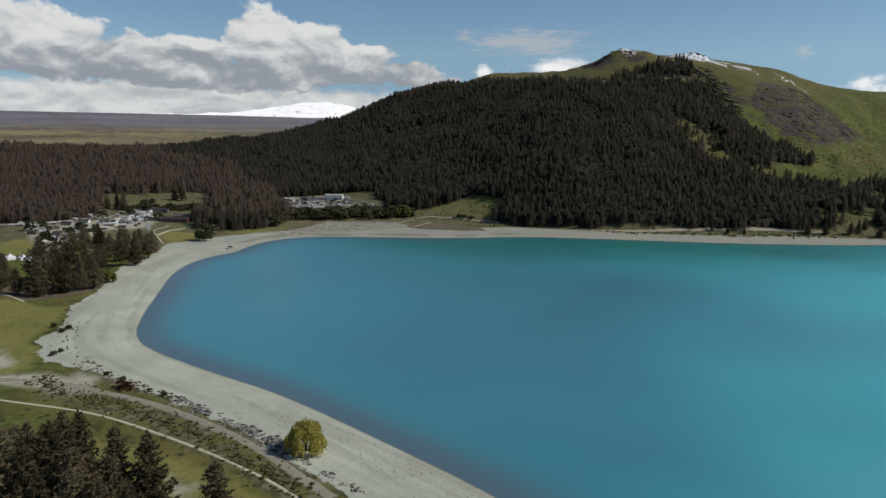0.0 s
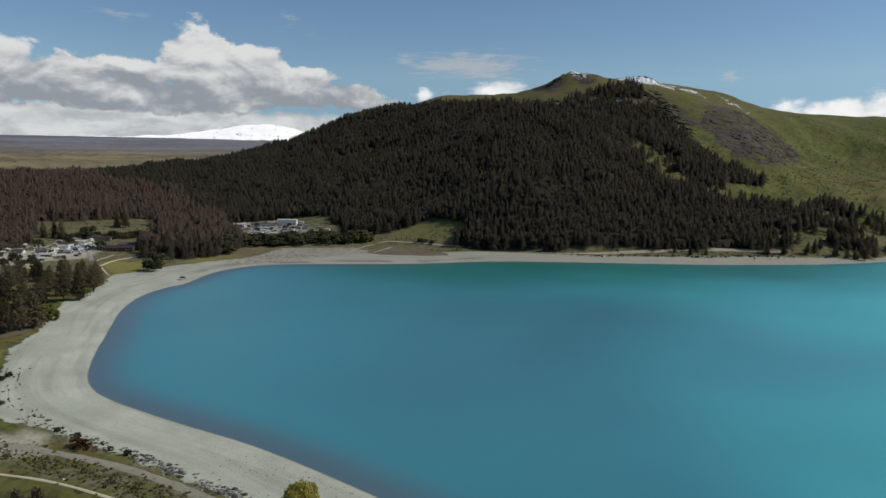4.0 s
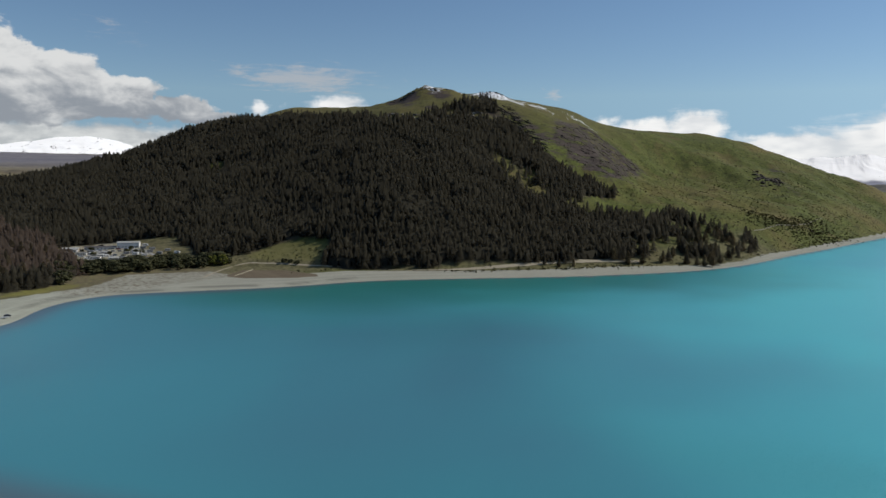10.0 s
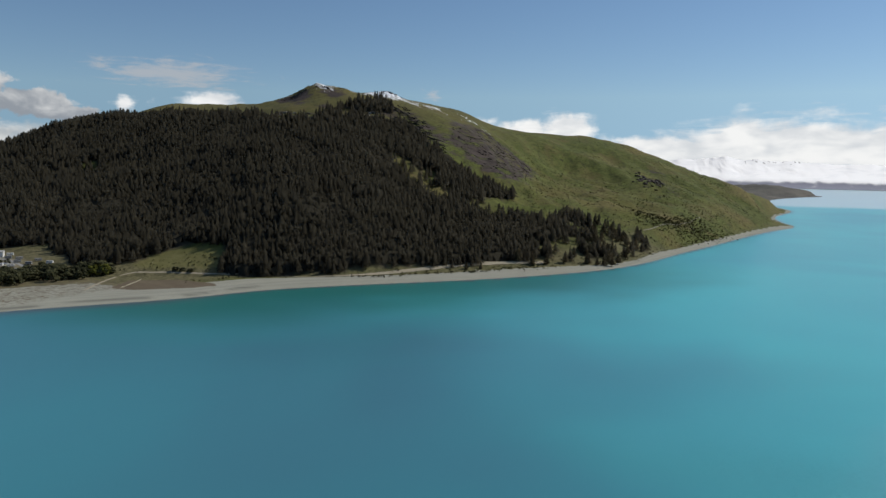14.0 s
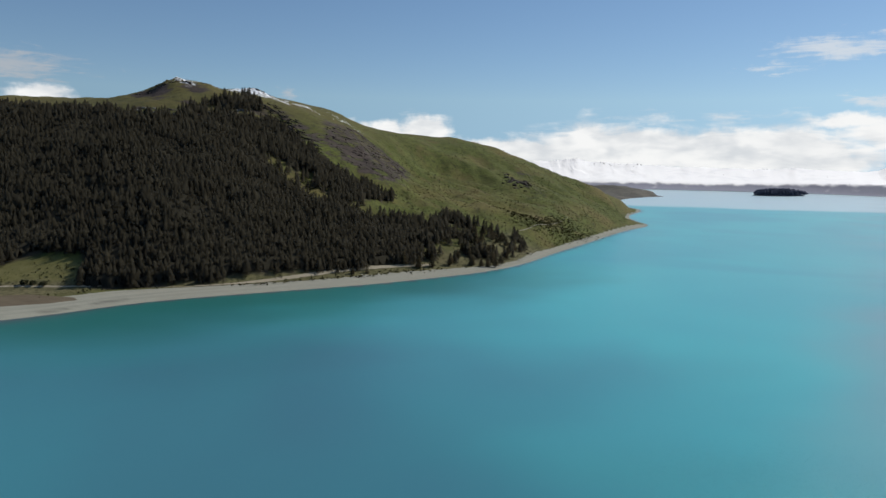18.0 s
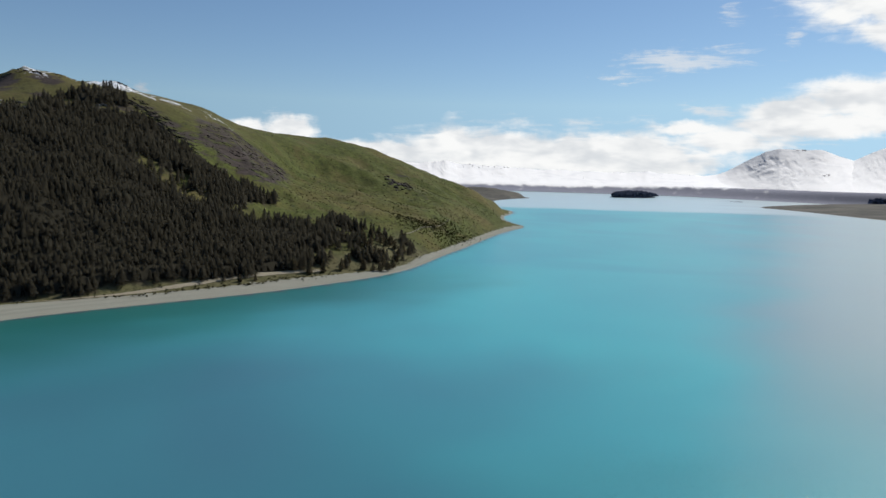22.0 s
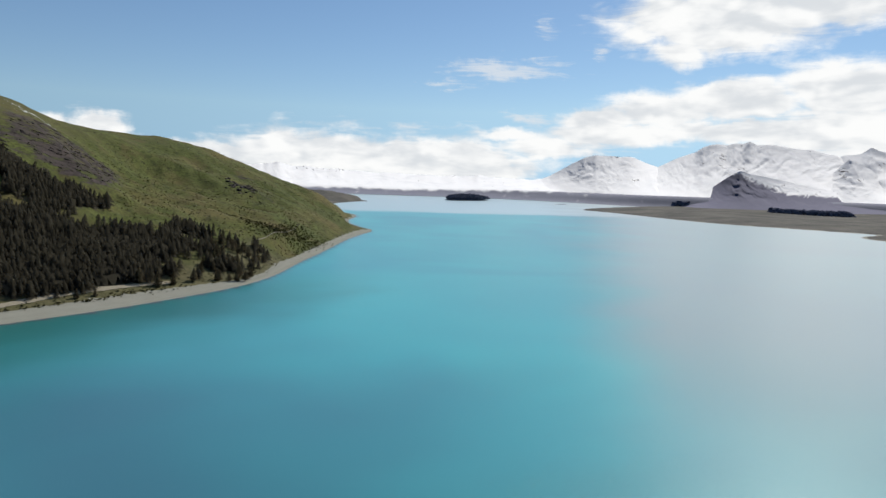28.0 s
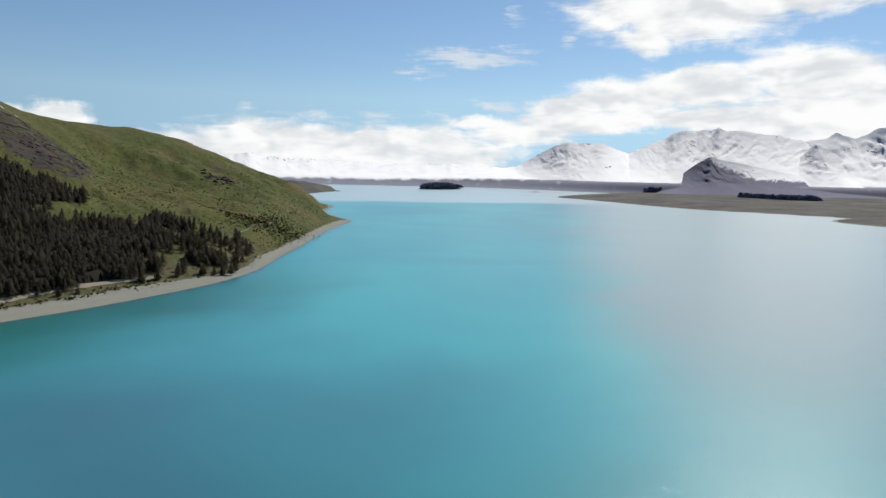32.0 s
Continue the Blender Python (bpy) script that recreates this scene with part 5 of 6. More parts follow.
# ------------------------------------------------------------- single trees
def pine_mesh(seed, whorls=17, spread=0.24, low=0.10, upright=0.35, taper=0.72):
    """A full pine crown, one metre high: whorls of boughs, each with bristling tufts of needles."""
    rng = np.random.RandomState(seed)
    verts, faces = [], []

    def tuft(c, size, way):
        for _ in range(9):
            v = rng.normal(0, 1, 3) * np.array((1, 1, 0.75)) + way
            v /= np.linalg.norm(v)
            side = np.cross(v, rng.normal(0, 1, 3))
            side *= 0.30 * size / (np.linalg.norm(side) + 1e-6)
            s = len(verts)
            verts.extend((c + side - 0.35 * size * v, c - side - 0.35 * size * v, c + v * size * rng.uniform(0.8, 1.5)))
            faces.append((s, s + 1, s + 2))

    for k in range(whorls):
        f = (k + rng.uniform(-0.25, 0.25)) / whorls
        z = low + (0.97 - low) * f
        reach = spread * max(1 - f, 0.0) ** taper * rng.uniform(0.8, 1.15) + 0.012
        boughs = max(5, int(9 - 4 * f))
        turn = rng.uniform(0, 6.28)
        for i in range(boughs):
            a = turn + 6.2832 * i / boughs + rng.uniform(-0.35, 0.35)
            long_ = reach * rng.uniform(0.6, 1.2)
            way = np.array((math.cos(a), math.sin(a), 0.35))
            for g in (0.25, 0.5, 0.75, 1.0):
                c = np.array((math.cos(a) * long_ * g, math.sin(a) * long_ * g, z + upright * long_ * g * g - 0.10 * long_))
                tuft(c + rng.uniform(-0.010, 0.010, 3), (0.020 + 0.030 * spread / 0.24 * max(1 - f, 0.0) ** 0.6) * rng.uniform(0.75, 1.2), 0.7 * way)
    tuft(np.array((0, 0, 0.96)), 0.03, np.array((0, 0, 1.5)))
    return mesh_from("crown", np.array(verts), np.array(faces), [])


def trunk_mesh(top=0.85, r=0.018, bend=0.01, seed=0, limbs=0):
    rng = np.random.RandomState(seed)
    bm = bmesh.new()
    a = Vector((0, 0, -0.03))
    for k in range(4):
        b = Vector((rng.uniform(-bend, bend), rng.uniform(-bend, bend), top * (k + 1) / 4))
        tube(bm, a, b, r * (1 - 0.24 * k), r * (1 - 0.24 * (k + 1)) + 0.002, 7)
        a = b
    for _ in range(limbs):
        h, t = rng.uniform(0.15, 0.5), rng.uniform(0, 6.28)
        tube(bm, (0, 0, h), (0.18 * math.cos(t), 0.18 * math.sin(t), h + 0.22), r * 0.5, r * 0.15, 5)
    me = bpy.data.meshes.new("trunk")
    bm.to_mesh(me)
    bm.free()
    me.materials.append(BARK)
    return me


PINES, ROUND_PINES = [], []
for k, (whorls, spread, low, up, taper) in enumerate(((20, 0.25, 0.10, 0.30, 0.72), (18, 0.29, 0.08, 0.25, 0.72), (21, 0.22, 0.14, 0.35, 0.72), (17, 0.31, 0.16, 0.40, 0.65), (19, 0.26, 0.06, 0.15, 0.75),
                                                      (16, 0.30, 0.20, 0.45, 0.42), (15, 0.33, 0.24, 0.50, 0.38), (17, 0.28, 0.17, 0.40, 0.48))):
    crown = pine_mesh(80 + k, whorls, spread, low, up, taper)
    crown.materials.append(PINE_NEAR)
    (PINES if k < 5 else ROUND_PINES).append((trunk_mesh(0.9, 0.017, 0.008, k), crown))


def leafy_mesh(seed, lumps=40, per=26, flat=1.0, mat=None):
    """A broad bush crown, one metre high: many leaf faces on uneven lumps."""
    rng = np.random.RandomState(seed)
    verts, faces = [], []
    for _ in range(lumps):
        a, e = rng.uniform(0, 6.28), rng.uniform(0.05, 1.0)
        out = 0.42 * math.sqrt(1 - (e - 0.35) ** 2 / 0.55) * rng.uniform(0.55, 1.0) if abs(e - 0.35) < 0.74 else 0.1
        c = np.array((out * math.cos(a) * flat, out * math.sin(a) * flat, 0.12 + 0.78 * e))
        size = rng.uniform(0.10, 0.18)
        cv, cf = stone_shape(int(rng.randint(1000)))
        faces.extend([tuple(int(i) + len(verts) for i in f) for f in cf])
        verts.extend(cv / np.array((1.0, 0.8, 0.55)) * size * 0.85 + c)
        for _ in range(per):
            v = rng.normal(0, 1, 3)
            v /= np.linalg.norm(v)
            v[2] = abs(v[2]) * 0.9 - 0.15
            q = c + v * size
            t1, t2 = rng.normal(0, 1, 3), rng.normal(0, 1, 3)
            s = len(verts)
            leaf = size * 0.42
            verts.extend((q + t1 / np.linalg.norm(t1) * leaf, q + t2 / np.linalg.norm(t2) * leaf, q - (t1 + t2) * 0.2 * leaf + v * leaf * 0.5))
            faces.append((s, s + 1, s + 2))
    return mesh_from("crown", np.array(verts), np.array(faces), [mat])


def tree(name, meshes, x, y, height, turn, label, category="tree", group="", wide=1.0):
    m = on_ground(x, y, turn, 0.15) @ Matrix.Diagonal((height * wide, height * wide, height, 1))
    ob = thing(name, m, label, category, group)
    part("trunk", meshes[0], None, ob)
    part("crown", meshes[1], None, ob)
    return ob


def trees_of(name, meshes, places, heights, label, group, seed, category="tree", wide=(0.9, 1.15)):
    rng = np.random.RandomState(seed)
    for x, y in places:
        tree(name, meshes[rng.randint(len(meshes))], x, y, rng.uniform(*heights), rng.uniform(0, 360), label, category, group, rng.uniform(*wide))


NEAR_PINES = [(-117, 3), (-110, 8), (-118, 11), (-120, 15), (-103, 22), (-98, 29), (-110, -2), (-69, 39), (-86, 16), (-78, 22), (-96, 4), (-89, 11), (-128, -6), (-70, 12), (-104, -9), (-123, 0), (-114, -7), (-126, 6), (-107, 2), (-101, 12), (-94, 20)]
trees_of("pine_tree", PINES, NEAR_PINES[:7], (22.5, 24.5), "tall dark pine with dense brownish-green boughs", "pines by the footpath", 3, "tree", (0.88, 1.08))
trees_of("pine_tree", PINES, NEAR_PINES[7:8], (24.6, 25.0), "dark pointed pine standing alone on the lawn", "pines by the footpath", 4)
trees_of("pine_tree", PINES, NEAR_PINES[8:], (17, 20), "dark pine with dense brownish-green boughs", "pines by the footpath", 5, "tree", (0.95, 1.2))
SHORE_PINES = [(-403, -6), (-383, 0), (-377, 9), (-381, 20), (-379, 26), (-381, 33), (-384, 40), (-449, 63), (-448, 72), (-471, 84), (-503, 92), (-445, 29), (-444, 40), (-461, 51), (-486, 14), (-463, 22), (-490, 35), (-420, 10), (-425, 24), (-410, 34), (-430, 46), (-405, 15), (-470, 66), (-488, 60), (-490, 78)]
trees_of("pine_tree", PINES[:3] + ROUND_PINES, SHORE_PINES, (16, 22), "tall dark pine in the grove beside the beach", "pine grove by the beach", 6, "tree", (0.9, 1.3))
trees_of("pine_tree", PINES, [(-523, 45), (-540, 56), (-522, 57), (-521, 71), (-540, 76), (-512, 84), (-410, -14), (-395, -10), (-430, -8)], (15, 21), "dark pine at the back of the lakeside grove", "pine grove by the beach", 7, "tree", (1.1, 1.5))
trees_of("pine_tree", PINES, [(-619, 150), (-604, 155), (-625, 171), (-622, 184), (-618, 200), (-614, 214), (-640, 160), (-636, 176), (-640, 196), (-650, 210), (-628, 222), (-655, 190), (-600, 168), (-606, 182), (-662, 176), (-665, 202), (-668, 222), (-640, 236), (-682, 240), (-700, 225), (-690, 210), (-720, 240), (-735, 228), (-715, 255)], (15, 22), "dark pine beside the village lawn", "pines by the village", 8)
trees_of("pine_tree", PINES, [(-777, 159), (-735, 83), (-728, 92), (-724, 98), (-770, 166)], (16, 21), "dark pine standing among the cabins", "pines by the village", 9)
trees_of("conifer_tree", PINES, [(-360, 604), (-351, 617)], (8, 10), "small dark conifer on the grassy bank above the beach", "conifers under the hill", 10)
trees_of("conifer_tree", PINES, [(-319, 672), (-309, 685), (-332, 664), (-296, 706)], (14, 16), "dark conifer at the foot of the hill by the beach", "conifers under the hill", 11)
rng_ = np.random.RandomState(12)
BLUFF = [(-302 + 54 * a - 16 * b, 722 + 150 * b + 20 * (a - 0.5)) for a, b in rng_.uniform(0, 1, (44, 2))]
trees_of("conifer_tree", PINES, BLUFF, (10, 15.5), "dark conifer in the open stand above the beach", "conifers on the low bluff", 13)

BUSHES = [((trunk_mesh(0.5, 0.03, 0.02, 20 + k, 4)), leafy_mesh(90 + k, 34, 24, 1.15, BUSH_LEAF)) for k in range(4)]
FRESH = [(trunk_mesh(0.5, 0.03, 0.02, 30, 4), leafy_mesh(96, 40, 26, 1.1, BUSH_FRESH))]
trees_of("leafy_tree", BUSHES, [(-631, 233), (-645, 250), (-633, 261), (-623, 270), (-636, 285), (-624, 295), (-624, 309), (-627, 323), (-623, 337), (-615, 345), (-606, 353), (-640, 268), (-618, 302), (-652, 240), (-612, 330), (-632, 316), (-600, 224)], (9, 12.5), "round dark green tree along the edge of the holiday park", "trees along the park", 14)
rng_ = np.random.RandomState(112)
ROW_X, ROW_Y = np.array((-628, -624, -624, -631, -633, -626, -618, -610)), np.array((246, 268, 289, 309, 324, 341, 354, 374))
trees_of("leafy_tree", BUSHES, [(float(np.interp(v, ROW_Y, ROW_X)) + rng_.uniform(-9, 3), v + rng_.uniform(-2, 2)) for v in np.linspace(234, 378, 28)], (9, 12), "spreading dark olive tree in the belt before the holiday park", "trees along the park", 22, "tree", (1.5, 1.9))
trees_of("leafy_tree", FRESH, [(-606, 374), (-611, 366)], (10, 11.5), "round yellow-green tree in fresh leaf by the park", "trees along the park", 15)
trees_of("leafy_tree", BUSHES, [(-545, 137), (-536, 139), (-560, 150), (-575, 152)], (9, 12), "round olive tree beside the lawn", "trees by the lawn", 16)
trees_of("leafy_tree", BUSHES, [(-724, 96), (-718, 117), (-708, 119), (-712, 105), (-690, 100), (-600, 60), (-612, 48), (-585, 40), (-560, 20), (-640, 20), (-665, 40), (-620, 10), (-650, 120), (-672, 72), (-735, 120), (-750, 130), (-700, 140)], (6, 9.5), "round garden tree among the village houses", "village trees", 17)
rng_ = np.random.RandomState(118)
trees_of("bush", BUSHES, [(-690 + 175 * a, 14 + 100 * b * (1 - 0.75 * a)) for a, b in rng_.uniform(0, 1, (34, 2))], (2.6, 5.0), "round olive garden bush among the village cabins", "village bushes", 119, "bush", (1.0, 1.4))
trees_of("leafy_tree", BUSHES, [(-716 + 14 * a + 8 * b, 100 + 70 * a) for a, b in zip(np.linspace(0, 1, 13), rng_.uniform(-1, 1, 13))], (5, 8), "round dark green tree in the row behind the village", "village trees", 120, "tree", (1.0, 1.4))
trees_of("bush", BUSHES, [(-760 + 100 * a, 290 + 65 * b) for a, b in rng_.uniform(0, 1, (14, 2))], (3, 5.5), "dark green bush between the park pitches", "park bushes", 121, "bush", (1.0, 1.4))
trees_of("bush", BUSHES, [(-564, 418), (-558, 421), (-551, 424)], (3.5, 4.5), "round dark bush at the foot of the grassy rise", "bushes below the meadow", 122, "bush", (1.2, 1.6))
trees_of("leafy_tree", FRESH, [(-402, 48), (-396, 50)], (7, 9), "small yellow-green tree at the edge of the gravel", "trees at the beach edge", 18)
trees_of("bush", BUSHES, [(-293, 21), (-289, 18), (-256, 16), (-300, 15), (-252, 13)], (1.8, 3.0), "low dark green bush on the pale gravel", "bushes on the gravel", 19, "bush", (1.1, 1.5))
trees_of("bush", [(BUSHES[0][0], leafy_mesh(99, 26, 24, 1.3, BUSH_RED))], [(-197, 33), (-194, 35)], (2.6, 3.2), "rust-coloured bush on the bank above the beach", "bushes on the bank", 20, "bush", (1.2, 1.5))
trees_of("bush", BUSHES, [(-205, 35), (-188, 42), (-215, 30), (-181, 46)], (1.4, 2.2), "small dark bush on the bank above the beach", "bushes on the bank", 21, "bush", (1.1, 1.5))


def willow(x, y, height):
    """A weeping willow: limbs and uneven curtains of hanging leaves."""
    rng = np.random.RandomState(33)
    ob = thing("willow_tree", on_ground(x, y, 0, 0.2), "yellow-green weeping willow standing alone on the gravel beach", "tree")
    bm = bmesh.new()
    tube(bm, (0, 0, -0.3), (0.2, 0.1, height * 0.30), 0.42, 0.30, 9)
    for k in range(11):
        a = 0.57 * k
        r = height * rng.uniform(0.18, 0.34)
        tube(bm, (0.2, 0.1, height * 0.28), (r * math.cos(a), r * math.sin(a), height * rng.uniform(0.55, 0.82)), 0.16, 0.03, 6)
    part("trunk", bm, BARK, ob)
    verts, faces = [], []
    # clumps: bearing, distance out, top; the outer ones hang lower
    clumps = [(0, 0, 0.97), (1.1, 0.10, 0.95), (3.4, 0.12, 0.90)]
    clumps += [(0.785 * k + rng.uniform(-0.25, 0.25), rng.uniform(0.22, 0.30), rng.uniform(0.70, 0.86)) for k in range(8)]
    clumps += [(0.57 * k + rng.uniform(-0.25, 0.25), rng.uniform(0.36, 0.48), rng.uniform(0.42, 0.64)) for k in range(11)]
    for _ in range(1900):
        ca, cr, ct = clumps[rng.randint(len(clumps))]
        a, rr = rng.uniform(0, 6.28), math.sqrt(rng.uniform(0, 1))
        size = 0.15 if cr < 0.33 else 0.12
        px, py = height * (cr * math.cos(ca) + size * rr * math.cos(a)), height * (cr * math.sin(ca) + size * rr * math.sin(a))
        top = height * (ct - 0.16 * rr**2) * rng.uniform(0.95, 1.03)
        bottom = max(top - height * rng.uniform(0.10, 0.34), 0.3 + height * rng.uniform(0.0, 0.10))
        pieces = max(2, int((top - bottom) / 0.5))
        out = math.hypot(px, py) + 1e-6
        for g in range(pieces):
            f = (g + rng.uniform(0, 1)) / pieces
            z = top - (top - bottom) * f
            w, h, t = rng.uniform(0.10, 0.24), rng.uniform(0.4, 0.9), rng.uniform(0, 3.14)
            push = 0.5 * math.sin(1.5 * f)
            jx, jy = px + push * px / out + rng.uniform(-0.18, 0.18), py + push * py / out + rng.uniform(-0.18, 0.18)
            s = len(verts)
            verts.extend(((jx - w * math.cos(t), jy - w * math.sin(t), z), (jx + w * math.cos(t), jy + w * math.sin(t), z + 0.1), (jx + rng.uniform(-0.15, 0.15), jy + rng.uniform(-0.15, 0.15), z - h)))
            faces.append((s, s + 1, s + 2))
    part("crown", mesh_from("crown", np.array(verts), np.array(faces), [WILLOW_LEAF]), None, ob, "drooping yellow-green leaf curtains")


willow(-113, 76, 11.6)


# ------------------------------------------------------------- loose cover
STONES = [stone_shape(k) for k in range(5)]


def along(points, count, spread, seed):
    rng = np.random.RandomState(seed)
    p = np.array(points, float)
    seg = np.r_[0, np.cumsum(np.hypot(*np.diff(p, axis=0).T))]
    u = rng.uniform(0, seg[-1], count)
    return np.interp(u, seg, p[:, 0]) + rng.normal(0, spread, count), np.interp(u, seg, p[:, 1]) + rng.normal(0, spread, count)


def cover(name, shapes, x, y, heights, widths, seed, mat, label, category, sink=0.1, turns=(0, 6.2832)):
    return planted(name, shapes, x, y, height_at(x, y) - sink, heights, widths, seed, [mat], label, category, turns)


def slanted(shape, fall):
    """A long rib that follows a slope falling away along its length."""
    v, f = shape
    v = v * np.array((3.4, 0.8, 0.9))
    return np.stack([v[:, 0], v[:, 1], v[:, 2] - fall * v[:, 0]], 1), f


RIBS = [slanted(q, 0.50) for q in STONES]


rng_ = np.random.RandomState(40)
x_, y_ = along([(-186, 46), (-172, 51), (-160, 55.5), (-146, 60.5), (-134, 65), (-120, 70), (-108, 73.5), (-98, 76), (-80, 81), (-60, 86)], 1150, 0.95, 41)
ok_ = waves(x_, y_, 87, 22, 2) > -0.1
x_, y_ = x_[ok_], y_[ok_]
cover("boulder_row", STONES, x_, y_, 0.15 + 0.55 * rng_.uniform(0, 1, len(x_)) ** 2, rng_.uniform(0.9, 1.5, len(x_)), 42, STONE, "row of dark boulders between beach and track", "rocks")
x_, y_ = along([(-176, 49), (-165, 53), (-152, 58), (-140, 63), (-131, 66.5)], 620, 1.5, 141)
ok_ = waves(x_, y_, 143, 14, 2) > -0.35
x_, y_ = x_[ok_], y_[ok_]
cover("boulder_row", STONES, x_, y_, 0.2 + 0.75 * rng_.uniform(0, 1, len(x_)) ** 2, rng_.uniform(0.9, 1.5, len(x_)), 142, STONE, "dense heap of dark boulders along the track", "rocks")
x_, y_ = along([(-128, 68), (-122, 70.5), (-116, 72)], 260, 1.8, 144)
cover("boulder_row", STONES, x_, y_, 0.2 + 0.9 * rng_.uniform(0, 1, 260) ** 2, rng_.uniform(0.9, 1.5, 260), 145, STONE, "dark boulders heaped beside the willow", "rocks")
x_, y_ = along([(-160, 72), (-140, 80), (-122, 86), (-105, 92), (-80, 98), (-60, 104)], 900, 6.0, 43)
cover("beach_stones", STONES, x_, y_, 0.06 + 0.24 * rng_.uniform(0, 1, 900) ** 3, rng_.uniform(0.9, 1.5, 900), 44, STONE, "scattered dark stones on the gravel beach", "stones", 0.03)
x_, y_ = along([(-310, 20), (-292, 22), (-268, 18), (-252, 18), (-240, 24)], 60, 3.0, 45)
cover("beach_tufts", [crown_clump(np.random.RandomState(k)) for k in range(3)], x_, y_, rng_.uniform(0.3, 0.9, 60), rng_.uniform(1.0, 1.9, 60), 46, SCRUB, "small dark tufts on the pale gravel", "plants")
LUMPS = [crown_clump(np.random.RandomState(k + 5), 4, 5) for k in range(5)]
TUFTS = [crown_clump(np.random.RandomState(k + 25), 6, 5) for k in range(4)]
for k_, (count_, mat_, label_) in enumerate(((1000, OLIVE_SCRUB, "dark olive tussock between track and footpath"), (900, DRY_SCRUB, "dry brown tussock between track and footpath"), (900, GREEN_SCRUB, "low green scrub between track and footpath"))):
    x_, y_ = along(BANK, count_, 3.0, 47 + 100 * k_)
    ok_ = waves(x_, y_, 48 + k_, 16, 3) > -0.25
    x_, y_ = x_[ok_], y_[ok_]
    h_ = 0.18 + 0.62 * np.random.RandomState(49 + k_).uniform(0, 1, len(x_)) ** 2
    cover("bank_scrub", TUFTS, x_, y_, h_, np.random.RandomState(50 + k_).uniform(1.5, 3.2, len(x_)), 48 + k_, mat_, label_, "scrub", 0.12)
x_, y_ = along([(-236, 22), (-214, 31), (-200, 37), (-186, 44), (-174, 50)], 320, 2.0, 49)
cover("bank_scrub", TUFTS, x_, y_, 0.12 + 0.5 * rng_.uniform(0, 1, 320) ** 2, rng_.uniform(1.6, 4.0, 320), 50, DRY_SCRUB, "dry scrub on the bank above the beach", "scrub", 0.05)
x_, y_ = along([(-530, 395), (-505, 440), (-470, 478), (-430, 515), (-395, 560), (-360, 612), (-330, 655), (-300, 700), (-262, 760), (-254, 830), (-254, 900), (-240, 980), (-232, 1060)], 420, 5.0, 51)
cover("shore_scrub", LUMPS, x_, y_, 0.4 + 1.7 * rng_.uniform(0, 1, 420) ** 2, rng_.uniform(0.9, 1.8, 420), 52, SCRUB, "olive scrub along the foot of the wooded hill", "scrub")
x_, y_ = along([(-425, 502), (-406, 519), (-385, 558), (-362, 588), (-345, 606), (-330, 645), (-312, 676)], 260, 3.2, 151)
cover("shore_scrub", TUFTS, x_, y_, 0.5 + 1.6 * rng_.uniform(0, 1, 260) ** 2, rng_.uniform(1.0, 1.9, 260), 152, SCRUB, "dark tufts on the bank between track and beach", "scrub")
x_, y_ = scatter(4.6, (-640, -190, 640, 1650), 53, lambda x, y: (inland(x, y) > 22) * (1 - forest_cover(x, y)) * np.clip(0.55 + 0.5 * waves(x, y, 55, 150, 3), 0, 1) * smooth(height_at(x, y), 190, 60))
h_ = 0.4 + 1.6 * np.random.RandomState(54).uniform(0, 1, len(x_)) ** 1.6
cover("hill_scrub", LUMPS, x_, y_, h_, np.full(len(x_), 2.0), 56, SCRUB, "dark shrubs dotted over the grassy hill face", "scrub")
x_, y_ = along([(-300, 1000), (-270, 1040), (-250, 1100), (-240, 1160)], 1100, 17, 57)
cover("hill_scrub", LUMPS, x_, y_, rng_.uniform(0.8, 2.6, 1100), np.full(1100, 1.7), 58, SCRUB, "belt of dark brush low on the hill", "scrub")
x_, y_ = along([(-870, 880), (-845, 885), (-822, 900), (-800, 915), (-780, 950), (-770, 1000), (-762, 1020), (-735, 1020)], 300, 9, 59)
cover("summit_crags", STONES, x_, y_, rng_.uniform(0.6, 2.2, 300), rng_.uniform(1.0, 1.9, 300), 60, CRAG, "grey crags along the summit ridge", "rocks", 0.6)
x_, y_ = scatter(5.2, (-610, -465, 870, 1095), 61, lambda x, y: inside(SCREE, x, y) * np.clip(0.30 + 0.6 * waves(x, y, 69, 45, 3), 0, 1))
cover("scree_ribs", RIBS, x_, y_, np.random.RandomState(62).uniform(0.5, 1.5, len(x_)), np.random.RandomState(63).uniform(0.9, 1.6, len(x_)), 64, CRAG, "dark ribs of broken rock on the hill face", "rocks", 0.3, (0.75, 1.2))
x_, y_ = along([(-668, 914), (-640, 904), (-607, 889), (-568, 862), (-531, 842)], 190, 9, 69)
cover("outcrop_rocks", RIBS, x_, y_, rng_.uniform(0.8, 2.4, 190), rng_.uniform(0.9, 1.6, 190), 70, CRAG, "dark rock ribs beside the upper forest", "rocks", 0.3, (0.75, 1.2))
x_, y_ = along([(-598, 402), (-580, 430), (-555, 446), (-535, 452)], 170, 10, 71)
cover("meadow_scrub", TUFTS, x_, y_, rng_.uniform(0.4, 1.5, 170), rng_.uniform(1.0, 1.8, 170), 72, SCRUB, "dark tufts over the grassy rise", "scrub", 0.1)
x_, y_ = scatter(9.0, (-840, -690, 70, 260), 73, lambda x, y: (1 - forest_cover(x, y)) * np.clip(0.3 + 0.6 * waves(x, y, 74, 60, 2), 0, 1))
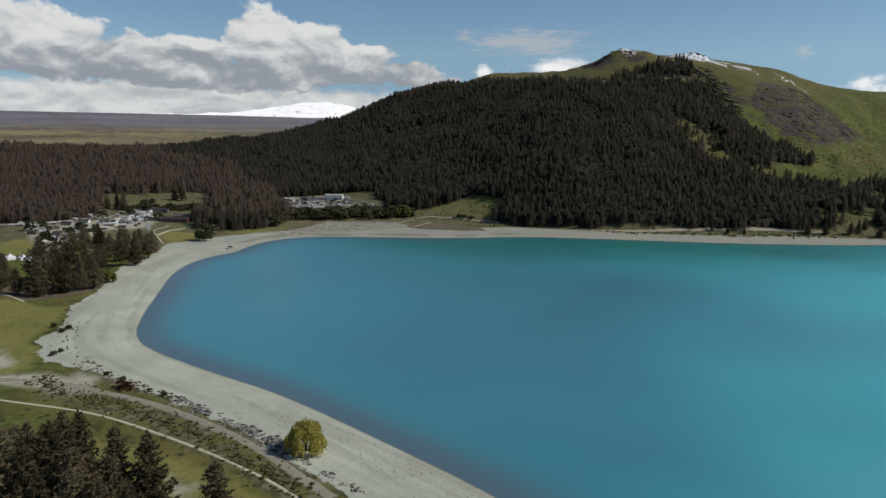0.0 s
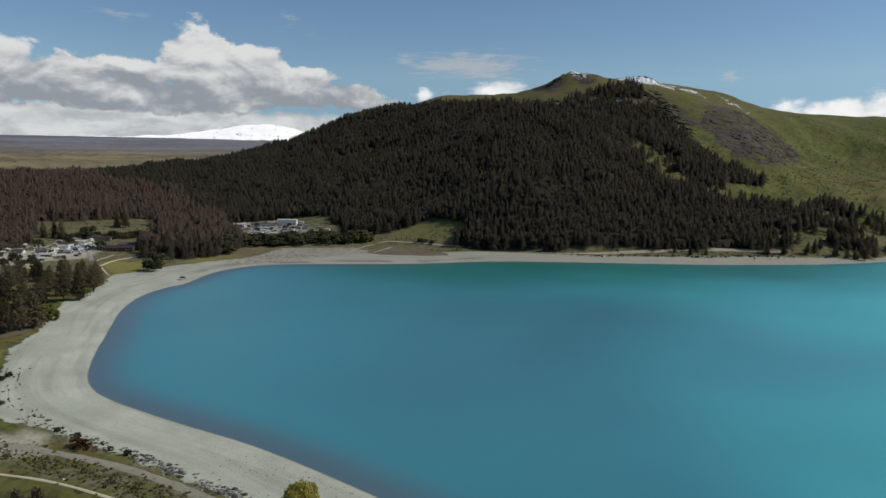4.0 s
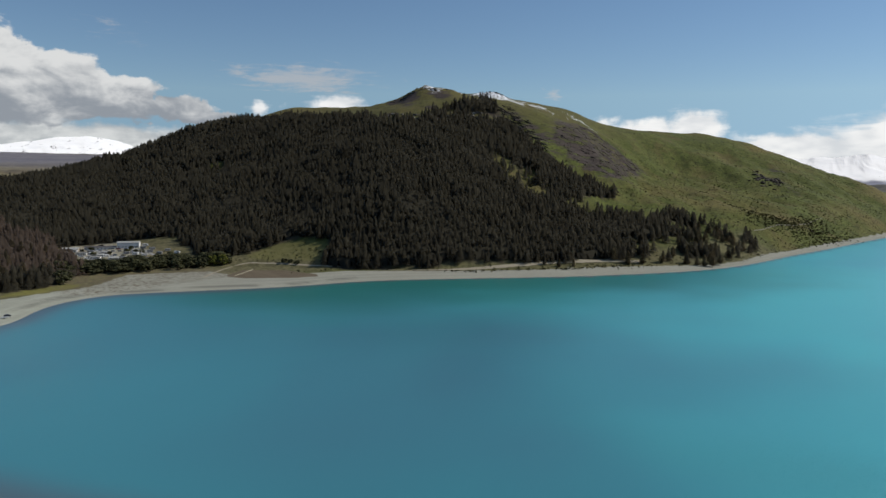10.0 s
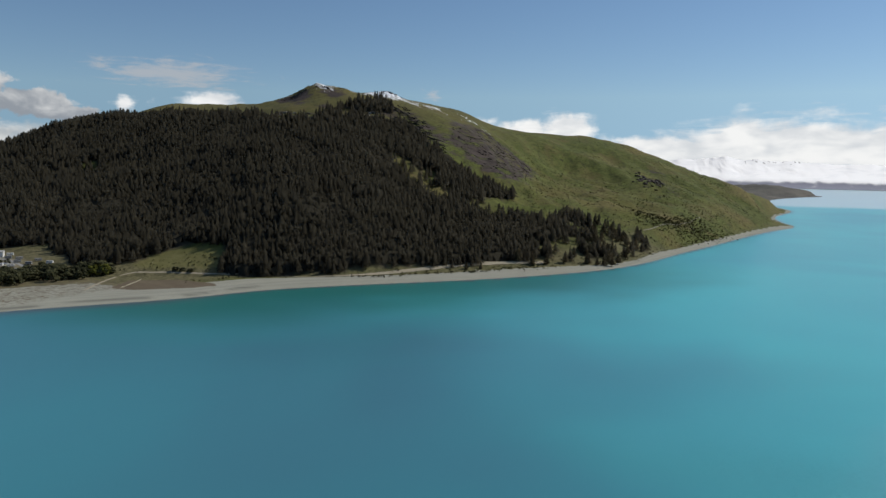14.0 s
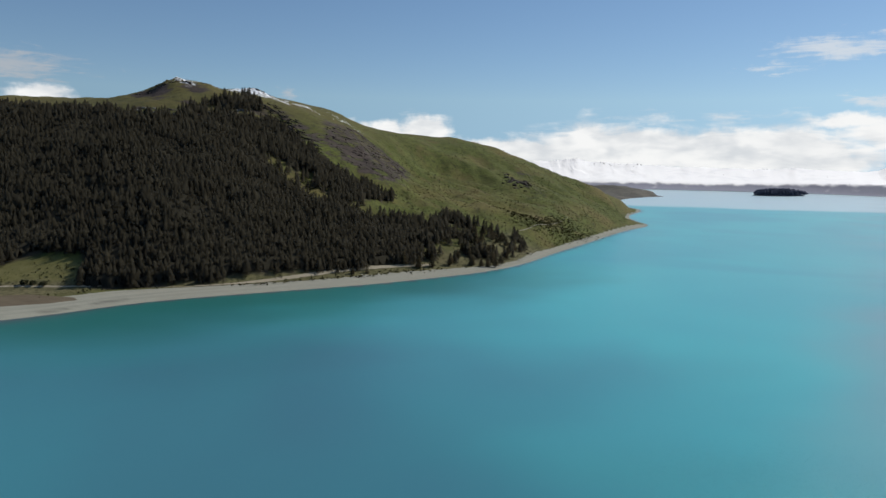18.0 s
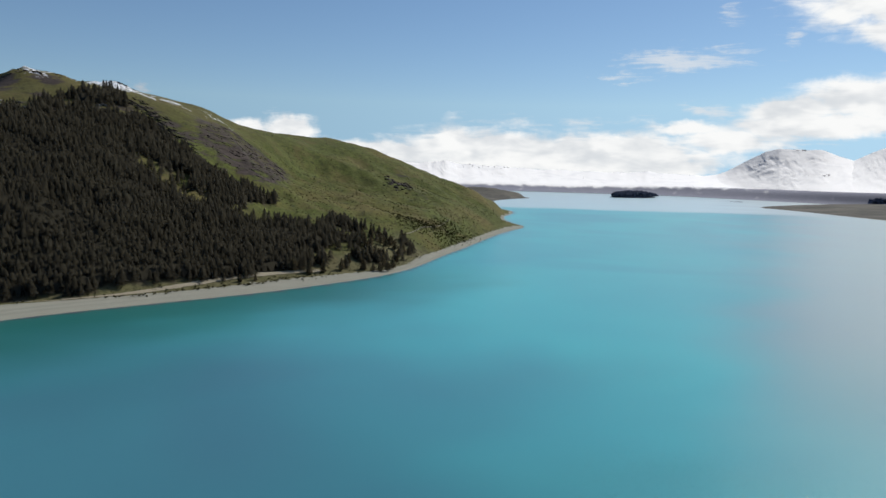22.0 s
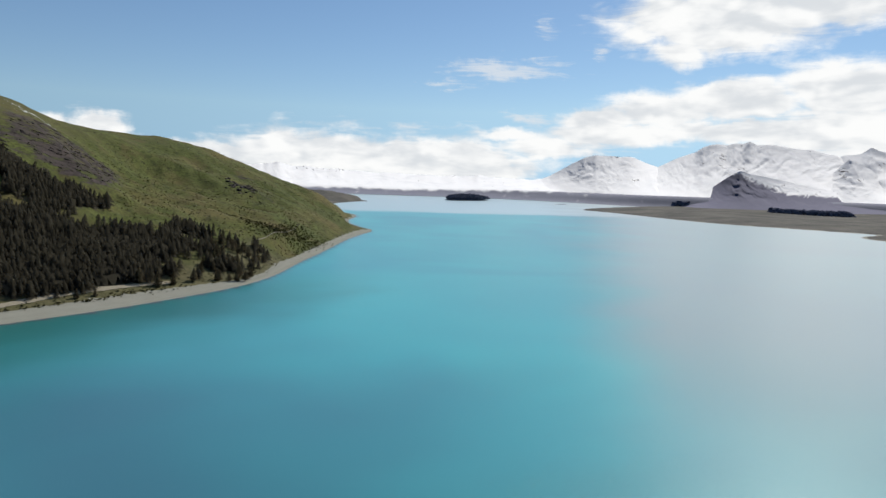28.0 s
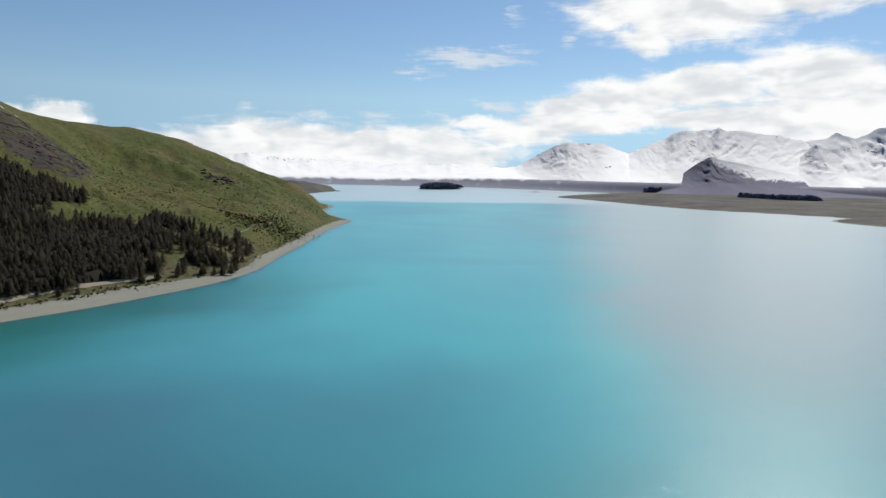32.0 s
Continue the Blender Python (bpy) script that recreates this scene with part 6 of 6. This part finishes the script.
cover("meadow_scrub", TUFTS, x_, y_, np.random.RandomState(75).uniform(0.5, 2.2, len(x_)), np.full(len(x_), 1.3), 76, SCRUB, "dark bushes dotted over the meadow by the village", "scrub", 0.1)
x_, y_ = along([(-398, 1350), (-378, 1322), (-364, 1288)], 150, 11, 65)
cover("outcrop_rocks", STONES, x_, y_, rng_.uniform(1.0, 4.2, 150), rng_.uniform(1.0, 1.8, 150), 66, CRAG, "small dark rock outcrop on the hill face", "rocks", 0.5)
x_, y_ = along([(-770, 766), (-736, 769), (-706, 775), (-693, 798), (-690, 835), (-670, 848), (-652, 866), (-632, 884)], 90, 7, 67)
cover("outcrop_rocks", STONES, x_, y_, rng_.uniform(1.5, 4.6, 90), rng_.uniform(1.0, 1.6, 90), 68, STONE, "pale crags among the upper trees", "rocks", 0.5)


# ------------------------------------------------------------- houses, tents and cars
def house(x, y, turn, w, d, h, pitch, wall_mat, roof_mat, label, windows=3, group="village houses", name="house"):
    ob = thing(name, on_ground(x, y, turn, 0.3), label, "house", group)
    bm = bmesh.new()
    box(bm, -w / 2, w / 2, -d / 2, d / 2, 0, h)
    top = [bm.verts.new(p) for p in ((-w / 2, 0, h + pitch - 0.05), (w / 2, 0, h + pitch - 0.05))]
    corners = [bm.verts.new(p) for p in ((-w / 2, -d / 2, h), (-w / 2, d / 2, h), (w / 2, -d / 2, h), (w / 2, d / 2, h))]
    bm.faces.new((corners[1], corners[0], top[0]))
    bm.faces.new((corners[2], corners[3], top[1]))
    part("wall", bm, wall_mat, ob)
    for side in (-1, 1):
        bm = bmesh.new()
        e = 0.45
        slope = pitch / (d / 2)
        a = [(-w / 2 - e, 0, h + pitch), (w / 2 + e, 0, h + pitch), (w / 2 + e, side * (d / 2 + e), h - slope * e), (-w / 2 - e, side * (d / 2 + e), h - slope * e)]
        low = [bm.verts.new(p) for p in a]
        high = [bm.verts.new((p[0], p[1], p[2] + 0.16)) for p in a]
        for i in range(4):
            bm.faces.new((low[i], low[(i + 1) % 4], high[(i + 1) % 4], high[i]))
        bm.faces.new(high)
        bm.faces.new(low[::-1])
        bmesh.ops.recalc_face_normals(bm, faces=bm.faces[:])
        part("roof", bm, roof_mat, ob)
    for side in (-1, 1):
        for k in range(windows):
            cx = w * ((k + 0.5) / windows - 0.5)
            bm = bmesh.new()
            box(bm, -0.75, 0.75, -0.06, 0.06, 0.9, 2.1)
            win = part("window", bm, WHITE_WALL, ob, "", Matrix.Translation((cx, side * d / 2, 0)))
            bm = bmesh.new()
            box(bm, -0.65, 0.65, -0.08, 0.08, 1.0, 2.0)
            part("pane", bm, GLASS_DARK, win)
    bm = bmesh.new()
    box(bm, -0.45, 0.45, -0.07, 0.07, 0.3, 2.3, 0.02)
    part("door", bm, DARK_ROOF, ob, "", Matrix.Translation((w * 0.5 - w / windows + 0.2, -d / 2, 0)))
    return ob


HOUSES = [(-653, 5), (-660, 13), (-675, 21), (-668, 34), (-666, 47), (-655, 55), (-668, 66), (-630, 74), (-605, 56), (-590, 30), (-560, 30), (-640, 88), (-679, 86), (-650, 116), (-664, 112), (-690, 30), (-628, 30), (-645, 40), (-700, 70), (-690, 110)]
HOUSES += [(-618, 20), (-600, 12), (-578, 16), (-686, 50), (-684, 62), (-648, 72), (-620, 48), (-612, 66), (-664, 78), (-676, 100), (-655, 104), (-622, 84), (-545, 18), (-575, 44), (-696, 92), (-640, 14), (-705, 108), (-715, 125)]
rng_ = np.random.RandomState(70)
for k, (x, y) in enumerate(HOUSES):
    wall_, roof_ = (WHITE_WALL, TIMBER_WALL, TIMBER_WALL, TIMBER_WALL, TIMBER_WALL)[k % 5], (GREY_ROOF, DARK_ROOF, GREY_ROOF, GREY_ROOF)[k % 4]
    house(x, y, rng_.uniform(-20, 20) + 70 * (k % 2), rng_.uniform(6.5, 9.5), rng_.uniform(4.2, 5.8), 2.5, rng_.uniform(0.8, 1.4), wall_, roof_, ("pale" if wall_ is WHITE_WALL else "timber") + (" cabin under a dark roof" if roof_ is DARK_ROOF else " cabin under a light metal roof"), 3)
for k in range(9):
    house(-648 - 0.9 * k, -10 + 6.6 * k, 82, 5.2, 4.0, 2.3, 0.7, TIMBER_WALL, GREY_ROOF, "small timber cabin under a light roof in the back row", 2, "row of cabins", "cabin")
house(-640, 134, 62, 26, 9, 3.4, 1.8, RUST_WALL, DARK_ROOF, "long red-brown lodge with a dark roof beside the lawn", 7, "lodges", "lodge")
house(-655, 146, 62, 20, 8, 3.2, 1.6, RUST_WALL, DARK_ROOF, "smaller red-brown lodge behind the long one", 5, "lodges", "lodge")
house(-700, 128, 62, 22, 8, 3.0, 1.2, TIMBER_WALL, DARK_ROOF, "low dark-roofed lodge at the edge of the forest", 5, "lodges", "lodge")
house(-738, 342, 55, 22, 10, 6.0, 0.8, WHITE_WALL, GREY_ROOF, "white two-storey building in the holiday park", 6, "park buildings", "park_building")
house(-752, 318, 55, 30, 8, 3.0, 0.9, WHITE_WALL, DARK_ROOF, "low white building with a dark roof in the holiday park", 8, "park buildings", "park_building")
house(-762, 292, 50, 16, 7, 3.0, 1.0, TIMBER_WALL, GREY_ROOF, "small timber building in the holiday park", 4, "park buildings", "park_building")
for x, y, t in ((-716, 305, 50), (-704, 296, 55), (-692, 288, 50), (-726, 288, 60), (-740, 276, 60), (-678, 300, 45)):
    house(x, y, t, 9, 5, 2.5, 0.8, WHITE_WALL, GREY_ROOF, "small white holiday cabin with a light roof", 2, "park cabins", "holiday_cabin")


def tent(x, y, turn, size):
    ob = thing("tent", on_ground(x, y, turn, 0.05), "white pointed canvas tent on the grass", "tent", "white tents")
    bm = bmesh.new()
    s, wall_h, top = size / 2, 2.1, 4.4
    base = [bm.verts.new((sx * s, sy * s, 0)) for sx, sy in ((-1, -1), (1, -1), (1, 1), (-1, 1))]
    eave = [bm.verts.new((sx * s * 1.02, sy * s * 1.02, wall_h)) for sx, sy in ((-1, -1), (1, -1), (1, 1), (-1, 1))]
    mid = [bm.verts.new((sx * s * 0.4, sy * s * 0.4, wall_h + 0.9)) for sx, sy in ((-1, -1), (1, -1), (1, 1), (-1, 1))]
    tip = bm.verts.new((0, 0, top))
    for i in range(4):
        j = (i + 1) % 4
        bm.faces.new((base[i], base[j], eave[j], eave[i]))
        bm.faces.new((eave[i], eave[j], mid[j], mid[i]))
        bm.faces.new((mid[i], mid[j], tip))
    part("canvas", bm, TENT_CLOTH, ob)
    bm = bmesh.new()
    tube(bm, (0, 0, 0), (0, 0, top + 0.5), 0.06, 0.04, 6)
    part("pole", bm, GREY_ROOF, ob)


for x, y in ((-489, -4), (-486, 4), (-484, 9)):
    tent(x, y, 20, 5.5)


def car_kit(paint, long_=4.4, high=1.55, seed=0):
    ob = thing("car", pose(0, 0, 0), "parked car", "car")
    bm = bmesh.new()
    box(bm, -long_ / 2, long_ / 2, -0.88, 0.88, 0.32, 0.92, 0.10)
    part("body", bm, paint, ob)
    bm = bmesh.new()
    l0, l1 = -long_ * 0.42, long_ * 0.22
    pts = [(l0, -0.8, 0.9), (l1 + 0.5, -0.8, 0.9), (l1 + 0.5, 0.8, 0.9), (l0, 0.8, 0.9), (l0 + 0.35, -0.66, high - 0.06), (l1 - 0.25, -0.66, high - 0.06), (l1 - 0.25, 0.66, high - 0.06), (l0 + 0.35, 0.66, high - 0.06)]
    vs = [bm.verts.new(p) for p in pts]
    for q in ((0, 3, 2, 1), (4, 5, 6, 7), (0, 1, 5, 4), (1, 2, 6, 5), (2, 3, 7, 6), (3, 0, 4, 7)):
        bm.faces.new([vs[i] for i in q])
    cabin = part("cabin", bm, GLASS_DARK, ob, "dark glazed cabin")
    bm = bmesh.new()
    box(bm, l0 + 0.3, l1 - 0.2, -0.69, 0.69, high - 0.07, high, 0.03)
    part("roof", bm, paint, cabin)
    for sx in (-0.31, 0.31):
        for sy in (-0.8, 0.8):
            bm = bmesh.new()
            tube(bm, (sx * long_, sy - 0.1, 0.32), (sx * long_, sy + 0.1, 0.32), 0.32, 0.32, 12)
            wheel = part("wheel", bm, RUBBER, ob)
            bm = bmesh.new()
            tube(bm, (sx * long_, sy - 0.115, 0.32), (sx * long_, sy + 0.115, 0.32), 0.18, 0.18, 8)
            part("rim", bm, CAR_PAINTS[1], wheel)
    return ob


def caravan_kit():
    ob = thing("caravan", pose(0, 0, 0), "white caravan", "caravan")
    bm = bmesh.new()
    box(bm, -2.9, 2.9, -1.15, 1.15, 0.45, 2.75, 0.18)
    part("body", bm, CARAVAN_SKIN, ob)
    for sy in (-1, 1):
        for px in (-1.5, 0.8):
            bm = bmesh.new()
            box(bm, px - 0.55, px + 0.55, -0.03, 0.03, 1.5, 2.15)
            part("window", bm, GLASS_DARK, ob, "", Matrix.Translation((0, sy * 1.16, 0)))
        bm = bmesh.new()
        tube(bm, (-0.2, sy * 1.0 - 0.12, 0.34), (-0.2, sy * 1.0 + 0.12, 0.34), 0.34, 0.34, 12)
        part("wheel", bm, RUBBER, ob)
    bm = bmesh.new()
    tube(bm, (2.8, 0, 0.5), (4.0, 0, 0.45), 0.06, 0.05, 6)
    part("drawbar", bm, GREY_ROOF, ob)
    return ob


first_caravan = caravan_kit()
PITCHES = [(-752 + 13 * k + 3 * (k % 3), 292 + 2 * k + 7 * (k % 2)) for k in range(8)] + [(-742 + 12 * k, 352 - 2 * k + 6 * (k % 2)) for k in range(7)] + [(-700 + 9 * k, 322 + 5 * (k % 3)) for k in range(6)] + [(-676, 272), (-664, 278), (-656, 290), (-660, 352), (-672, 362), (-688, 360)]
rng_ = np.random.RandomState(78)
for x, y in PITCHES:
    made = copy_thing(first_caravan, on_ground(x, y, rng_.uniform(20, 80)))
    tagged(made, "white caravan parked on its pitch in the holiday park", "caravan", "caravans in the park")
for k in range(11):
    for x, y in ((-634 - 4.7 * k, 77 + 4.2 * k), (-650 - 4.7 * k, 81 + 3.9 * k)):
        made = copy_thing(first_caravan, on_ground(x, y, rng_.uniform(-8, 8) - 35))
        tagged(made, "white caravan in a row on the village terrace", "caravan", "caravans in the village")
for o in (*first_caravan.children_recursive, first_caravan):
    bpy.data.objects.remove(o)

CAR_NAMES = ("white", "silver", "dark", "blue", "red")
KITS = [car_kit(p) for p in CAR_PAINTS]
PARKED = [(-664, 331), (-660, 334), (-656, 337), (-652, 339), (-648, 342), (-644, 345), (-668, 328), (-672, 325), (-723, 281), (-716, 283), (-709, 282), (-702, 285), (-695, 281), (-688, 283), (-745, 309), (-739, 312), (-733, 316), (-727, 320),
          (-722, 325), (-757, 300), (-730, 300), (-724, 296), (-700, 310), (-694, 305), (-684, 312), (-680, 318), (-588, 34), (-582, 30), (-578, 35), (-640, 50), (-645, 66), (-655, 86), (-625, 96), (-633, 100), (-660, 100), (-620, 62), (-670, 55), (-684, 45), (-700, 45), (-668, 98)]
PARKED += [(-648 - 2.0 * k, 90 + 2.9 * k) for k in range(10)] + [(-640 - 2.0 * k, 93 + 2.9 * k) for k in range(9)] + [(-612 - 5 * k, 44 + 1.5 * k + 4 * (k % 2)) for k in range(7)] + [(-600 + 6 * k, 24 + 3 * (k % 2)) for k in range(6)] + [(-735 + 8 * k, 330 + 4 * (k % 2)) for k in range(6)]
rng_ = np.random.RandomState(77)
for k, (x, y) in enumerate(PARKED):
    c = int(rng_.choice(5, p=(0.5, 0.22, 0.14, 0.08, 0.06)))
    turn_ = rng_.uniform(-12, 12) + (55 if y > 200 else 20)
    made = copy_thing(KITS[c], on_ground(x, y, turn_))
    tagged(made, f"{CAR_NAMES[c]} car parked " + ("in the holiday park" if y > 200 else "among the village houses"), "car", "cars in the park" if y > 200 else "cars in the village")
made = copy_thing(KITS[2], on_ground(-497, 151, 75))
tagged(made, "dark car standing on the gravel at the water's edge", "car")
for kit in KITS:
    for o in (*kit.children_recursive, kit):
        bpy.data.objects.remove(o)


def boat_trailer(x, y, turn):
    ob = thing("boat_trailer", on_ground(x, y, turn), "small white boat on a trailer at the water's edge", "boat")
    bm = bmesh.new()
    sections = []
    for px, half, low, high in ((-2.2, 0.85, 0.75, 1.35), (-0.5, 0.9, 0.65, 1.35), (1.2, 0.75, 0.7, 1.42), (2.4, 0.08, 1.2, 1.55)):
        sections.append([bm.verts.new(p) for p in ((px, -half, high), (px, -half * 0.7, (low + high) / 2), (px, 0, low), (px, half * 0.7, (low + high) / 2), (px, half, high))])
    for a, b in zip(sections, sections[1:]):
        for i in range(4):
            bm.faces.new((a[i], a[i + 1], b[i + 1], b[i]))
        bm.faces.new((a[4], a[0], b[0], b[4]))
    bm.faces.new(sections[0])
    bmesh.ops.recalc_face_normals(bm, faces=bm.faces[:])
    part("hull", bm, CAR_PAINTS[0], ob)
    bm = bmesh.new()
    box(bm, -2.0, 3.2, -0.06, 0.06, 0.5, 0.6)
    box(bm, -0.6, -0.5, -0.95, 0.95, 0.45, 0.55)
    part("trailer_frame", bm, GREY_ROOF, ob)
    for sy in (-0.95, 0.95):
        bm = bmesh.new()
        tube(bm, (-0.55, sy - 0.09, 0.3), (-0.55, sy + 0.09, 0.3), 0.3, 0.3, 12)
        part("wheel", bm, RUBBER, ob)


boat_trailer(-491, 148, 60)


# ------------------------------------------------------------- wavelets that catch the sun
def wavelets(cx, cy, wide, deep, count, steep, seed):
    """Small tilted facets of moving water, thinning out from the middle of the patch."""
    rng = np.random.RandomState(seed)
    x, y = cx + wide * rng.normal(0, 1, count), cy + deep * rng.normal(0, 1, count)
    fx, fy = rng.normal(0, steep, (2, count))
    size, turn = rng.uniform(0.07, 0.15, count), rng.uniform(0, 6.2832, count)
    corners = []
    for k in range(3):
        u, v = size * np.cos(turn + 2.0944 * k), size * np.sin(turn + 2.0944 * k)
        corners.append(np.stack([x + u, y + v, 0.06 - fx * u - fy * v], 1))
    verts = np.stack(corners, 1).reshape(-1, 3)
    tagged(new("wavelets", mesh_from("wavelets", verts, np.arange(3 * count).reshape(-1, 3), [WAVELET])), "small wavelets glittering on the turquoise lake", "water", kind="stuff")


WAVELET = two_tone("wavelet", (0.080, 0.330, 0.375), (0.110, 0.400, 0.440), 0.02, 0.26, 0.0, 4.0, 0.01, 0.0, 0.0, 0.6)
# patch added and placed where the sun's glitter shows from the camera
wavelets(-18, 256, 30, 20, 15000, 0.17, 91)


# ------------------------------------------------------------- island and far groves
def far_thing(x, y, z=0.0):
    px, py, pz = pulled_in(np.array(x, float), np.array(y, float), np.array(z, float))
    s = math.hypot(float(px) - CENTRE[0], float(py) - CENTRE[1]) / math.hypot(x - CENTRE[0], y - CENTRE[1])
    return float(px), float(py), float(pz), s


def island(name, a, b, wide, high, trees_, seed, label):
    """A wooded islet between two points of the lake."""
    rng = np.random.RandomState(seed)
    x0, y0, z0, s = far_thing((a[0] + b[0]) / 2, (a[1] + b[1]) / 2)
    ax, ay, _, _ = far_thing(*a)
    bx, by, _, _ = far_thing(*b)
    long_, turn = math.hypot(bx - ax, by - ay) / 2, math.atan2(by - ay, bx - ax)
    wide, high = wide * s, high * s
    u, v = np.meshgrid(np.linspace(0, 6.2832, 49), np.linspace(0, 1, 10), indexing="ij")
    k = 1 + 0.10 * np.sin(3 * u + 1) + 0.06 * np.sin(7 * u)
    lx, ly = long_ * v * np.cos(u) * k, wide * v * np.sin(u) * k
    lz = high * (1 - v**2) ** 0.7 * (1 + 0.25 * np.sin(lx / long_ * 5)) - 1.0
    c, sn = math.cos(turn), math.sin(turn)
    i = np.arange(48)[:, None] * 10 + np.arange(9)[None]
    faces = np.stack([i, i + 1, i + 11, i + 10], -1).reshape(-1, 4)
    ob = thing(name, pose(x0, y0, z0), label, "island")
    part("land", mesh_from("land", np.stack([lx * c - ly * sn, lx * sn + ly * c, lz], -1).reshape(-1, 3), faces, [HAZED_WOOD], True), None, ob)
    if trees_:
        q, w = np.sqrt(rng.uniform(0, 0.92, trees_)), rng.uniform(0, 6.2832, trees_)
        lx, ly = long_ * q * np.cos(w), wide * q * np.sin(w)
        lz = high * (1 - q**2) ** 0.7 - 2.0
        wood = planted("island_wood", LUMPS + [spire(rng, 4, 7, 0.25)], lx * c - ly * sn, lx * sn + ly * c, lz, rng.uniform(20, 31, trees_) * s, rng.uniform(0.9, 1.3, trees_), seed, [HAZED_WOOD], "", "")
        wood.parent = ob


island("island", (235, 4411), (546, 4769), 70, 20, 420, 81, "low wooded island far out in the lake")
island("islet", (880, 4230), (980, 4260), 14, 3, 0, 82, "flat bare islet in the lake")


def grove(places, heights, seed, label):
    rng = np.random.RandomState(seed)
    x, y, z, s = [], [], [], 1.0
    for gx, gy in places:
        px, py, pz, s = far_thing(gx, gy, ground_z(gx, gy))
        x.append(px), y.append(py), z.append(pz)
    n_ = len(x)
    planted("far_grove", LUMPS, np.array(x), np.array(y), np.array(z) - 0.38 * np.mean(heights) * s, rng.uniform(*heights, n_) * s, rng.uniform(0.9, 1.3, n_), seed, [HAZED_WOOD], label, "trees")


rng_ = np.random.RandomState(83)
grove([(1690 + 34 * a, 4290 + 40 * b) for a, b in rng_.uniform(-1, 1, (60, 2))], (44, 58), 84, "dark clump of trees on the far flat")
grove([(1830 + 135 * a, 3139 + 45 * b - 78 * a) for a, b in rng_.uniform(-1, 1, (240, 2))], (32, 44), 85, "long dark plantation on the far flat")
grove([(2480 + 75 * a, 4180 + 40 * b - 40 * a) for a, b in rng_.uniform(-1, 1, (60, 2))], (34, 44), 86, "small dark plantation on the far flat")
